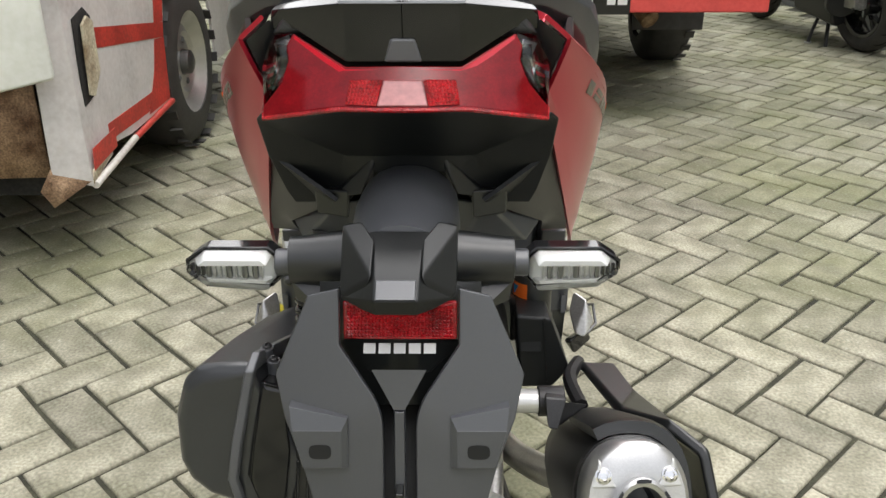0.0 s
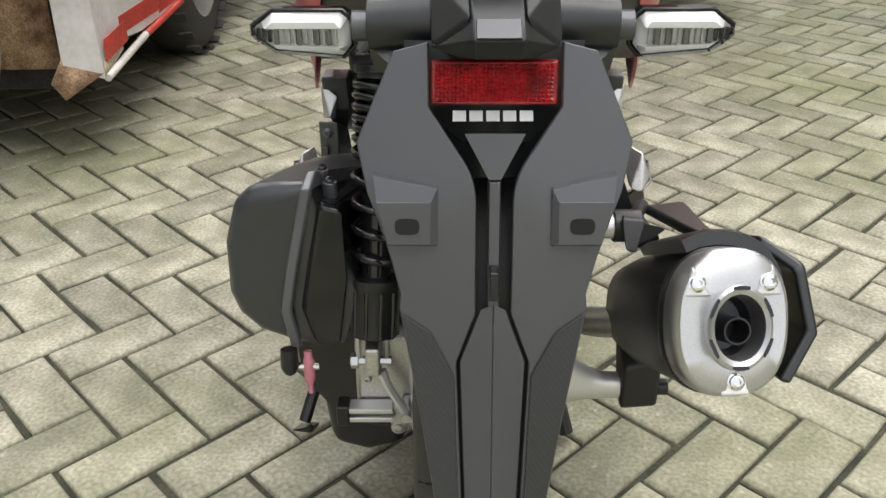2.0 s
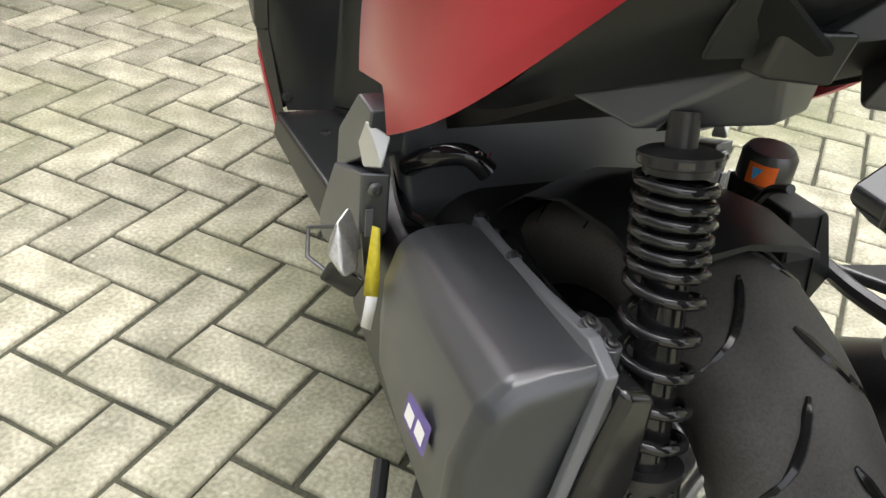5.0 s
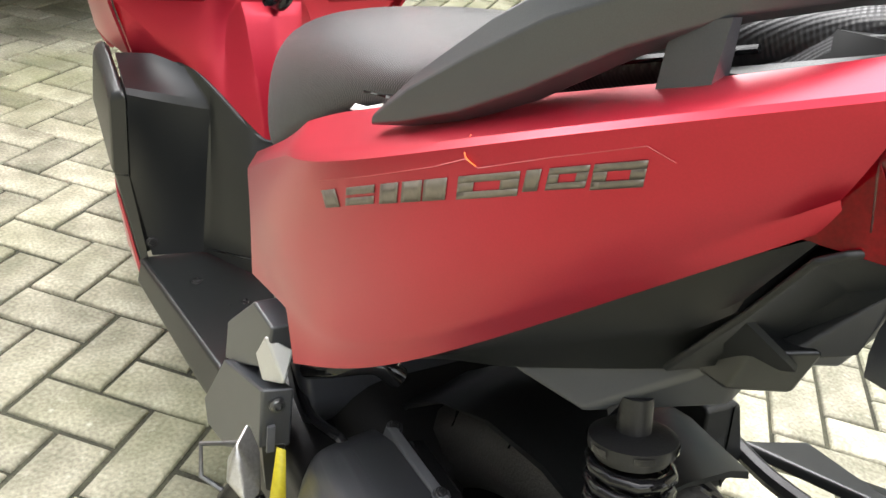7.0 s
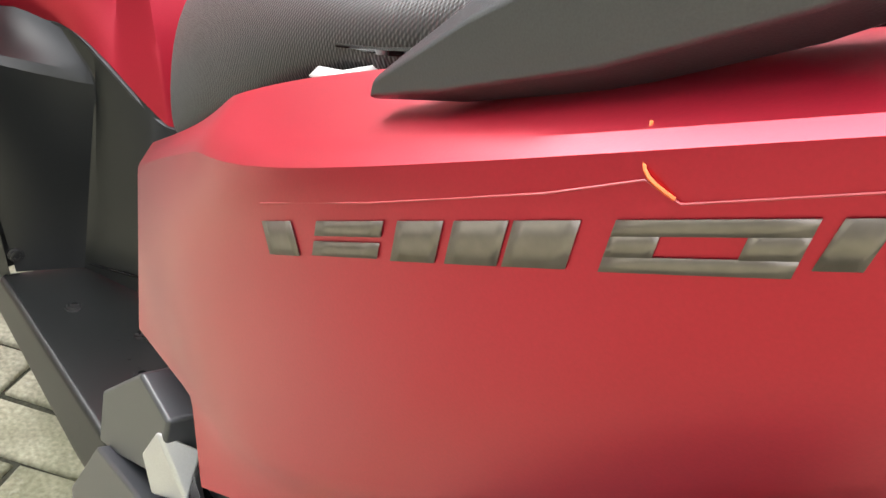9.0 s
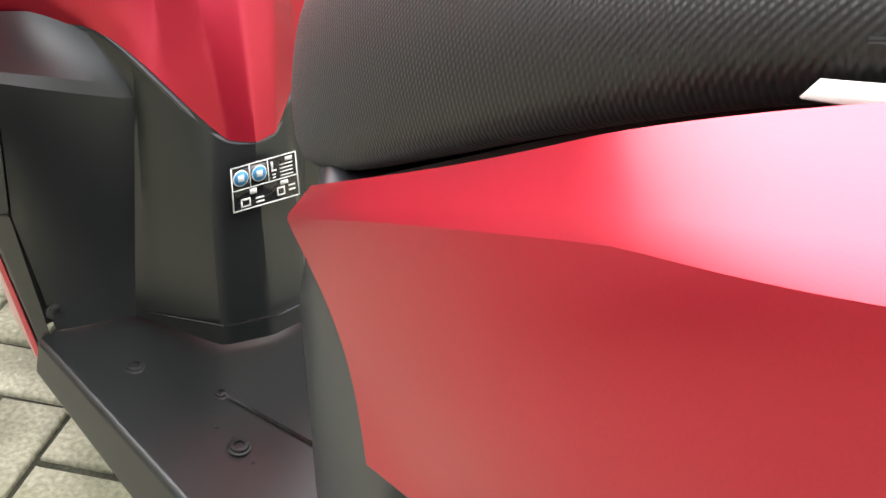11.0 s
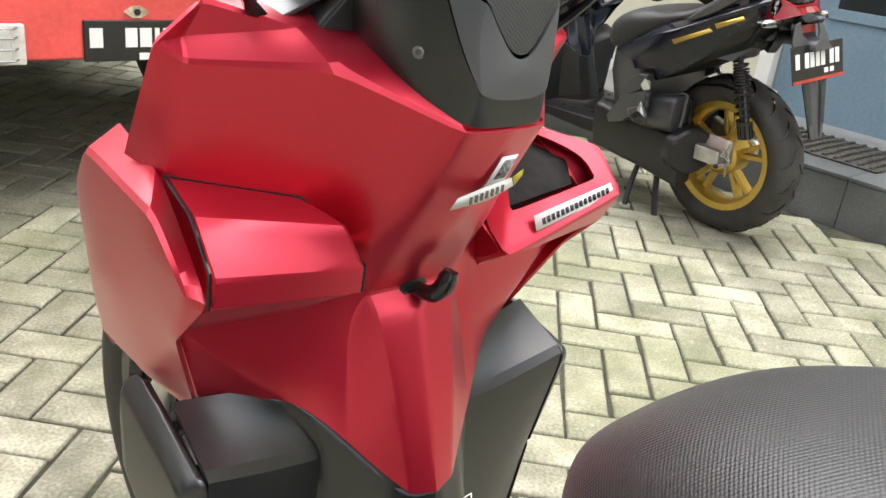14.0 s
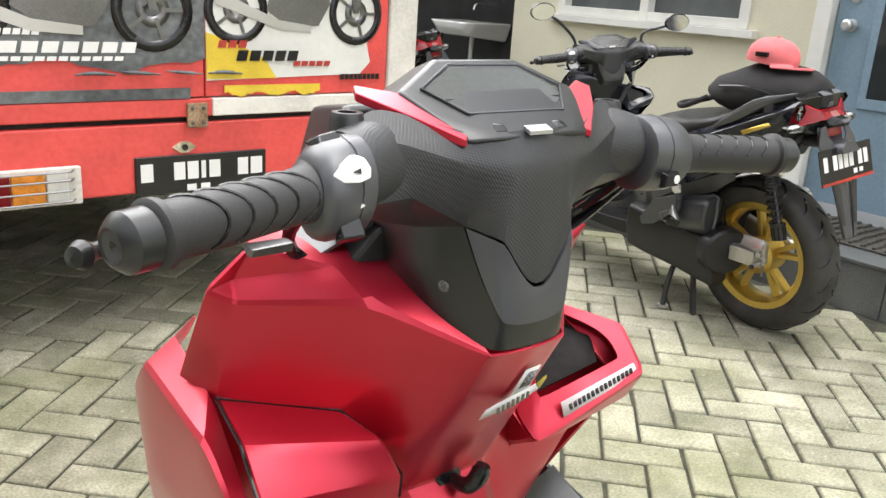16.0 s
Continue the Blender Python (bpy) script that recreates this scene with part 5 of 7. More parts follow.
    for s in (-1, 1):
        arm = part("indicator_arm", bm_loft([[(s * x, 0.592 + math.cos(a) * r, 0.772 + math.sin(a) * r * 1.1) for a in [2 * math.pi * k / 14 for k in range(14)]] for x, r in ((0.030, 0.024), (0.055, 0.021), (0.078, 0.018), (0.088, 0.0175), (0.089, 0.013))]), BLACK, sc, "black indicator arm", sharp=45)
        indicator(sc, s)
        part("arm_brace", bm_hull(flip([(0.05, 0.58, 0.757), (0.088, 0.585, 0.757), (0.085, 0.585, 0.74), (0.06, 0.565, 0.738), (0.05, 0.62, 0.75), (0.08, 0.62, 0.75)], s)), BLACK, sc)
    part("fender_saddle", bm_loft([[(w * math.cos(a), y + 0.012 * math.sin(a), z + h * math.sin(a)) for a in [math.pi * k / 10 for k in range(11)]] for y, z, w, h in ((0.72, 0.768, 0.046, 0.036), (0.67, 0.772, 0.047, 0.040), (0.62, 0.768, 0.046, 0.040), (0.575, 0.766, 0.042, 0.038))]), GREY, sc, "dark grey rear fender arm", sharp=60)
    part("hugger", bm_loft([[(x, 0.86 + math.cos(a) * (0.305 - 0.02 * abs(x) / 0.07), 0.285 + math.sin(a) * (0.305 - 0.25 * x * x / 0.07)) for x in (-0.075, -0.05, 0, 0.05, 0.075)] + [(x, 0.86 + math.cos(a) * 0.298, 0.285 + math.sin(a) * (0.299 - 0.25 * x * x / 0.07)) for x in (0.075, 0.05, 0, -0.05, -0.075)] for a in [radians(q) for q in (25, 40, 55, 70, 85, 98)]]), BLACK, sc, "black mudguard over the rear tyre")

    # tail: rear cover, lamp, top
    rc = [(0.0, 0.666, 0.8755), (0.062, 0.672, 0.8735), (0.128, 0.708, 0.859), (0.1345, 0.716, 0.852), (0.132, 0.738, 0.812), (0.124, 0.768, 0.766), (0.060, 0.738, 0.812), (0.030, 0.727, 0.8155), (0.0, 0.725, 0.8165), (0.042, 0.738, 0.792), (0.030, 0.732, 0.797), (0.0, 0.730, 0.7985), (0.072, 0.760, 0.768), (0.060, 0.757, 0.757), (0.118, 0.780, 0.748)]
    rows = [(0, 1, 7, 8), (1, 2, 3, 6), (1, 6, 7), (3, 4, 6), (4, 5, 12, 6), (6, 12, 9), (6, 9, 7), (8, 7, 10, 11), (7, 9, 10), (9, 12, 13), (5, 14, 13, 12)]
    bm = bm_new(rc + flip(rc, -1), rows + [tuple(i + len(rc) for i in reversed(f)) for f in rows])
    bmesh.ops.remove_doubles(bm, verts=bm.verts, dist=0.0001)
    part("rear_cover", bm, TAILBLK, sc, "black panel under the tail lamp", thick=0.004, bevel=0.003, seg=2)
    for s in (-1, 1):
        part("tail_flap", bm_hull(flip([(0.058, 0.735, 0.776), (0.094, 0.752, 0.772), (0.094, 0.758, 0.744), (0.060, 0.742, 0.744), (0.062, 0.765, 0.772), (0.094, 0.775, 0.768), (0.094, 0.778, 0.742), (0.062, 0.768, 0.740)], s)), BLACK, sc, "black fender mounting flap", bevel=0.003)
        part("cover_rib", bm_hull(flip([(0.028, 0.728, 0.815), (0.034, 0.728, 0.812), (0.045, 0.726, 0.775), (0.075, 0.748, 0.765), (0.08, 0.762, 0.762), (0.034, 0.735, 0.79)], s)), BLACK, sc, bevel=0.002)
        sk = [(0.186, 0.955, 0.645), (0.171, 0.900, 0.686), (0.155, 0.845, 0.744), (0.138, 0.787, 0.802), (0.121, 0.722, 0.858), (0.150, 0.945, 0.648), (0.142, 0.875, 0.688), (0.112, 0.818, 0.720), (0.080, 0.765, 0.752), (0.070, 0.740, 0.765), (0.131, 0.742, 0.812), (0.154, 0.875, 0.704), (0.136, 0.818, 0.746), (0.120, 0.768, 0.783)]
        shell("under_skirt", sk, [(0, 1, 11, 6, 5), (1, 2, 12, 11), (2, 3, 13, 12), (3, 4, 10, 13), (11, 12, 7, 6), (12, 13, 8, 7), (13, 10, 9, 8)], TAILBLK, sc, "black lower side cover", s=s, lines=())
        part("frame_cover", bm_hull(flip([(0.142, 0.872, 0.689), (0.074, 0.764, 0.754), (0.051, 0.780, 0.703), (0.122, 0.822, 0.686), (0.100, 0.872, 0.700), (0.030, 0.775, 0.755), (0.020, 0.79, 0.705), (0.08, 0.83, 0.688)], s)), GREY, sc, "dark grey frame-end cover", bevel=0.004, seg=3)
    lens = [(0.0, 0.642, 0.8800), (0.052, 0.6475, 0.8795), (0.121, 0.684, 0.8615), (0.1215, 0.695, 0.868), (0.103, 0.690, 0.8905), (0.096, 0.688, 0.9095), (0.098, 0.694, 0.9195), (0.092, 0.697, 0.930), (0.047, 0.674, 0.907), (0.0, 0.669, 0.9085)]
    half_lens = [(0, 1, 8, 9), (1, 4, 5, 8), (1, 2, 3, 4), (8, 5, 6, 7)]
    bm = bm_new(lens + flip(lens, -1), half_lens + [tuple(i + len(lens) for i in reversed(f)) for f in half_lens])
    bmesh.ops.remove_doubles(bm, verts=bm.verts, dist=0.0001)
    lamp = part("tail_lamp", bm, REDLENS, sc, "smoked red tail lamp", thick=0.004, bevel=0.002)
    edge_red = material("lamp_edge_red", (0.66, 0.012, 0.03), 0.12, spread=0.05, bump=0, coat=0.5)
    dark_red = material("dark_red_cells", (0.10, 0.004, 0.007), 0.2, spread=0.2, size=90, bump=0, coat=0.6)
    for s in (-1, 1):
        part("lamp_bar", bm_loft([flip([(x, y, z), (x, y - 0.003, z - 0.001), (x, y - 0.0045, z - 0.0055), (x, y + 0.002, z - 0.006)], s) for x, y, z in ((0.0912, 0.6965, 0.9295), (0.0475, 0.673, 0.9065), (0.0, 0.668, 0.908))]), edge_red, lamp, "bright red lamp edge", sharp=30)
        part("lamp_wing", bm_hull(flip([(0.121, 0.684, 0.8612), (0.1215, 0.695, 0.868), (0.124, 0.716, 0.899), (0.127, 0.760, 0.846), (0.118, 0.700, 0.868), (0.118, 0.755, 0.850)], s)), REDLENS, lamp, "red side wing of the lamp", bevel=0.001)
        part("lower_edge", bm_tube(flip([(0.0, 0.6415, 0.8798), (0.052, 0.6468, 0.8792), (0.1205, 0.6832, 0.8615), (0.1212, 0.6942, 0.868)], s), 0.0022, 6, smooth=False), REDLENS2, lamp)
        part("side_tray", bm_new(flip([(0.094, 0.706, 0.931), (0.116, 0.716, 0.922), (0.1235, 0.716, 0.900), (0.1225, 0.707, 0.868), (0.103, 0.700, 0.887), (0.095, 0.699, 0.909)], s), [(0, 1, 2, 3, 4, 5)]), dark_red, lamp, "dark red side tray of the lamp", thick=0.003)
        part("side_window", bm_new(flip([(0.0925, 0.6975, 0.930), (0.1145, 0.707, 0.921), (0.122, 0.706, 0.899), (0.1215, 0.697, 0.8685), (0.103, 0.6915, 0.8905), (0.096, 0.6895, 0.9095)], s), [(0, 1, 2, 3, 4, 5)]), CLEAR, lamp, "clear side window of the lamp", thick=0.0015)
        part("side_reflector", bm_hull(flip([(0.099, 0.698, 0.925), (0.111, 0.705, 0.920), (0.106, 0.702, 0.908), (0.099, 0.698, 0.911), (0.106, 0.708, 0.916)], s)), BRUSHED, lamp, "silvered reflector")
        part("side_reflector", bm_hull(flip([(0.099, 0.697, 0.900), (0.112, 0.701, 0.903), (0.107, 0.699, 0.889), (0.103, 0.698, 0.891), (0.107, 0.706, 0.897)], s)), BRUSHED, lamp, "silvered reflector")
        for k in range(4):
            part("side_rib", bm_hull(flip([(0.110 + 0.0008 * k, 0.7035, 0.905 - 0.008 * k), (0.119, 0.7075, 0.901 - 0.008 * k), (0.119, 0.7055, 0.8985 - 0.008 * k), (0.110 + 0.0008 * k, 0.702, 0.9025 - 0.008 * k), (0.115, 0.711, 0.900 - 0.008 * k)], s)), edge_red, lamp)
        cells = prism_grid(Vector((s * 0.021, 0.6420, 0.8832)), Vector((s * 0.046, 0.6462, 0.8832)), Vector((s * 0.0165, 0.6585, 0.9002)), Vector((s * 0.043, 0.6615, 0.8994)), 9, 6, 0.0016)
        part("lens_facet", cells, REDLENS2, lamp, "faceted red lens field")
    # raised centre, its pale tone painted for the sky's reflection
    part("lamp_bridge", bm_hull(mirrored([(0.0205, 0.6438, 0.8822), (0.0155, 0.6598, 0.8995), (0.0205, 0.6408, 0.8830), (0.0155, 0.6563, 0.9002)])), material("red_lens_with_reflection", (0.42, 0.15, 0.155), 0.16, spread=0.1, size=60, bump=0), lamp, "raised lamp centre, pale with a painted reflection", bevel=0.0015)
    # grey plate imitates a sky reflection in the gloss panel
    part("lock_cover", bm_hull(mirrored([(0.0155, 0.6680, 0.9120), (0.0098, 0.6645, 0.9310), (0.0155, 0.672, 0.9120), (0.0098, 0.670, 0.9310)])), FLANGE_SHEEN, sc, "grey plate painted as a sky reflection in the tail panel", bevel=0.002)
    # grey strip imitates the bright reflection along the tail's top edge
    part("tail_edge", bm_hull(mirrored([(0.050, 0.664, 0.9610), (0.046, 0.688, 0.9690), (0.050, 0.662, 0.9585)])), FLANGE_SHEEN, sc, bevel=0.001)
    top = [(0.0, 0.672, 0.912), (0.047, 0.677, 0.911), (0.090, 0.700, 0.934), (0.114, 0.712, 0.931), (0.110, 0.705, 0.947), (0.045, 0.668, 0.958), (0.0, 0.664, 0.960), (0.040, 0.690, 0.967), (0.0, 0.688, 0.969), (0.10, 0.74, 0.955), (0.0, 0.74, 0.96)]
    k = len(top)
    m_top = flip(top, -1)
    part("tail_panel", bm_new(top + m_top, [(0, 1, 5, 6), (1, 2, 4, 5), (2, 3, 4), (6, 5, 7, 8), (5, 4, 9, 7), (8, 7, 9, 10), (k, k + 6, k + 5, k + 1), (k + 1, k + 5, k + 4, k + 2), (k + 2, k + 4, k + 3), (k + 6, k + 8, k + 7, k + 5), (k + 5, k + 7, k + 9, k + 4), (k + 8, k + 10, k + 9, k + 7)]), GLOSS, sc, "gloss black tail panel", thick=0.003, bevel=0.0015)
    part("top_plate", bm_hull(mirrored([(0.11, 0.70, 0.93), (0.125, 0.80, 0.895), (0.10, 0.70, 0.945), (0.115, 0.80, 0.915)])), WEAVE, sc, "woven-pattern tail top", bevel=0.004)
    # inner bodies take the black of the shade under the covers
    part("inner_tub", bm_hull(mirrored([(0.12, 1.32, 0.63), (0.140, 1.10, 0.765), (0.128, 0.84, 0.88), (0.10, 0.72, 0.92), (0.105, 0.80, 0.735), (0.135, 0.95, 0.68), (0.12, 1.05, 0.58), (0.10, 1.30, 0.45)])), SHADEBLK, sc)

    part("tail_core", bm_hull(mirrored([(0.132, 0.745, 0.850), (0.126, 0.732, 0.905), (0.110, 0.718, 0.934), (0.105, 0.80, 0.925), (0.140, 0.86, 0.84), (0.10, 0.75, 0.79), (0.09, 0.73, 0.86)])), SHADEBLK, sc)

    for s in (-1, 1):
        part("tail_cheek", bm_hull(flip([(0.120, 0.722, 0.902), (0.108, 0.712, 0.931), (0.113, 0.704, 0.940), (0.135, 0.708, 0.922), (0.128, 0.718, 0.895), (0.120, 0.724, 0.872), (0.117, 0.745, 0.855), (0.130, 0.80, 0.90)], s)), BLACK, sc)

    # painted side covers
    for s in (-1, 1):
        T = [(0.153, 1.292, 0.649), (0.162, 1.186, 0.707), (0.178, 1.112, 0.754), (0.172, 1.05, 0.788), (0.160, 0.86, 0.866), (0.138, 0.735, 0.922), (0.116, 0.695, 0.944)]
        R = [(0.158, 1.306, 0.625), (0.183, 1.19, 0.688), (0.2065, 1.078, 0.745), (0.2225, 1.000, 0.7735), (0.208, 0.88, 0.8345), (0.182, 0.79, 0.881), (0.138, 0.700, 0.925)]
        A = [(0.190, 1.200, 0.628), (0.206, 1.135, 0.650), (0.216, 1.058, 0.668), (0.204, 0.90, 0.748), (0.174, 0.797, 0.828), (0.130, 0.712, 0.896)]
        B = [(0.197, 1.172, 0.587), (0.201, 1.078, 0.612), (0.204, 1.005, 0.632), (0.186, 0.918, 0.683), (0.155, 0.792, 0.805), (0.124, 0.722, 0.876)]
        D = [(0.204, 1.050, 0.577), (0.192, 0.980, 0.618), (0.174, 0.905, 0.680), (0.141, 0.785, 0.800), (0.120, 0.718, 0.866)]
        F = [(k, k + 1, 8 + k, 7 + k) for k in range(6)] + [(7, 8, 14)] + [(8 + k, 9 + k, 15 + k, 14 + k) for k in range(5)] + [(14 + k, 15 + k, 21 + k, 20 + k) for k in range(5)] + [(21 + k, 22 + k, 27 + k, 26 + k) for k in range(4)]
        cover = shell("side_cover", T + R + A + B + D, F, red, sc, P["cover_label"], s=s, lines=((0.95, range(7, 14)), (0.6, (2, 9)), (0.4, (9, 15)), (0.75, range(21, 26))))
        if hero:
            # eight leaning marks of the side decal, laid on the plane of the cover
            a, b = Vector((s * 0.2275, 0.988, 0.7625)), Vector((s * 0.1785, 0.775, 0.873))
            if s > 0:
                a, b = b, a
            along = b - a
            up2 = Vector((s * -0.10, 0.42, 1)).normalized()
            nrm = along.cross(up2).normalized()
            if nrm.x * s < 0:
                nrm.negate()
            skin = BVHTree.FromPolygons([v.co for v in cover.data.vertices], [p.vertices for p in cover.data.polygons])

            def laid(p, lift=0.0005):
                """The point moved along the decal's normal onto the cover."""
                hit = skin.ray_cast(p + nrm * 0.06, -nrm, 0.12)[0]
                return (hit or p) + nrm * lift
            marks = ((0.012, 0.08, 1.0, "v"), (0.125, 0.135, 0.95, "a"), (0.285, 0.16, 0.98, "r"), (0.452, 0.075, 0.98, "i"), (0.562, 0.165, 1.0, "o"), (0.742, 0.035, 0.85, "i"), (0.795, 0.085, 0.85, "o"), (0.888, 0.10, 0.95, "o"))
            for u0, w, h, kind in marks:
                hh = 0.0112 * h
                lean = 0.006 if kind != "v" else -0.002

                def q(u, v):
                    return a + along * (u0 + u * w) + up2 * ((v - 1) * hh) + along.normalized() * (v * lean - 0.004) + nrm * (0.0054 if u0 < 0.5 else 0.0040)
                quads = {"i": [((0, 0), (1, 0), (1, 1), (0, 1))], "o": [((0, 0), (1, 0), (1, 0.3), (0, 0.3)), ((0, 0.7), (1, 0.7), (1, 1), (0, 1)), ((0, 0.3), (0.28, 0.3), (0.28, 0.7), (0, 0.7)), ((0.72, 0.3), (1, 0.3), (1, 0.7), (0.72, 0.7))], "r": [((0, 0), (0.45, 0), (0.45, 1), (0, 1)), ((0.55, 0), (1, 0), (1, 1), (0.55, 1))], "a": [((0, 0), (1, 0), (1, 0.42), (0, 0.42)), ((0, 0.58), (1, 0.58), (1, 1), (0, 1))], "v": [((0, 0), (1, 0), (1, 1), (0, 1))]}[kind]
                bm, cells = bmesh.new(), 5
                for p0, p1, p2, p3 in quads:
                    rows = []
                    for j in (0, 1, 2):
                        v = j / 2
                        rows.append([bm.verts.new(laid(q(p0[0] + (p1[0] - p0[0]) * i / cells, p0[1] + (p3[1] - p0[1]) * v))) for i in range(cells + 1)])
                    for j in (0, 1):
                        for i in range(cells):
                            bm.faces.new((rows[j][i], rows[j][i + 1], rows[j + 1][i + 1], rows[j + 1][i]))
                part("decal_mark", bm, DECAL, cover, thick=0.0005)
            pull = [laid(a + along * t + up2 * v) for t, v in ((0.625, 0.004), (0.60, 0.010), (0.588, 0.020))]
            part("film_pull", bm_tube(pull, 0.0005, 4), ORANGEP, cover, "orange pull thread of the film")
            film = [laid(a + along * t + up2 * v) for t, v in ((-0.01, 0.006), (0.25, 0.005), (0.5, 0.006), (0.60, 0.008), (0.63, 0.003), (0.80, 0.0045), (1.0, 0.0055), (1.04, -0.002))]
            part("decal_edge", bm_tube(film, 0.0003, 4, smooth=False), material("pale_film_edge", (0.48, 0.06, 0.07), 0.4, spread=0.05, bump=0), cover)

    # seat and what lies round it
    st = [(1.456, 0.024, 0.648, 0.678), (1.446, 0.062, 0.638, 0.696), (1.412, 0.096, 0.628, 0.730), (1.36, 0.122, 0.618, 0.764), (1.26, 0.141, 0.674, 0.800), (1.15, 0.152, 0.738, 0.818), (1.06, 0.158, 0.784, 0.832), (0.99, 0.160, 0.808, 0.848), (0.94, 0.156, 0.835, 0.886), (0.86, 0.146, 0.868, 0.920), (0.78, 0.122, 0.905, 0.942), (0.725, 0.09, 0.926, 0.946)]
    rings = []
    for y, w, zb, zt in st:
        h = zt - zb
        prof = ((0.0, 0.0), (0.90, -0.06), (1.0, 0.0), (1.03, 0.34), (1.0, 0.68), (0.86, 0.93), (0.50, 1.04), (0.0, 1.05))
        rings.append([(w * a, y, zb + h * b) for a, b in prof] + [(-w * a, y, zb + h * b) for a, b in reversed(prof[1:-1])])
    part("seat", bm_loft(rings), SEATV, sc, "black textured vinyl seat", sub=2)
    part("seat_piping", bm_tube([(s2 * w * 1.005, y, zb + (zt - zb) * 0.28) for s2 in (-1,) for y, w, zb, zt in st[6:11]], 0.0022, 6), GLOSS, sc)
    for s in (-1, 1):
        path = [((0.197, 0.968, 0.816), 0.004, 0.005), ((0.190, 0.93, 0.844), 0.011, 0.021), ((0.181, 0.885, 0.875), 0.014, 0.033), ((0.171, 0.845, 0.903), 0.015, 0.036), ((0.156, 0.805, 0.928), 0.014, 0.026), ((0.138, 0.772, 0.943), 0.012, 0.016), ((0.115, 0.745, 0.953), 0.012, 0.012), ((0.085, 0.728, 0.958), 0.010, 0.010)]
        rings = []
        for (x, y, z), a, b in path:
            rings.append([(s * (x + dx * a), y - dz * b * 0.3, z + dz * b) for dx, dz in ((-1, -0.6), (-1, 0.6), (-0.3, 1), (0.6, 0.8), (1, 0.2), (0.8, -0.8), (0, -1))])
        part("grab_rail", bm_loft(rings), GREY, sc, "dark grey grab rail", bevel=0.003, seg=3)
        part("rail_post", bm_hull(flip([(0.14, 0.80, 0.875), (0.155, 0.80, 0.875), (0.14, 0.775, 0.885), (0.152, 0.775, 0.885), (0.145, 0.80, 0.92), (0.155, 0.80, 0.92), (0.145, 0.775, 0.93), (0.15, 0.775, 0.93)], s)), GREY, sc)

    # step bracket with folding peg
    for s in (-1, 1):
        heel = ((1.206, 0.470), (1.097, 0.515), (1.098, 0.447), (1.150, 0.400), (1.199, 0.360), (1.263, 0.339), (1.276, 0.367))
        br = part("peg_bracket", bm_hull(flip([(0.214, y, z) for y, z in heel] + [(0.186, y - 0.006, z) for y, z in heel], s)), GREY, sc, "dark grey pillion peg bracket", bevel=0.003, seg=3)
        bolt(br, (s * 0.201, 1.0915, 0.499), (0, -1, 0.1), 0.006)
        part("bracket_leg", bm_hull(flip([(0.212, 1.098, 0.452), (0.190, 1.092, 0.452), (0.208, 1.092, 0.395), (0.196, 1.088, 0.392), (0.205, 1.13, 0.43)], s)), BLACK, br, bevel=0.003)
        part("leg_pad", bm_box((min(s * 0.203, s * 0.210), 1.0885, 0.448), (max(s * 0.203, s * 0.210), 1.0915, 0.478)), FLANGE_SHEEN, br)
        fin = ((1.221, 0.504), (1.148, 0.574), (1.100, 0.577), (1.111, 0.526), (1.190, 0.474), (1.228, 0.453))
        part("heel_fin", bm_hull(flip([(0.206, y, z) for y, z in fin] + [(0.170, y, z) for y, z in fin], s)), GREY, br, "dark grey heel guard", bevel=0.003, seg=3)
        part("frame_tip", bm_hull(flip([(0.2085, 1.108, 0.566), (0.196, 1.089, 0.522), (0.2085, 1.112, 0.513), (0.2105, 1.126, 0.534), (0.185, 1.10, 0.55), (0.19, 1.11, 0.515)], s)), SMOOTHALU, br, "pale metal bracket tip", bevel=0.002)
        peg = part("foot_peg", bm_hull(flip([(0.222, 1.105, 0.478), (0.240, 1.085, 0.472), (0.252, 1.075, 0.440), (0.238, 1.06, 0.420), (0.222, 1.065, 0.425), (0.215, 1.09, 0.452), (0.243, 1.10, 0.442), (0.225, 1.10, 0.43)], s)), ALUM, sc, "polished folded foot peg", bevel=0.003)
        part("peg_rubber", bm_hull(flip([(0.245, 1.09, 0.425), (0.215, 1.06, 0.415), (0.255, 1.10, 0.395), (0.225, 1.07, 0.385), (0.235, 1.12, 0.40), (0.21, 1.09, 0.40)], s)), GLOSS, peg, bevel=0.004)
        part("peg_wire", bm_tube(flip([(0.222, 1.10, 0.455), (0.258, 1.13, 0.440), (0.262, 1.115, 0.415), (0.240, 1.095, 0.40)], s), 0.0025, 6, smooth=False), STEEL, peg)
    if hero:
        part("yellow_ribbon", bm_new([(-0.210, 1.066, 0.475), (-0.204, 1.060, 0.475), (-0.216, 1.062, 0.42), (-0.203, 1.056, 0.42), (-0.218, 1.058, 0.400), (-0.205, 1.052, 0.400)], [(0, 1, 3, 2), (2, 3, 5, 4)]), YELLOW, sc, "yellow delivery ribbon", thick=0.0008)
        part("ribbon_tail", bm_new([(-0.216, 1.056, 0.400), (-0.205, 1.052, 0.400), (-0.222, 1.05, 0.368), (-0.212, 1.048, 0.362)], [(0, 1, 3, 2)]), WHITE, sc, thick=0.0008)
        part("hose", bm_tube([(-0.10, 1.06, 0.525), (-0.12, 1.07, 0.54), (-0.15, 1.09, 0.53), (-0.155, 1.13, 0.50)], 0.011, 10), GLOSS, sc, "black breather hose")
        part("hose_clip", bm_tube([(-0.104, 1.062, 0.536), (-0.112, 1.06, 0.548), (-0.118, 1.066, 0.536), (-0.110, 1.058, 0.530), (-0.100, 1.06, 0.546)], 0.0014, 6), CHROME, sc)
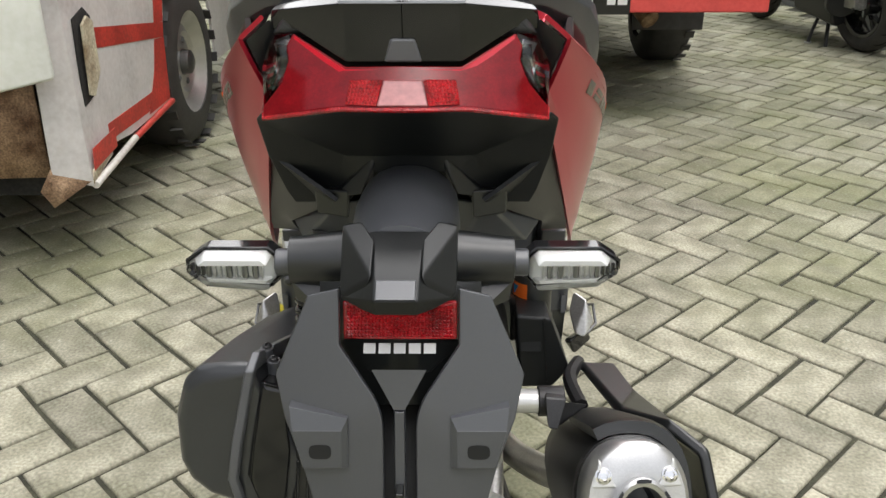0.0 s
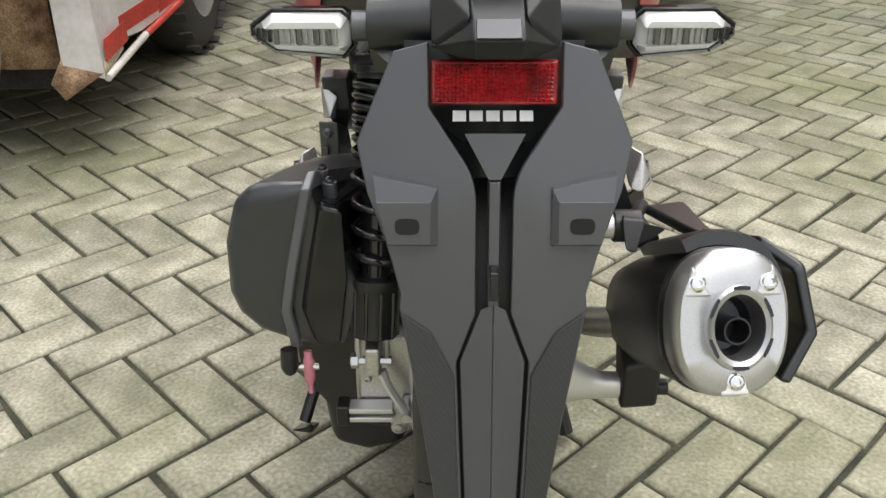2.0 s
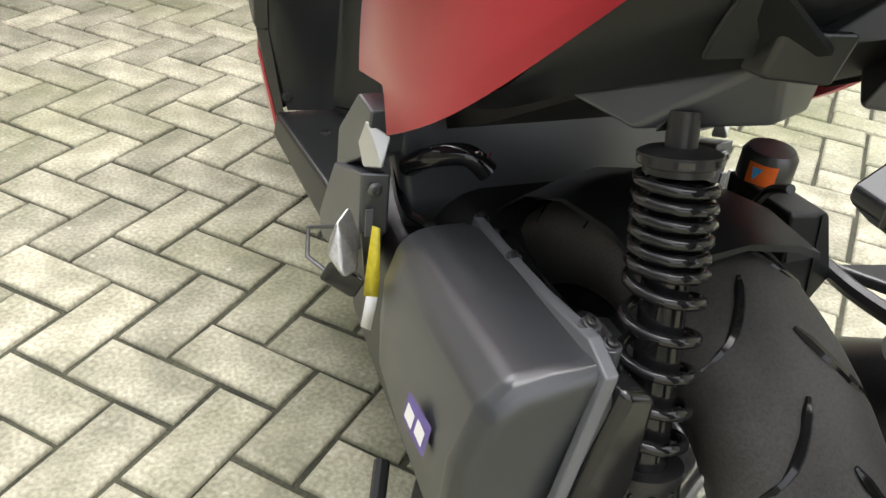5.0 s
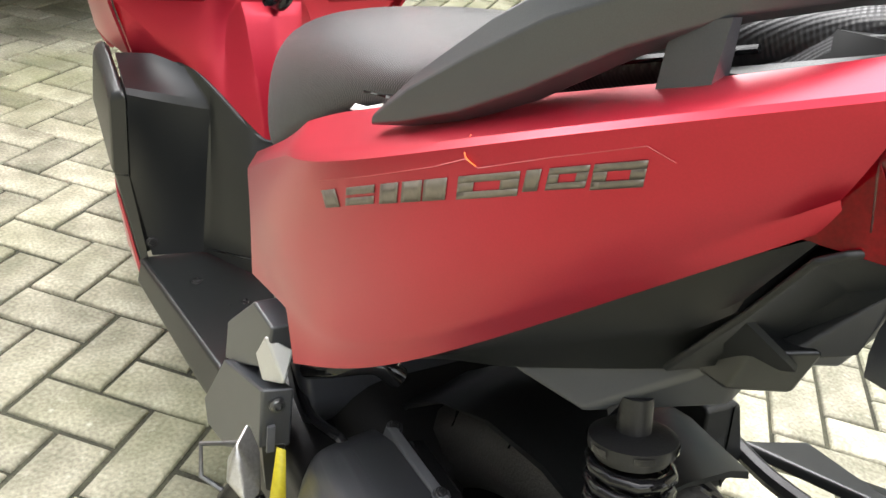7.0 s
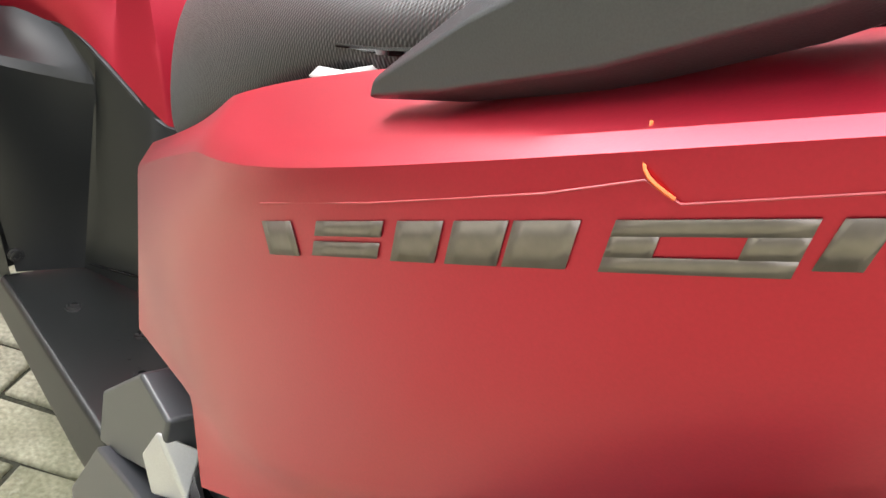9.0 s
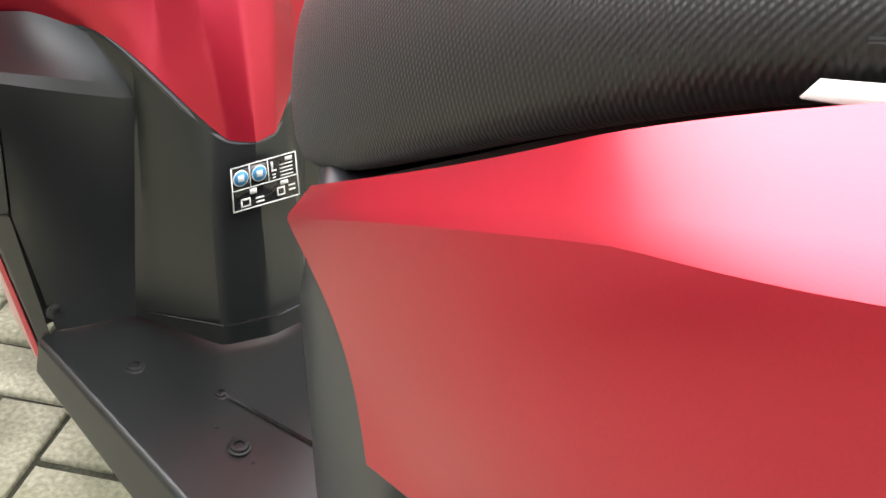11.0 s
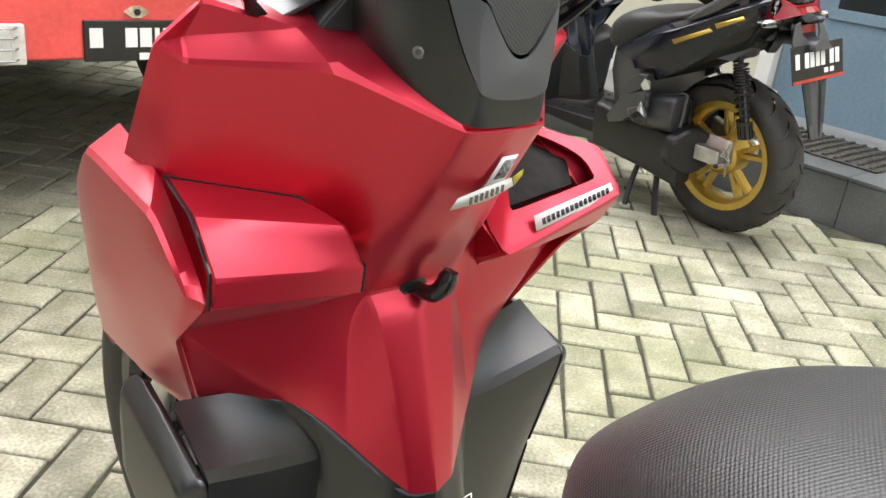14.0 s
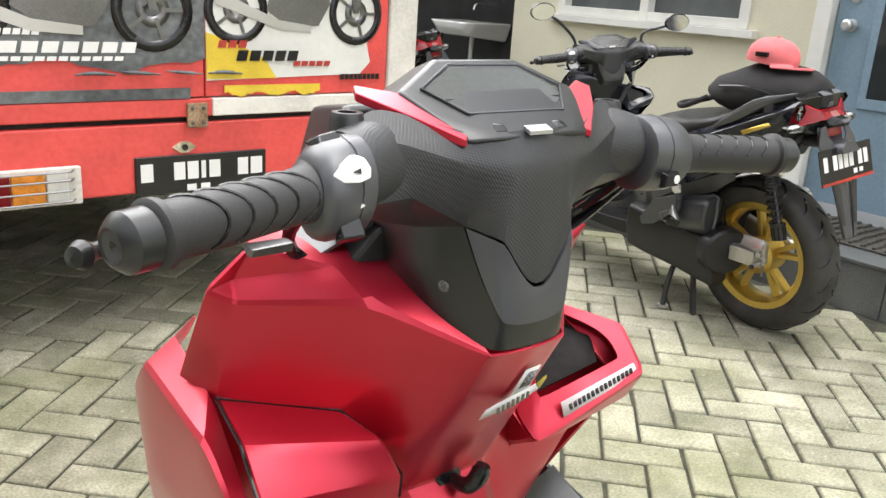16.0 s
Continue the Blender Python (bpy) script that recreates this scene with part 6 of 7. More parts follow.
        part("cable", bm_tube([(-0.15, 1.2, 0.50), (-0.16, 1.12, 0.46), (-0.15, 1.05, 0.47), (-0.14, 1.0, 0.44)], 0.005, 8), GLOSS, sc)
        part("delivery_tag", bm_new([(-0.163, 1.066, 0.786), (-0.166, 1.042, 0.793), (-0.166, 1.068, 0.781), (-0.169, 1.042, 0.787), (-0.150, 1.02, 0.806), (-0.152, 1.02, 0.800)], [(0, 1, 3, 2), (1, 4, 5, 3)]), WHITE, sc, "crumpled white paper tag", thick=0.0012)

    # floor, front column and inner shield
    part("seat_column", bm_hull(mirrored([(0.088, 1.378, 0.655), (0.143, 1.30, 0.642), (0.100, 1.385, 0.52), (0.095, 1.34, 0.312), (0.152, 1.285, 0.605), (0.180, 1.16, 0.595), (0.160, 1.12, 0.45), (0.13, 1.20, 0.312)])), GREY, sc, "dark grey column below the seat", bevel=0.014, seg=3)
    part("floor_board", bm_hull(mirrored([(0.192, 1.70, 0.300), (0.200, 1.695, 0.262), (0.172, 1.44, 0.240), (0.160, 1.43, 0.290), (0.14, 1.22, 0.300), (0.15, 1.22, 0.24), (0.10, 1.68, 0.306), (0.06, 1.30, 0.306)])), dark, sc, "black ribbed floor board", bevel=0.006)
    studs = [bm_lathe([(0, 0.0032), (0.0016, 0.0022), (0.0018, 0)], (sgn * (0.045 + 0.013 * j + 0.0065 * (i % 2)), 1.44 + 0.018 * i, 0.3035 - 0.006 * max(0, j - 4) / 3), (0, 0, 1), 6) for i in range(10) for j in range(7) for sgn in (-1, 1)]
    tagged(part("floor_studs", bm_join(*studs), dark, sc), kind="stuff")
    for s in (-1, 1):
        bolt(sc, (s * 0.131, 1.607, 0.303), (0, 0, 1), 0.0085, PITCH)
        bolt(sc, (s * 0.082, 1.529, 0.306), (0, 0, 1), 0.006, PITCH)
        bolt(sc, (s * 0.10, 1.46, 0.306), (0, 0, 1), 0.0085, PITCH)
    part("hatch_line", bm_tube([(-0.082, 1.53, 0.3068), (-0.045, 1.43, 0.3068), (-0.035, 1.39, 0.3068)], 0.0018, 6), GLOSS, sc)
    sh = [(0, 1.580, 0.312), (0.050, 1.588, 0.312), (0.040, 1.648, 0.538), (0, 1.632, 0.532), (0.100, 1.681, 0.308), (0.085, 1.690, 0.540), (0.126, 1.716, 0.612), (0.174, 1.696, 0.305), (0.206, 1.667, 0.576), (0.204, 1.738, 0.608), (0.086, 1.690, 0.588), (0.200, 1.692, 0.44)]
    n = len(sh)
    fc = [(0, 1, 2, 3), (1, 4, 5, 10, 2), (4, 7, 11, 8, 5), (5, 8, 9, 6), (5, 6, 10)]
    shell("inner_shield", *whole(sh, fc), dark, sc, "black inner leg shield", crease=0.62, thick=0.004)
    part("tunnel_seam", bm_tube([(-0.10, 1.680, 0.314), (-0.051, 1.5845, 0.338), (0.0, 1.575, 0.338), (0.051, 1.5845, 0.338), (0.10, 1.680, 0.314)], 0.0016, 6, smooth=False), GLOSS, sc)
    for s in (-1, 1):
        wing = part("shield_wing", bm_hull(flip([(0.204, 1.790, 0.618), (0.222, 1.812, 0.600), (0.206, 1.662, 0.579), (0.226, 1.672, 0.571), (0.232, 1.78, 0.53), (0.222, 1.70, 0.44), (0.202, 1.688, 0.44), (0.21, 1.80, 0.46)], s)), dark, sc, "black shield edge", bevel=0.010, seg=3)
        part("shield_seam", bm_hull(flip([(0.196, 1.690, 0.580), (0.214, 1.690, 0.575), (0.168, 1.712, 0.305), (0.188, 1.712, 0.300), (0.196, 1.730, 0.58), (0.175, 1.735, 0.30), (0.212, 1.73, 0.57)], s)), dark, sc)
        part("shield_side", bm_hull(flip([(0.203, 1.688, 0.445), (0.220, 1.705, 0.445), (0.174, 1.694, 0.262), (0.184, 1.706, 0.258), (0.21, 1.80, 0.46), (0.19, 1.80, 0.30)], s)), dark, sc, bevel=0.004)
        part("red_edge", bm_hull(flip([(0.212, 1.712, 0.40), (0.186, 1.705, 0.262), (0.216, 1.72, 0.40), (0.190, 1.713, 0.258), (0.205, 1.80, 0.40), (0.19, 1.80, 0.27)], s)), red, sc, bevel=0.002)
        bolt(sc, (s * 0.174, 1.691, 0.330), (0, -1, 0.1), 0.0075, PITCH)
    if hero:
        lab = part("caution_label", bm_new([(-0.032, 1.6130, 0.491), (0.037, 1.6140, 0.497), (0.039, 1.6050, 0.453), (-0.033, 1.6040, 0.449)], [(0, 1, 2, 3)]), GLOSS, sc, "black caution label with white pictograms", thick=0.0006)

        def on_lab(u, v, lift=0.0012):
            p = Vector((-0.032, 1.6130, 0.491)).lerp(Vector((0.037, 1.6140, 0.497)), u).lerp(Vector((-0.033, 1.6040, 0.449)).lerp(Vector((0.039, 1.6050, 0.453)), u), v)
            return p + Vector((0, -0.96, 0.26)) * lift

        def strip(u0, v0, u1, v1, mat, nm="print_bar", lift=0.0012):
            part(nm, bm_new([on_lab(u0, v0, lift), on_lab(u1, v0, lift), on_lab(u1, v1, lift), on_lab(u0, v1, lift)], [(0, 1, 2, 3)]), mat, lab, thick=0.0003)
        for r4 in ((0, 0, 1, 0.03), (0, 0.97, 1, 1), (0, 0, 0.018, 1), (0.982, 0, 1, 1), (0, 0.51, 1, 0.535), (0.27, 0.0, 0.285, 0.53), (0.545, 0.0, 0.56, 0.53)):
            strip(*r4, WHITE)
        for cu in (0.14, 0.415):
            for rr, mt, lf in ((0.115, WHITE, 0.0015), (0.10, BLUEP, 0.0019)):
                part("pictogram", bm_new([on_lab(cu + rr * math.cos(a), 0.27 + rr * 1.55 * math.sin(a), lf) for a in [2 * math.pi * i / 20 for i in range(20)]], [tuple(range(20))]), mt, lab, thick=0.0003)
            strip(cu - 0.045, 0.2, cu + 0.045, 0.34, WHITE, lift=0.0023)
        for u0, v0, u1, v1 in ((0.60, 0.10, 0.63, 0.28), (0.60, 0.28, 0.68, 0.32), (0.61, 0.37, 0.66, 0.41), (0.61, 0.44, 0.66, 0.47), (0.73, 0.2, 0.93, 0.23), (0.73, 0.28, 0.93, 0.31), (0.73, 0.36, 0.93, 0.39), (0.73, 0.44, 0.93, 0.47), (0.82, 0.07, 0.93, 0.16), (0.26, 0.56, 0.36, 0.68), (0.12, 0.74, 0.26, 0.78), (0.12, 0.90, 0.26, 0.93), (0.12, 0.78, 0.14, 0.90), (0.24, 0.78, 0.26, 0.90), (0.34, 0.78, 0.46, 0.82), (0.34, 0.87, 0.46, 0.91), (0.66, 0.70, 0.78, 0.74), (0.66, 0.86, 0.78, 0.89), (0.66, 0.74, 0.68, 0.86), (0.76, 0.74, 0.78, 0.86), (0.84, 0.70, 0.94, 0.74), (0.84, 0.80, 0.94, 0.84), (0.72, 0.57, 0.84, 0.66)):
            strip(u0, v0, u1, v1, WHITE)

    # painted inner front panel
    R = [(0, 1.624, 0.5075), (0.024, 1.6315, 0.5105), (0.070, 1.668, 0.560), (0.100, 1.692, 0.594), (0.122, 1.708, 0.603), (0.178, 1.741, 0.602), (0, 1.648, 0.592), (0.032, 1.652, 0.592), (0, 1.674, 0.677), (0.041, 1.680, 0.673), (0.066, 1.700, 0.668), (0.090, 1.703, 0.690), (0.208, 1.715, 0.690), (0.082, 1.658, 0.718), (0.211, 1.656, 0.735), (0, 1.692, 0.692), (0.045, 1.693, 0.694), (0.076, 1.698, 0.748), (0.112, 1.702, 0.787), (0.199, 1.758, 0.797), (0, 1.622, 0.800), (0.040, 1.634, 0.800), (0.041, 1.601, 0.861), (0, 1.596, 0.861), (0.110, 1.670, 0.894), (0.190, 1.735, 0.888), (0.211, 1.799, 0.805), (0.213, 1.738, 0.901), (0.120, 1.703, 0.916), (0.189, 1.745, 0.904), (0.075, 1.735, 0.926), (0.068, 1.668, 0.903), (0.042, 1.620, 0.873), (0.176, 1.738, 0.932), (0.16, 1.80, 0.928), (0.064, 1.672, 0.752), (0.042, 1.646, 0.527)]
    F = [(0, 1, 7, 6), (6, 7, 9, 8), (1, 36, 7), (36, 2, 7), (2, 10, 9, 7), (2, 3, 11, 10), (3, 4, 12, 11), (4, 5, 12), (8, 9, 16, 15), (9, 10, 16), (10, 11, 17, 16), (11, 12, 14, 13), (11, 13, 17), (15, 16, 21, 20), (20, 21, 22, 23), (16, 17, 35), (16, 35, 21), (17, 18, 24, 35), (35, 24, 22, 21), (18, 19, 25, 24), (22, 24, 31, 32), (24, 28, 30, 31), (24, 25, 29, 28), (19, 26, 27, 25), (25, 27, 29), (29, 27, 33), (28, 29, 33), (28, 33, 34, 30)]
    shell("inner_panel", *whole(R, F), red, sc, P["panel_label"], crease=0.84, thick=0.003)
    for s in (-1, 1):
        part("panel_lip", bm_tube(flip([(0.0, 1.627, 0.506), (0.025, 1.6345, 0.509), (0.044, 1.649, 0.525), (0.072, 1.672, 0.558), (0.102, 1.696, 0.591), (0.123, 1.712, 0.600), (0.180, 1.744, 0.599)], s), 0.0035, 6), GREY, sc)
        if s < 0:
            lid = [(0.113, 1.700, 0.7855), (0.1965, 1.7535, 0.7955), (0.102, 1.656, 0.778), (0.2055, 1.690, 0.7885), (0.085, 1.6515, 0.742), (0.2085, 1.6525, 0.758), (0.085, 1.6535, 0.7205), (0.2095, 1.6535, 0.737), (0.079, 1.692, 0.751)]
            shell("glove_lid", lid, [(0, 1, 3, 2), (2, 3, 5, 4), (4, 5, 7, 6), (0, 2, 8), (8, 2, 4)], red, sc, "red glove box lid, closed", s=s, crease=0.7)
            part("lid_gap", bm_tube(flip([(0.2125, 1.6535, 0.735), (0.2115, 1.654, 0.762), (0.2085, 1.69, 0.791), (0.1995, 1.755, 0.7985)], s), 0.0015, 6, smooth=False), GLOSS, sc)
            part("lid_gap", bm_tube(flip([(0.0825, 1.653, 0.720), (0.082, 1.652, 0.742), (0.0775, 1.692, 0.7515), (0.112, 1.702, 0.7875), (0.1985, 1.7565, 0.7985)], s), 0.0014, 6, smooth=False), GLOSS, sc)
        else:
            # solid dark fill stands in for the shade inside the pocket
            part("pocket_well", bm_hull([(0.092, 1.690, 0.748), (0.200, 1.690, 0.762), (0.215, 1.715, 0.780), (0.196, 1.765, 0.79), (0.110, 1.715, 0.782), (0.09, 1.74, 0.70), (0.2, 1.78, 0.70)]), DARKBODY, sc, "dark fill for the shade in the open glove pocket")
            rim = [(0.082, 1.6545, 0.718), (0.212, 1.638, 0.768), (0.236, 1.692, 0.797), (0.200, 1.758, 0.806), (0.098, 1.674, 0.752), (0.203, 1.664, 0.774), (0.218, 1.696, 0.790), (0.192, 1.752, 0.800), (0.222, 1.668, 0.742), (0.235, 1.70, 0.772), (0.205, 1.76, 0.79), (0.211, 1.656, 0.735), (0.076, 1.698, 0.748), (0.112, 1.702, 0.787)]
            shell("pocket_rim", rim, [(0, 1, 5, 4), (1, 2, 6, 5), (2, 3, 7, 6), (1, 8, 9, 2), (2, 9, 10, 3), (0, 11, 1), (1, 11, 8), (0, 4, 12), (4, 13, 12)], red, sc, "red rim of the open glove pocket", crease=0.8, thick=0.004)
        W = [(0.186, 1.876, 0.806), (0.219, 1.867, 0.789), (0.203, 1.763, 0.802), (0.231, 1.705, 0.790), (0.222, 1.668, 0.742), (0.213, 1.654, 0.738), (0.215, 1.700, 0.690), (0.182, 1.742, 0.601), (0.205, 1.785, 0.612), (0.228, 1.78, 0.70), (0.224, 1.87, 0.70), (0.205, 1.95, 0.72), (0.20, 1.90, 0.60), (0.165, 2.03, 0.70), (0.15, 1.98, 0.50), (0.168, 1.915, 0.775), (0.10, 2.04, 0.75)]
        F = [(0, 1, 3, 2), (2, 3, 4, 5), (5, 4, 6), (3, 1, 10, 9), (3, 9, 6, 4), (6, 9, 8, 7), (9, 10, 12, 8), (1, 11, 10), (10, 11, 14, 12), (11, 13, 14), (0, 15, 11, 1), (15, 16, 13, 11)]
        shell("front_fairing", W, F, red, sc, P["fairing_label"], s=s, crease=0.7)
    part("front_apron", bm_hull(mirrored([(0.15, 2.02, 0.68), (0.10, 2.03, 0.74), (0.05, 2.10, 0.70), (0.145, 1.98, 0.50), (0.06, 2.06, 0.48), (0.08, 1.90, 0.45), (0.12, 1.88, 0.77), (0.12, 1.80, 0.50)])), red, sc, bevel=0.01)
    part("front_mudguard", bm_loft([[(x, 2.13 + math.cos(a) * (0.30 - 2.0 * x * x), 0.265 + math.sin(a) * (0.30 - 2.0 * x * x)) for x in (-0.07, -0.035, 0, 0.035, 0.07)] + [(x, 2.13 + math.cos(a) * (0.294 - 2.0 * x * x), 0.265 + math.sin(a) * (0.294 - 2.0 * x * x)) for x in (0.07, 0.035, 0, -0.035, -0.07)] for a in [radians(q) for q in range(65, 166, 20)]]), red, sc)
    for s in (-1, 1):
        part("fork_leg", bm_cyl((s * 0.075, 2.13, 0.265), (s * 0.06, 1.98, 0.60), 0.018, 12), BRUSHED, sc)
    hook = part("bag_hook", bm_tube([(0.002, 1.692, 0.690), (0.004, 1.668, 0.692), (0.008, 1.657, 0.702), (0.013, 1.654, 0.718)], [0.007, 0.0075, 0.0085, 0.009, 0.007], 10), GLOSS, sc, "black bag hook")
    part("hook_base", bm_lathe([(0, 0), (0, 0.016), (0.005, 0.013), (0.005, 0)], (0.001, 1.690, 0.690), (0, -1, 0.1), 16), GLOSS, hook)
    if hero:
        def sticker(nm, pts, mat, label):
            return part(nm, bm_new([(x, y - 0.0055, z) for x, y, z in pts] if nm != "serial_label" else pts, [tuple(range(len(pts)))]), mat, sc, label, thick=0.0006)
        sticker("code_sticker", [(-0.002, 1.6205, 0.8065), (0.018, 1.6205, 0.8075), (0.020, 1.6085, 0.838), (0.003, 1.6085, 0.837)], WHITE, "small white sticker")
        part("print_block", bm_new([(0.004, 1.6105, 0.8165), (0.0165, 1.6105, 0.817), (0.018, 1.603, 0.8345), (0.0065, 1.603, 0.834)], [(0, 1, 2, 3)]), material("grey_print", (0.25, 0.25, 0.25), 0.6, spread=0.5, size=400, grain=900, bump=0), sc, "grey printed block", thick=0.0004)
        tag = sticker("paper_tag", [(-0.030, 1.6245, 0.793), (-0.028, 1.6195, 0.804), (-0.005, 1.6175, 0.810), (0.026, 1.6175, 0.815), (0.034, 1.622, 0.806), (0.012, 1.626, 0.795)], WHITE, "white paper tag with printed bars")
        for k in range(7):
            part("print_bar", bm_box((-0.018 + 0.0055 * k, 1.6105, 0.7985 + 0.0010 * k), (-0.0155 + 0.0055 * k, 1.6115, 0.8045 + 0.0010 * k)), STEEL, tag)
        part("tag_end", bm_new([(0.026, 1.611, 0.8155), (0.034, 1.6155, 0.8065), (0.043, 1.6165, 0.814), (0.037, 1.611, 0.821)], [(0, 1, 2, 3)]), YELLOW, tag, thick=0.0006)
        lab2 = sticker("serial_label", [(0.112, 1.6505, 0.7395), (0.208, 1.6415, 0.7665), (0.206, 1.6475, 0.776), (0.112, 1.6565, 0.753)], WHITE, "white serial label with black bars")
        for k in range(15):
            t0, t1 = 0.08 + 0.058 * k, 0.08 + 0.058 * k + 0.04
            p = lambda t, v: Vector((0.112, 1.6505, 0.7395)).lerp(Vector((0.208, 1.6415, 0.7665)), t) + Vector((0, 0.0055, 0.0105)) * v + Vector((0, -0.0008, 0.0004))
            part("print_bar", bm_new([p(t0, 0.25), p(t1, 0.25), p(t1, 0.75), p(t0, 0.75)], [(0, 1, 2, 3)]), GLOSS, lab2, thick=0.0003)
    for s in (-1, 1):
        scr = part("screw_cup", bm_lathe([(0, 0), (0, 0.011), (0.003, 0.013), (0.0045, 0.011), (0.002, 0.009), (0.001, 0)], (s * 0.085, 1.681, 0.894), (0, -0.75, 0.66), 16), red, sc)
        bolt(scr, (s * 0.085, 1.679, 0.896), (0, -0.75, 0.66), 0.0065, CHROME)

    # handlebar, its cover and display
    before = set(sc.children)
    bar = part("handlebar_cover", bm_hull(mirrored([(0.024, 1.606, 0.872), (0.044, 1.645, 0.878), (0.052, 1.645, 0.93), (0.064, 1.66, 0.985), (0.026, 1.614, 0.905), (0.03, 1.616, 0.96), (0.045, 1.72, 0.89), (0.07, 1.72, 0.98), (0.04, 1.63, 1.02), (0.09, 1.66, 1.02), (0.08, 1.73, 1.03)])), BLACK, sc, "black handlebar cover with a woven-pattern top", bevel=0.008, seg=2)
    hc = [(0, 1.6155, 1.034), (0.0225, 1.6176, 1.033), (0.061, 1.6195, 1.029), (0.123, 1.668, 1.054), (0, 1.6025, 1.008), (0.027, 1.605, 1.009), (0.060, 1.614, 1.008), (0.112, 1.632, 1.028), (0.140, 1.650, 1.030), (0, 1.597, 0.916), (0.0108, 1.5986, 0.9165), (0.0357, 1.602, 0.9534), (0.054, 1.625, 0.9625), (0.103, 1.631, 0.988), (0.142, 1.634, 0.984), (0.074, 1.660, 0.956), (0.126, 1.660, 0.968)]
    shell("cover_top", *whole(hc, [(0, 1, 5, 4), (4, 5, 10, 9), (5, 11, 10), (1, 2, 6, 5), (2, 3, 7, 6), (5, 6, 12, 11), (6, 13, 12), (6, 7, 13), (3, 8, 7), (7, 8, 14, 13), (12, 13, 15), (13, 14, 16, 15)]), WEAVE, bar, "woven-pattern cover top", crease=0.6, angle=24, thick=0.003, ridge=20)
    hv = [(0, 1.5955, 0.913), (0.0112, 1.597, 0.9135), (0.0357, 1.6005, 0.951), (0.0545, 1.6245, 0.9605), (0, 1.5935, 0.902), (0.0150, 1.595, 0.902), (0.040, 1.603, 0.934), (0, 1.595, 0.884), (0.020, 1.5965, 0.884), (0.0333, 1.5986, 0.8885), (0.0475, 1.609, 0.920)]
    shell("cover_chevron", *whole(hv, [(0, 1, 5, 4), (1, 2, 6, 5), (4, 5, 8, 7), (5, 9, 8), (5, 6, 9), (6, 10, 9), (2, 3, 10, 6)]), GREY, bar, "dark grey chevron", crease=0.8, thick=0.003)
    hl = [(0, 1.5965, 0.885), (0.020, 1.598, 0.885), (0.0333, 1.600, 0.8895), (0.0475, 1.6105, 0.920), (0.0550, 1.626, 0.961), (0, 1.598, 0.862), (0.037, 1.6005, 0.864), (0.053, 1.626, 0.872), (0.070, 1.655, 0.891), (0.0805, 1.660, 0.915), (0.074, 1.660, 0.957), (0.060, 1.72, 0.885), (0.075, 1.72, 0.92), (0.075, 1.72, 0.96)]
    shell("cover_lower", *whole(hl, [(0, 1, 6, 5), (1, 2, 6), (2, 3, 7, 6), (3, 9, 8, 7), (3, 4, 10, 9), (10, 13, 12, 9), (9, 12, 11, 8)]), BLACK, bar, "smooth black lower cover", crease=0.3, angle=40, thick=0.003, ridge=28)
    for s in (-1, 1):
        bolt(bar, (s * 0.0625, 1.6355, 0.912), (s * 0.75, -0.65, 0.1), 0.0042, STEEL)
        part("red_accent", bm_hull(flip([(x, y, z - d) for x, y, z in ((0.090, 1.671, 1.0565), (0.118, 1.688, 1.0605), (0.124, 1.676, 1.0565), (0.097, 1.645, 1.0440), (0.066, 1.6175, 1.0290), (0.062, 1.6210, 1.0310)) for d in (0, 0.006)], s)), red, bar, P["accent_label"], bevel=0.001)
        # black block stands in for the shade in the gap beside the neck
        part("head_shroud", bm_hull(flip([(0.112, 1.708, 0.905), (0.080, 1.700, 0.944), (0.05, 1.70, 0.945), (0.06, 1.70, 0.885), (0.12, 1.76, 0.90), (0.06, 1.76, 0.94)], s)), PITCH, sc, bevel=0.004)
        part("shoulder_cover", bm_loft([[(s * x, y + math.cos(a) * r, z + math.sin(a) * r) for a in [2 * math.pi * q / 24 for q in range(24)]] for x, y, z, r in ((0.085, 1.672, 1.004, 0.034), (0.11, 1.664, 1.008, 0.034), (0.135, 1.654, 1.008, 0.032), (0.152, 1.648, 1.006, 0.029))]), WEAVE, bar, sharp=60)
        g0, g1 = Vector((s * 0.178, 1.629, 1.001)), Vector((s * 0.318, 1.588, 0.996))
        d = (g1 - g0).normalized()
        box_ring = [(math.cos(q * math.pi / 10), math.sin(q * math.pi / 10) * (1.0 if q < 11 else 1.22)) for q in range(20)]
        sw = part("switch_box", bm_loft([[(s * x, y + c * r, z + q * r) for c, q in box_ring] for x, y, z, r in ((0.144, 1.640, 1.004, 0.026), (0.147, 1.639, 1.004, 0.0305), (0.160, 1.635, 1.004, 0.0315), (0.180, 1.629, 1.003, 0.0300), (0.186, 1.627, 1.002, 0.0265), (0.190, 1.626, 1.002, 0.021))]), GREY, sc, "dark grey switch box", sharp=40)
        part("switch_seam", bm_loft([[(s * x, y + c * 0.0318, 1.004 + q * 0.0318) for c, q in box_ring] for x, y in ((0.1610, 1.635), (0.1622, 1.6346))], caps=False), GLOSS, sw)
        if s < 0:
            part("horn_button", bm_loft([[(x, y0 + (z - 1.018) * 0.42 - (x + 0.168) * 0.1, z) for x, z in ((-0.185, 1.0160), (-0.179, 1.0220), (-0.168, 1.0265), (-0.161, 1.0260), (-0.1575, 1.0195), (-0.159, 1.0135), (-0.167, 1.0110), (-0.179, 1.0115))] for y0 in (1.612, 1.6015)]), WHITE, sw, "pale horn button", bevel=0.0015)
            part("horn_mark", bm_hull([(x, y0 + (z - 1.01) * 0.30, z) for x, z in ((-0.172, 1.0182), (-0.166, 1.0200), (-0.166, 1.0165)) for y0 in (1.5990, 1.5980)]), GLOSS, sw)
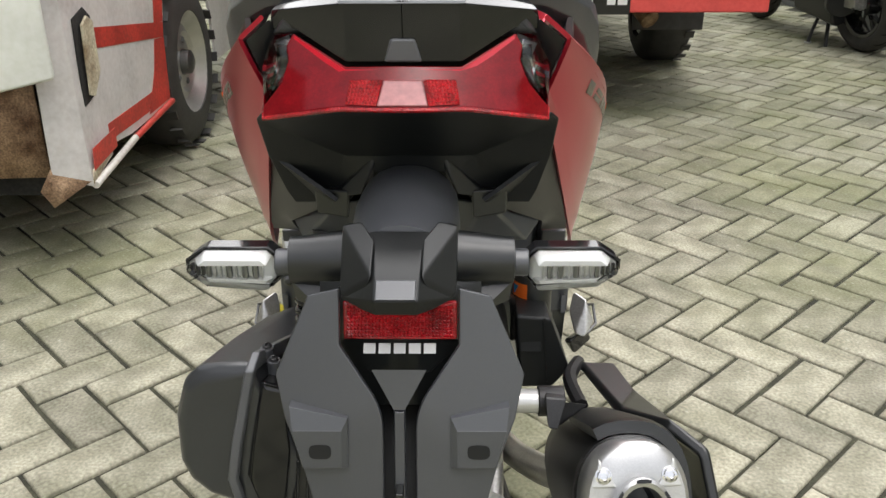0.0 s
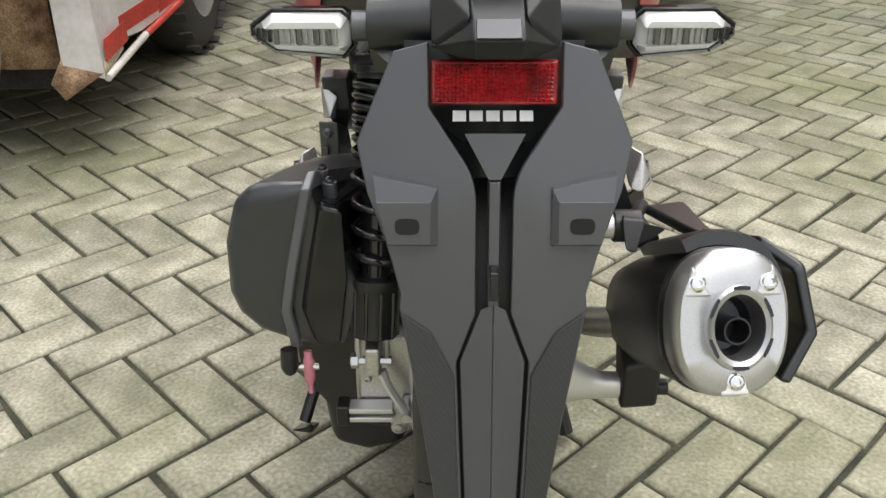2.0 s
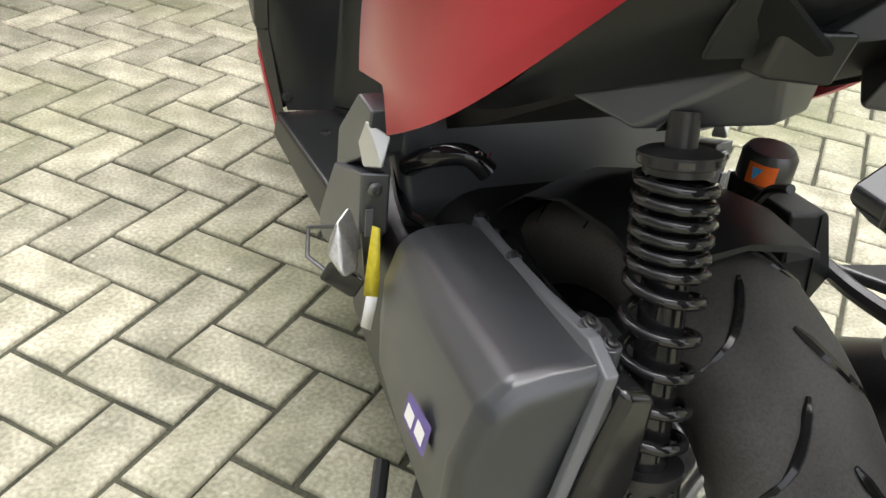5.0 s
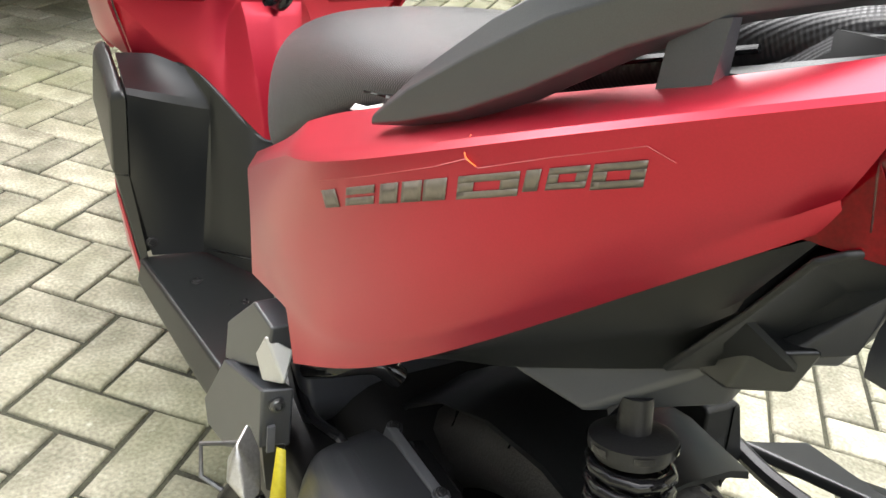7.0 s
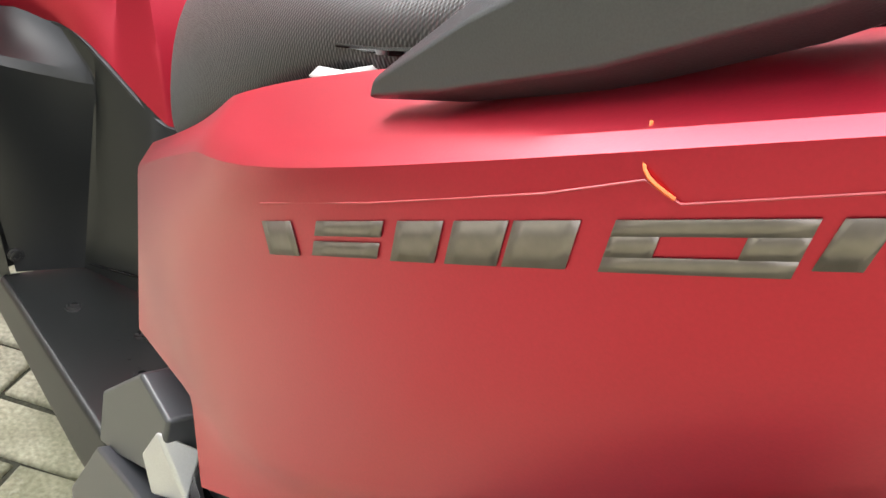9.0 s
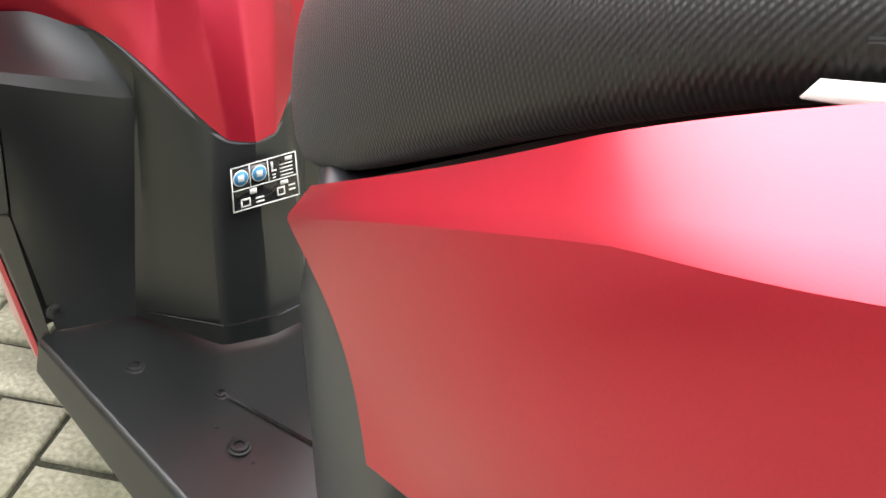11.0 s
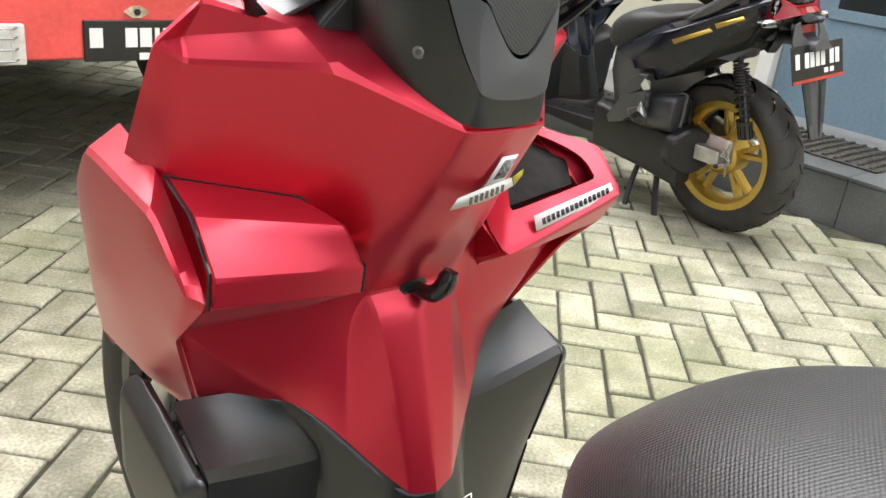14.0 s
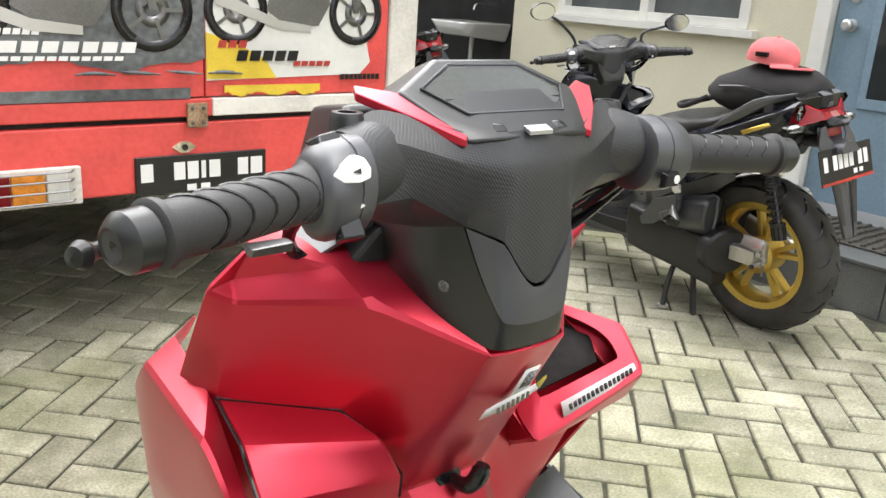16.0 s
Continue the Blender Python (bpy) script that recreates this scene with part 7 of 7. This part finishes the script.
            part("indicator_switch", bm_hull([(-0.178, 1.612, 0.968), (-0.160, 1.612, 0.968), (-0.178, 1.600, 0.975), (-0.160, 1.600, 0.975), (-0.178, 1.609, 0.988), (-0.160, 1.609, 0.988)]), GLOSS, sw, bevel=0.002)
            part("beam_switch", bm_hull([(-0.184, 1.618, 1.024), (-0.160, 1.622, 1.026), (-0.184, 1.645, 1.030), (-0.160, 1.650, 1.032), (-0.180, 1.632, 1.037), (-0.164, 1.635, 1.039)]), GLOSS, sw, bevel=0.002)
            for e, q in ((0.0, -1), (0.010, 1)):
                part("arrow_mark", bm_hull([(-0.172 + e + q * a, y, 0.9945 + h) for a, h in ((0.0025, 0), (-0.0012, 0.0018), (-0.0012, -0.0018)) for y in (1.6040, 1.6055)]), WHITE, sw)
        else:
            part("starter_switch", bm_hull([(0.150, 1.606, 0.975), (0.172, 1.606, 0.975), (0.150, 1.606, 0.990), (0.172, 1.606, 0.990), (0.152, 1.600, 0.977), (0.170, 1.600, 0.977), (0.152, 1.600, 0.988), (0.170, 1.600, 0.988)]), GLOSS, sw, bevel=0.001)
            part("starter_mark", bm_lathe([(0, 0), (0, 0.004), (0.0006, 0.004), (0.0006, 0)], (0.166, 1.600, 0.983), (0, -1, 0), 12), WHITE, sw)
        L = (g1 - g0).length
        grip = part("grip", bm_lathe([(0, 0), (0, 0.0225), (0.006, 0.0235), (0.009, 0.0225), (0.012, 0.0195), (0.03, 0.0175), (L * 0.5, 0.0178), (L - 0.03, 0.0172), (L - 0.022, 0.0175), (L - 0.020, 0.0205), (L - 0.015, 0.0208), (L - 0.012, 0.0175), (L - 0.012, 0)], g0, d, 36), GRIPRUB, sc, "black rubber grip with wave grooves", sharp=45)
        part("bar_end", bm_lathe([(L - 0.012, 0.0), (L - 0.012, 0.0175), (L + 0.002, 0.0172), (L + 0.008, 0.0125), (L + 0.0095, 0.0100), (L + 0.0085, 0.0085), (L + 0.0080, 0.003), (L + 0.006, 0)], g0, d, 32), BLACK, grip, "black metal bar end", sharp=28)
        _, u, v = frame_of(d)
        for k in range(5):
            pts = []
            for q in range(9):
                a = q / 8 * math.pi * 1.3 - 0.2 + (0 if s < 0 else 0.3)
                t = 0.030 + 0.018 * k + 0.010 * math.sin(q / 8 * math.pi * 2)
                pts.append(g0 + d * t + (u * math.cos(a) + v * math.sin(a)) * 0.0177)
            part("grip_groove", bm_tube(pts, 0.0012, 5, steps=2), GLOSS, grip)
        lev = part("brake_lever", bm_tube([(s * 0.15, 1.672, 0.980), (s * 0.21, 1.680, 0.972), (s * 0.28, 1.655, 0.975), (s * 0.330, 1.615, 0.985)], [0.007, 0.0075, 0.006, 0.005], 10), PITCH, sc, "black brake lever")
        part("lever_ball", bm_lathe([(-0.008, 0), (-0.006, 0.006), (0.0, 0.0085), (0.006, 0.006), (0.008, 0)], (s * 0.335, 1.608, 0.986), (s, -0.7, 0.1), 14), PITCH, lev)
        part("mirror_boss", bm_lathe([(0, 0), (0, 0.014), (0.026, 0.013), (0.030, 0.011), (0.030, 0.007), (0.022, 0.007), (0.022, 0)], (s * 0.137, 1.665, 1.015), (0, 0, 1), 16), BLACK, sc, "black mirror socket")
        if mirrors:
            mi = part("mirror", bm_lathe([(0, 0), (0.0, 0.05), (0.008, 0.052), (0.02, 0.04), (0.026, 0)], (s * 0.28, 1.64, 1.12 if s > 0 else 1.20), (0, 1, 0.1), 24, squash=0.75), NAVY, sc, "oval rear-view mirror")
            part("mirror_glass", bm_lathe([(0, 0), (0, 0.047), (0.001, 0.047), (0.001, 0)], (s * 0.28, 1.638, 1.12 if s > 0 else 1.20), (0, -1, -0.1), 24, squash=0.75), CHROME, mi, "mirror glass")
            part("mirror_stem", bm_tube([(s * 0.137, 1.665, 1.03), (s * 0.15, 1.67, 1.08), (s * 0.22, 1.66, 1.10 if s > 0 else 1.16), (s * 0.28, 1.655, 1.115 if s > 0 else 1.195)], 0.006, 8), PITCH, mi)
    dash = part("display_hood", bm_hull(mirrored([(0.041, 1.692, 1.079), (0.092, 1.668, 1.057), (0.086, 1.655, 1.050), (0.060, 1.622, 1.033), (0.041, 1.617, 1.033), (0.043, 1.715, 1.070), (0.10, 1.70, 1.045), (0.05, 1.73, 1.04), (0.05, 1.63, 1.02), (0.063, 1.6165, 1.026), (0.038, 1.611, 1.0285)])), BLACK, sc, "black display hood", bevel=0.004)
    part("display", bm_hull(mirrored([(0.036, 1.6805, 1.0735), (0.072, 1.6655, 1.0585), (0.050, 1.6365, 1.0435), (0.03, 1.6355, 1.0430), (0.03, 1.66, 1.05)])), SMOKE, dash, "grey smoked display glass", bevel=0.001)
    part("display_frame", bm_tube([(-0.050, 1.6360, 1.0445), (-0.073, 1.6655, 1.0595), (-0.037, 1.6812, 1.0750), (0.037, 1.6812, 1.0750), (0.073, 1.6655, 1.0595), (0.050, 1.6360, 1.0445), (-0.050, 1.6360, 1.0445)], 0.0011, 5, smooth=False), GREY, dash)
    part("display_fold", bm_tube([(-0.060, 1.6525, 1.0530), (0.060, 1.6525, 1.0530)], 0.0007, 5, smooth=False), GREY, dash)
    for s in (-1, 1):
        part("dash_button", bm_hull(flip([(0.022, 1.628, 1.0375), (0.044, 1.630, 1.0385), (0.038, 1.617, 1.0335), (0.026, 1.617, 1.0335), (0.03, 1.622, 1.038), (0.034, 1.624, 1.028)], s)), GLOSS, dash, bevel=0.001)
    part("steering_badge", bm_hull([(x, y, z + d) for x in (-0.012, 0.012) for y, z in ((1.6085, 1.0310), (1.6165, 1.0342)) for d in (0, 0.003)]), BRUSHED, bar, "pale metal badge square")
    part("head_front", bm_hull(mirrored([(0.10, 1.73, 1.04), (0.06, 1.85, 1.02), (0.12, 1.72, 0.96), (0.08, 1.86, 0.93), (0.05, 1.75, 0.90)])), red if not hero else BLACK, sc, bevel=0.008)
    for k, (a, b, c) in enumerate((((-0.17, 1.66, 0.985), (-0.15, 1.72, 0.93), (-0.07, 1.72, 0.88)), ((0.17, 1.66, 0.98), (0.14, 1.72, 0.93), (0.06, 1.72, 0.89)), ((0.165, 1.65, 0.975), (0.12, 1.70, 0.955), (0.05, 1.71, 0.95)))):
        part("control_cable", bm_tube([a, b, c], 0.0055, 8), GLOSS, sc)
    part("lever_bracket", bm_hull([(-0.216, 1.672, 0.958), (-0.186, 1.66, 0.962), (-0.214, 1.656, 0.957), (-0.186, 1.648, 0.961), (-0.216, 1.66, 0.950), (-0.186, 1.65, 0.954)]), STEEL, sc, "dark steel lever bracket", bevel=0.002)
    for q in (0, 1):
        part("brake_hose", bm_tube([(0.165 + 0.01 * q, 1.66, 0.97), (0.150, 1.70, 0.930 - 0.012 * q), (0.10, 1.715, 0.912 - 0.016 * q), (0.045, 1.71, 0.905 - 0.016 * q)], 0.005, 8), GLOSS, sc, "black brake hose")
    part("green_tape", bm_cyl((0.088, 1.7145, 0.9085), (0.100, 1.715, 0.912), 0.0062, 10), GREENP, sc)
    part("rear_cowl_edge", bm_new([(-0.150, 1.735, 0.905), (-0.128, 1.722, 0.918), (-0.092, 1.716, 0.938), (-0.070, 1.716, 0.944), (-0.055, 1.76, 0.958), (-0.10, 1.775, 0.945), (-0.15, 1.785, 0.918)], [(0, 1, 5, 6), (1, 2, 3, 4, 5)]), GREY, sc, "grey front cowl edge", thick=0.004, bevel=0.001)
    if steer:
        pivot = Matrix.Translation((0, 1.74, 0)) @ Matrix.Rotation(radians(steer), 4, "Z") @ Matrix.Translation((0, -1.74, 0))
        for ob in set(sc.children) - before:
            ob.matrix_basis = pivot @ ob.matrix_basis
    if not hero:
        pl = part("number_plate", bm_hull([(x, fy(z) - 0.012 - d, z) for x in (-0.135, 0.135) for z in (0.575, 0.70) for d in (0, 0.004)]), GLOSS, sc, "black number plate with white bars", bevel=0.002)
        for x in (-0.118, -0.07, -0.042, -0.014, 0.014, 0.06, 0.09):
            part("plate_bar", bm_hull([(x + e, fy(z) - 0.0165 - d, z) for e in (0, 0.021) for z in (0.625, 0.675) for d in (0, 0.001)]), WHITE, pl)
        for x in (0.03, 0.06):
            part("plate_bar", bm_hull([(x + e, fy(z) - 0.0165 - d, z) for e in (0, 0.02) for z in (0.598, 0.614) for d in (0, 0.001)]), WHITE, pl)
        part("plate_edge", bm_hull([(x, fy(z) - 0.0165 - d, z) for x in (-0.133, 0.133) for z in (0.577, 0.587) for d in (0, 0.001)]), VANR, pl)
        for s in (-1, 1):
            part("gold_stripe", bm_new(flip([(0.232, 0.99, 0.745), (0.208, 0.86, 0.81), (0.203, 0.85, 0.80), (0.229, 0.98, 0.73)], s), [(0, 1, 2, 3)]), GOLD, sc, thick=0.002)
            part("gold_stripe", bm_new(flip([(0.212, 0.84, 0.83), (0.182, 0.76, 0.868), (0.180, 0.75, 0.858), (0.209, 0.83, 0.815)], s), [(0, 1, 2, 3)]), GOLD, sc, thick=0.002)
        part("side_stand", bm_tube([(-0.10, 1.16, 0.24), (-0.17, 1.15, 0.12), (-0.215, 1.13, 0.035)], 0.011, 8), PITCH, sc, "side stand, swung out")
        part("stand_foot", bm_lathe([(0, 0), (0, 0.022), (0.008, 0.022), (0.008, 0)], (-0.216, 1.13, 0.032), (0.13, 0, 1), 12), BRUSHED, sc)
    if not hero:
        for ob in list(sc.children):
            kind = ob.name.split(".")[0]
            if kind == "air_cleaner":
                ob.matrix_basis = Matrix.Translation((0.02, 0.90, 0.41)) @ Matrix.Diagonal((0.85, 0.95, 0.85, 1)) @ Matrix.Translation((0, -0.64, -0.46))
            elif kind == "silencer":
                ob.matrix_basis = Matrix.Translation((-0.01, 0.26, -0.06))
            elif kind == "gear_case":
                ob.matrix_basis = Matrix.Translation((-0.02, 0.86, 0.29)) @ Matrix.Diagonal((0.8, 0.62, 0.55, 1)) @ Matrix.Translation((0, -0.82, -0.32))
            elif kind == "drive_case":
                ob.matrix_basis = Matrix.Translation((0.0, 0.14, -0.035))
            elif kind in ("plate_carrier", "lamp_stem", "indicator", "indicator_arm", "arm_brace", "number_plate"):
                ob.matrix_basis = Matrix.Translation((0, 0.10, 0.085))
            elif kind in ("drain_tube", "drain_plug", "kick_lever", "axle_stay", "stay_bracket", "bracket_nut"):
                for child in list(ob.children):
                    bpy.data.objects.remove(child)
                bpy.data.objects.remove(ob)
        squat = Matrix.Translation((0, 0, 0.285)) @ Matrix.Diagonal((1, 1, 0.90, 1)) @ Matrix.Translation((0, 0, -0.285))
        for ob in sc.children:
            if not ob.name.startswith(("rear_wheel", "front_wheel", "side_stand", "stand_foot", "main_stand")):
                ob.matrix_basis = squat @ ob.matrix_basis
    if m is not None:
        sc.matrix_world = m
    return sc


# ---- the scooters in the yard ----
MAIN = dict(paint=RED, trim=BLACK, rim=GLOSS, cover_label="matte red side cover", panel_label="matte red inner front panel", fairing_label="matte red front fairing", accent_label="red accent strip")
DARKP = dict(paint=NAVY, trim=PITCH, rim=GOLD, cover_label="gloss navy side cover", panel_label="", fairing_label="", accent_label="")
build_scooter(MAIN, "matte red and black scooter parked on the paved yard")


def parked(x, y, turn, lean):
    """The pose of a scooter whose rear axle stands over (x, y), leaning on its side stand."""
    return Matrix.Translation((x, y, 0)) @ Matrix.Rotation(radians(turn), 4, "Z") @ Matrix.Rotation(radians(-lean), 4, "Y") @ Matrix.Translation((0, -0.86, 0))


build_scooter(DARKP, "navy scooter with gold wheels on its side stand beside the porch", "parked scooters", parked(2.34, 2.68, -6, 7), steer=-25, mirrors=True, hero=False)
BLACKP = dict(DARKP, rim=GLOSS, paint=GLOSS)
build_scooter(BLACKP, "black scooter on its side stand behind the truck", "parked scooters", parked(2.60, 5.22, 10, 7), steer=30, mirrors=True, hero=False)
g = parked(2.34, 2.68, -6, 7) @ Matrix.Translation((0, 0, 0.285)) @ Matrix.Diagonal((1, 1, 0.90, 1)) @ Matrix.Translation((0, 0, -0.285))
bag = thing("backpack", "black fabric bag lying on the seat of the navy scooter", "bag")
rings = []
for k, (y, w, h) in enumerate(((0.70, 0.06, 0.02), (0.73, 0.12, 0.06), (0.82, 0.15, 0.085), (0.92, 0.155, 0.09), (1.02, 0.14, 0.075), (1.09, 0.10, 0.045), (1.12, 0.05, 0.02))):
    rings.append([g @ Vector((w * math.cos(a) * (1 + 0.05 * math.sin(3 * a + k)), y, 0.945 - 0.02 * (k > 3) + h * 1.15 * math.sin(a) + 0.012 * math.sin(5 * a + 2 * k))) for a in [2 * math.pi * q / 18 for q in range(18)]])
part("bag_body", bm_loft(rings), FABRIC, bag, sub=1)
part("strap", bm_tube([g @ Vector(p) for p in ((-0.10, 1.08, 0.90), (-0.14, 1.15, 0.86), (-0.08, 1.22, 0.85), (0.02, 1.18, 0.86), (0.03, 1.08, 0.91))], 0.010, 8), FABRIC, bag)
part("pocket_seam", bm_tube([g @ Vector(p) for p in ((-0.135, 0.76, 0.95), (-0.15, 0.88, 0.975), (-0.14, 1.0, 0.96))], 0.004, 6), GLOSS, bag)
cap = thing("baseball_cap", "faded red cloth cap lying on the bag", "cap")
dome = [(0.0, 0.078), (0.025, 0.080), (0.05, 0.074), (0.070, 0.058), (0.082, 0.037), (0.088, 0.0)]
cc = g @ Vector((-0.02, 0.89, 1.040))
part("crown", bm_lathe(dome, cc, (0.05, -0.1, 1), 24, squash=1.1), CAPF, cap, sharp=70)
part("peak", bm_new([tuple(cc + Vector((0.068 * math.cos(a), 0.072 * math.sin(a), 0.010))) for a in [radians(200 + q * 14) for q in range(11)]] + [tuple(cc + Vector((0.095 * math.cos(a), 0.145 * math.sin(a), -0.006))) for a in [radians(340 - q * 14) for q in range(11)]], [tuple(range(22))]), CAPF, cap, thick=0.004)
part("button", bm_lathe([(0, 0.008), (0.005, 0.006), (0.006, 0)], cc + Vector((0.004, -0.009, 0.087)), (0, 0, 1), 10), CAPF, cap)
for k in range(4):
    part("cap_bar", bm_box((cc.x - 0.086, cc.y - 0.03 + 0.012 * k, cc.z + 0.025), (cc.x - 0.076, cc.y - 0.022 + 0.012 * k, cc.z + 0.04)), GLOSS, cap)


# ---- herringbone blocks ----
W = 0.10615
TURN = radians(-46)
U = Vector((math.cos(TURN), math.sin(TURN), 0))
V = Vector((-math.sin(TURN), math.cos(TURN), 0))
ORIGIN = Vector((-0.716, 1.187, 0))


def block_points(w, h):
    """A block with rounded upper edges, its upper face at z = 0."""
    out = []
    for inset, z in ((0.0, -0.02), (0.0, -0.006), (0.0035, -0.0012), (0.009, 0.0)):
        a, b = w / 2 - inset, h / 2 - inset
        out.append([(-a, -b, z), (a, -b, z), (a, b, z), (-a, b, z)])
    return out


J = 0.0095
long_mesh = None
rings = block_points(2 * W - J, W - J)
bm = bm_loft(rings)
bmesh.ops.recalc_face_normals(bm, faces=bm.faces)
long_mesh = bpy.data.meshes.new("paver")
bm.to_mesh(long_mesh)
bm.free()
long_mesh.materials.append(PAVER)
for p in long_mesh.polygons:
    p.use_smooth = True
long_mesh.set_sharp_from_angle(angle=radians(50))
rng = random.Random(7)
spots = []
for i in range(-60, 90):
    for j in range(-40, 40):
        base = U * (i + 2 * j) * W + V * (i - 2 * j) * W + ORIGIN
        for du, dv, turn in ((1.0, 0.5, 0), (0.5, 2.0, 90)):
            c = base + U * du * W + V * dv * W
            if -4.2 < c.x < KX - 0.08 and -2.5 < c.y < 9.5:
                spots.append(((c.x + 0.2) ** 2 + (c.y - 1.75) ** 2, c, turn))
spots.sort(key=lambda q: q[0])
far_v, far_f = [], []
flat = [p for r in rings for p in r]
quads = [tuple(f.vertices) for f in long_mesh.polygons]
for k, (_, c, turn) in enumerate(spots):
    rot = Euler((rng.gauss(0, 0.006), rng.gauss(0, 0.006), TURN + radians(turn) + rng.gauss(0, 0.010)))
    at = Vector((c.x + rng.gauss(0, 0.0012), c.y + rng.gauss(0, 0.0012), rng.uniform(-0.003, 0.0)))
    mtx = Matrix.LocRotScale(at, rot, None)
    if k < 300:
        ob = new("paver", long_mesh)
        ob.parent = ground
        ob.matrix_basis = mtx
    else:
        n0 = len(far_v)
        far_v += [tuple(mtx @ Vector(p)) for p in flat]
        far_f += [tuple(n0 + v for v in f) for f in quads]
me = bpy.data.meshes.new("far_pavers")
me.from_pydata(far_v, [], far_f)
me.materials.append(PAVERS)
far = new("far_pavers", me)
far.parent = ground
tagged(far, kind="stuff")
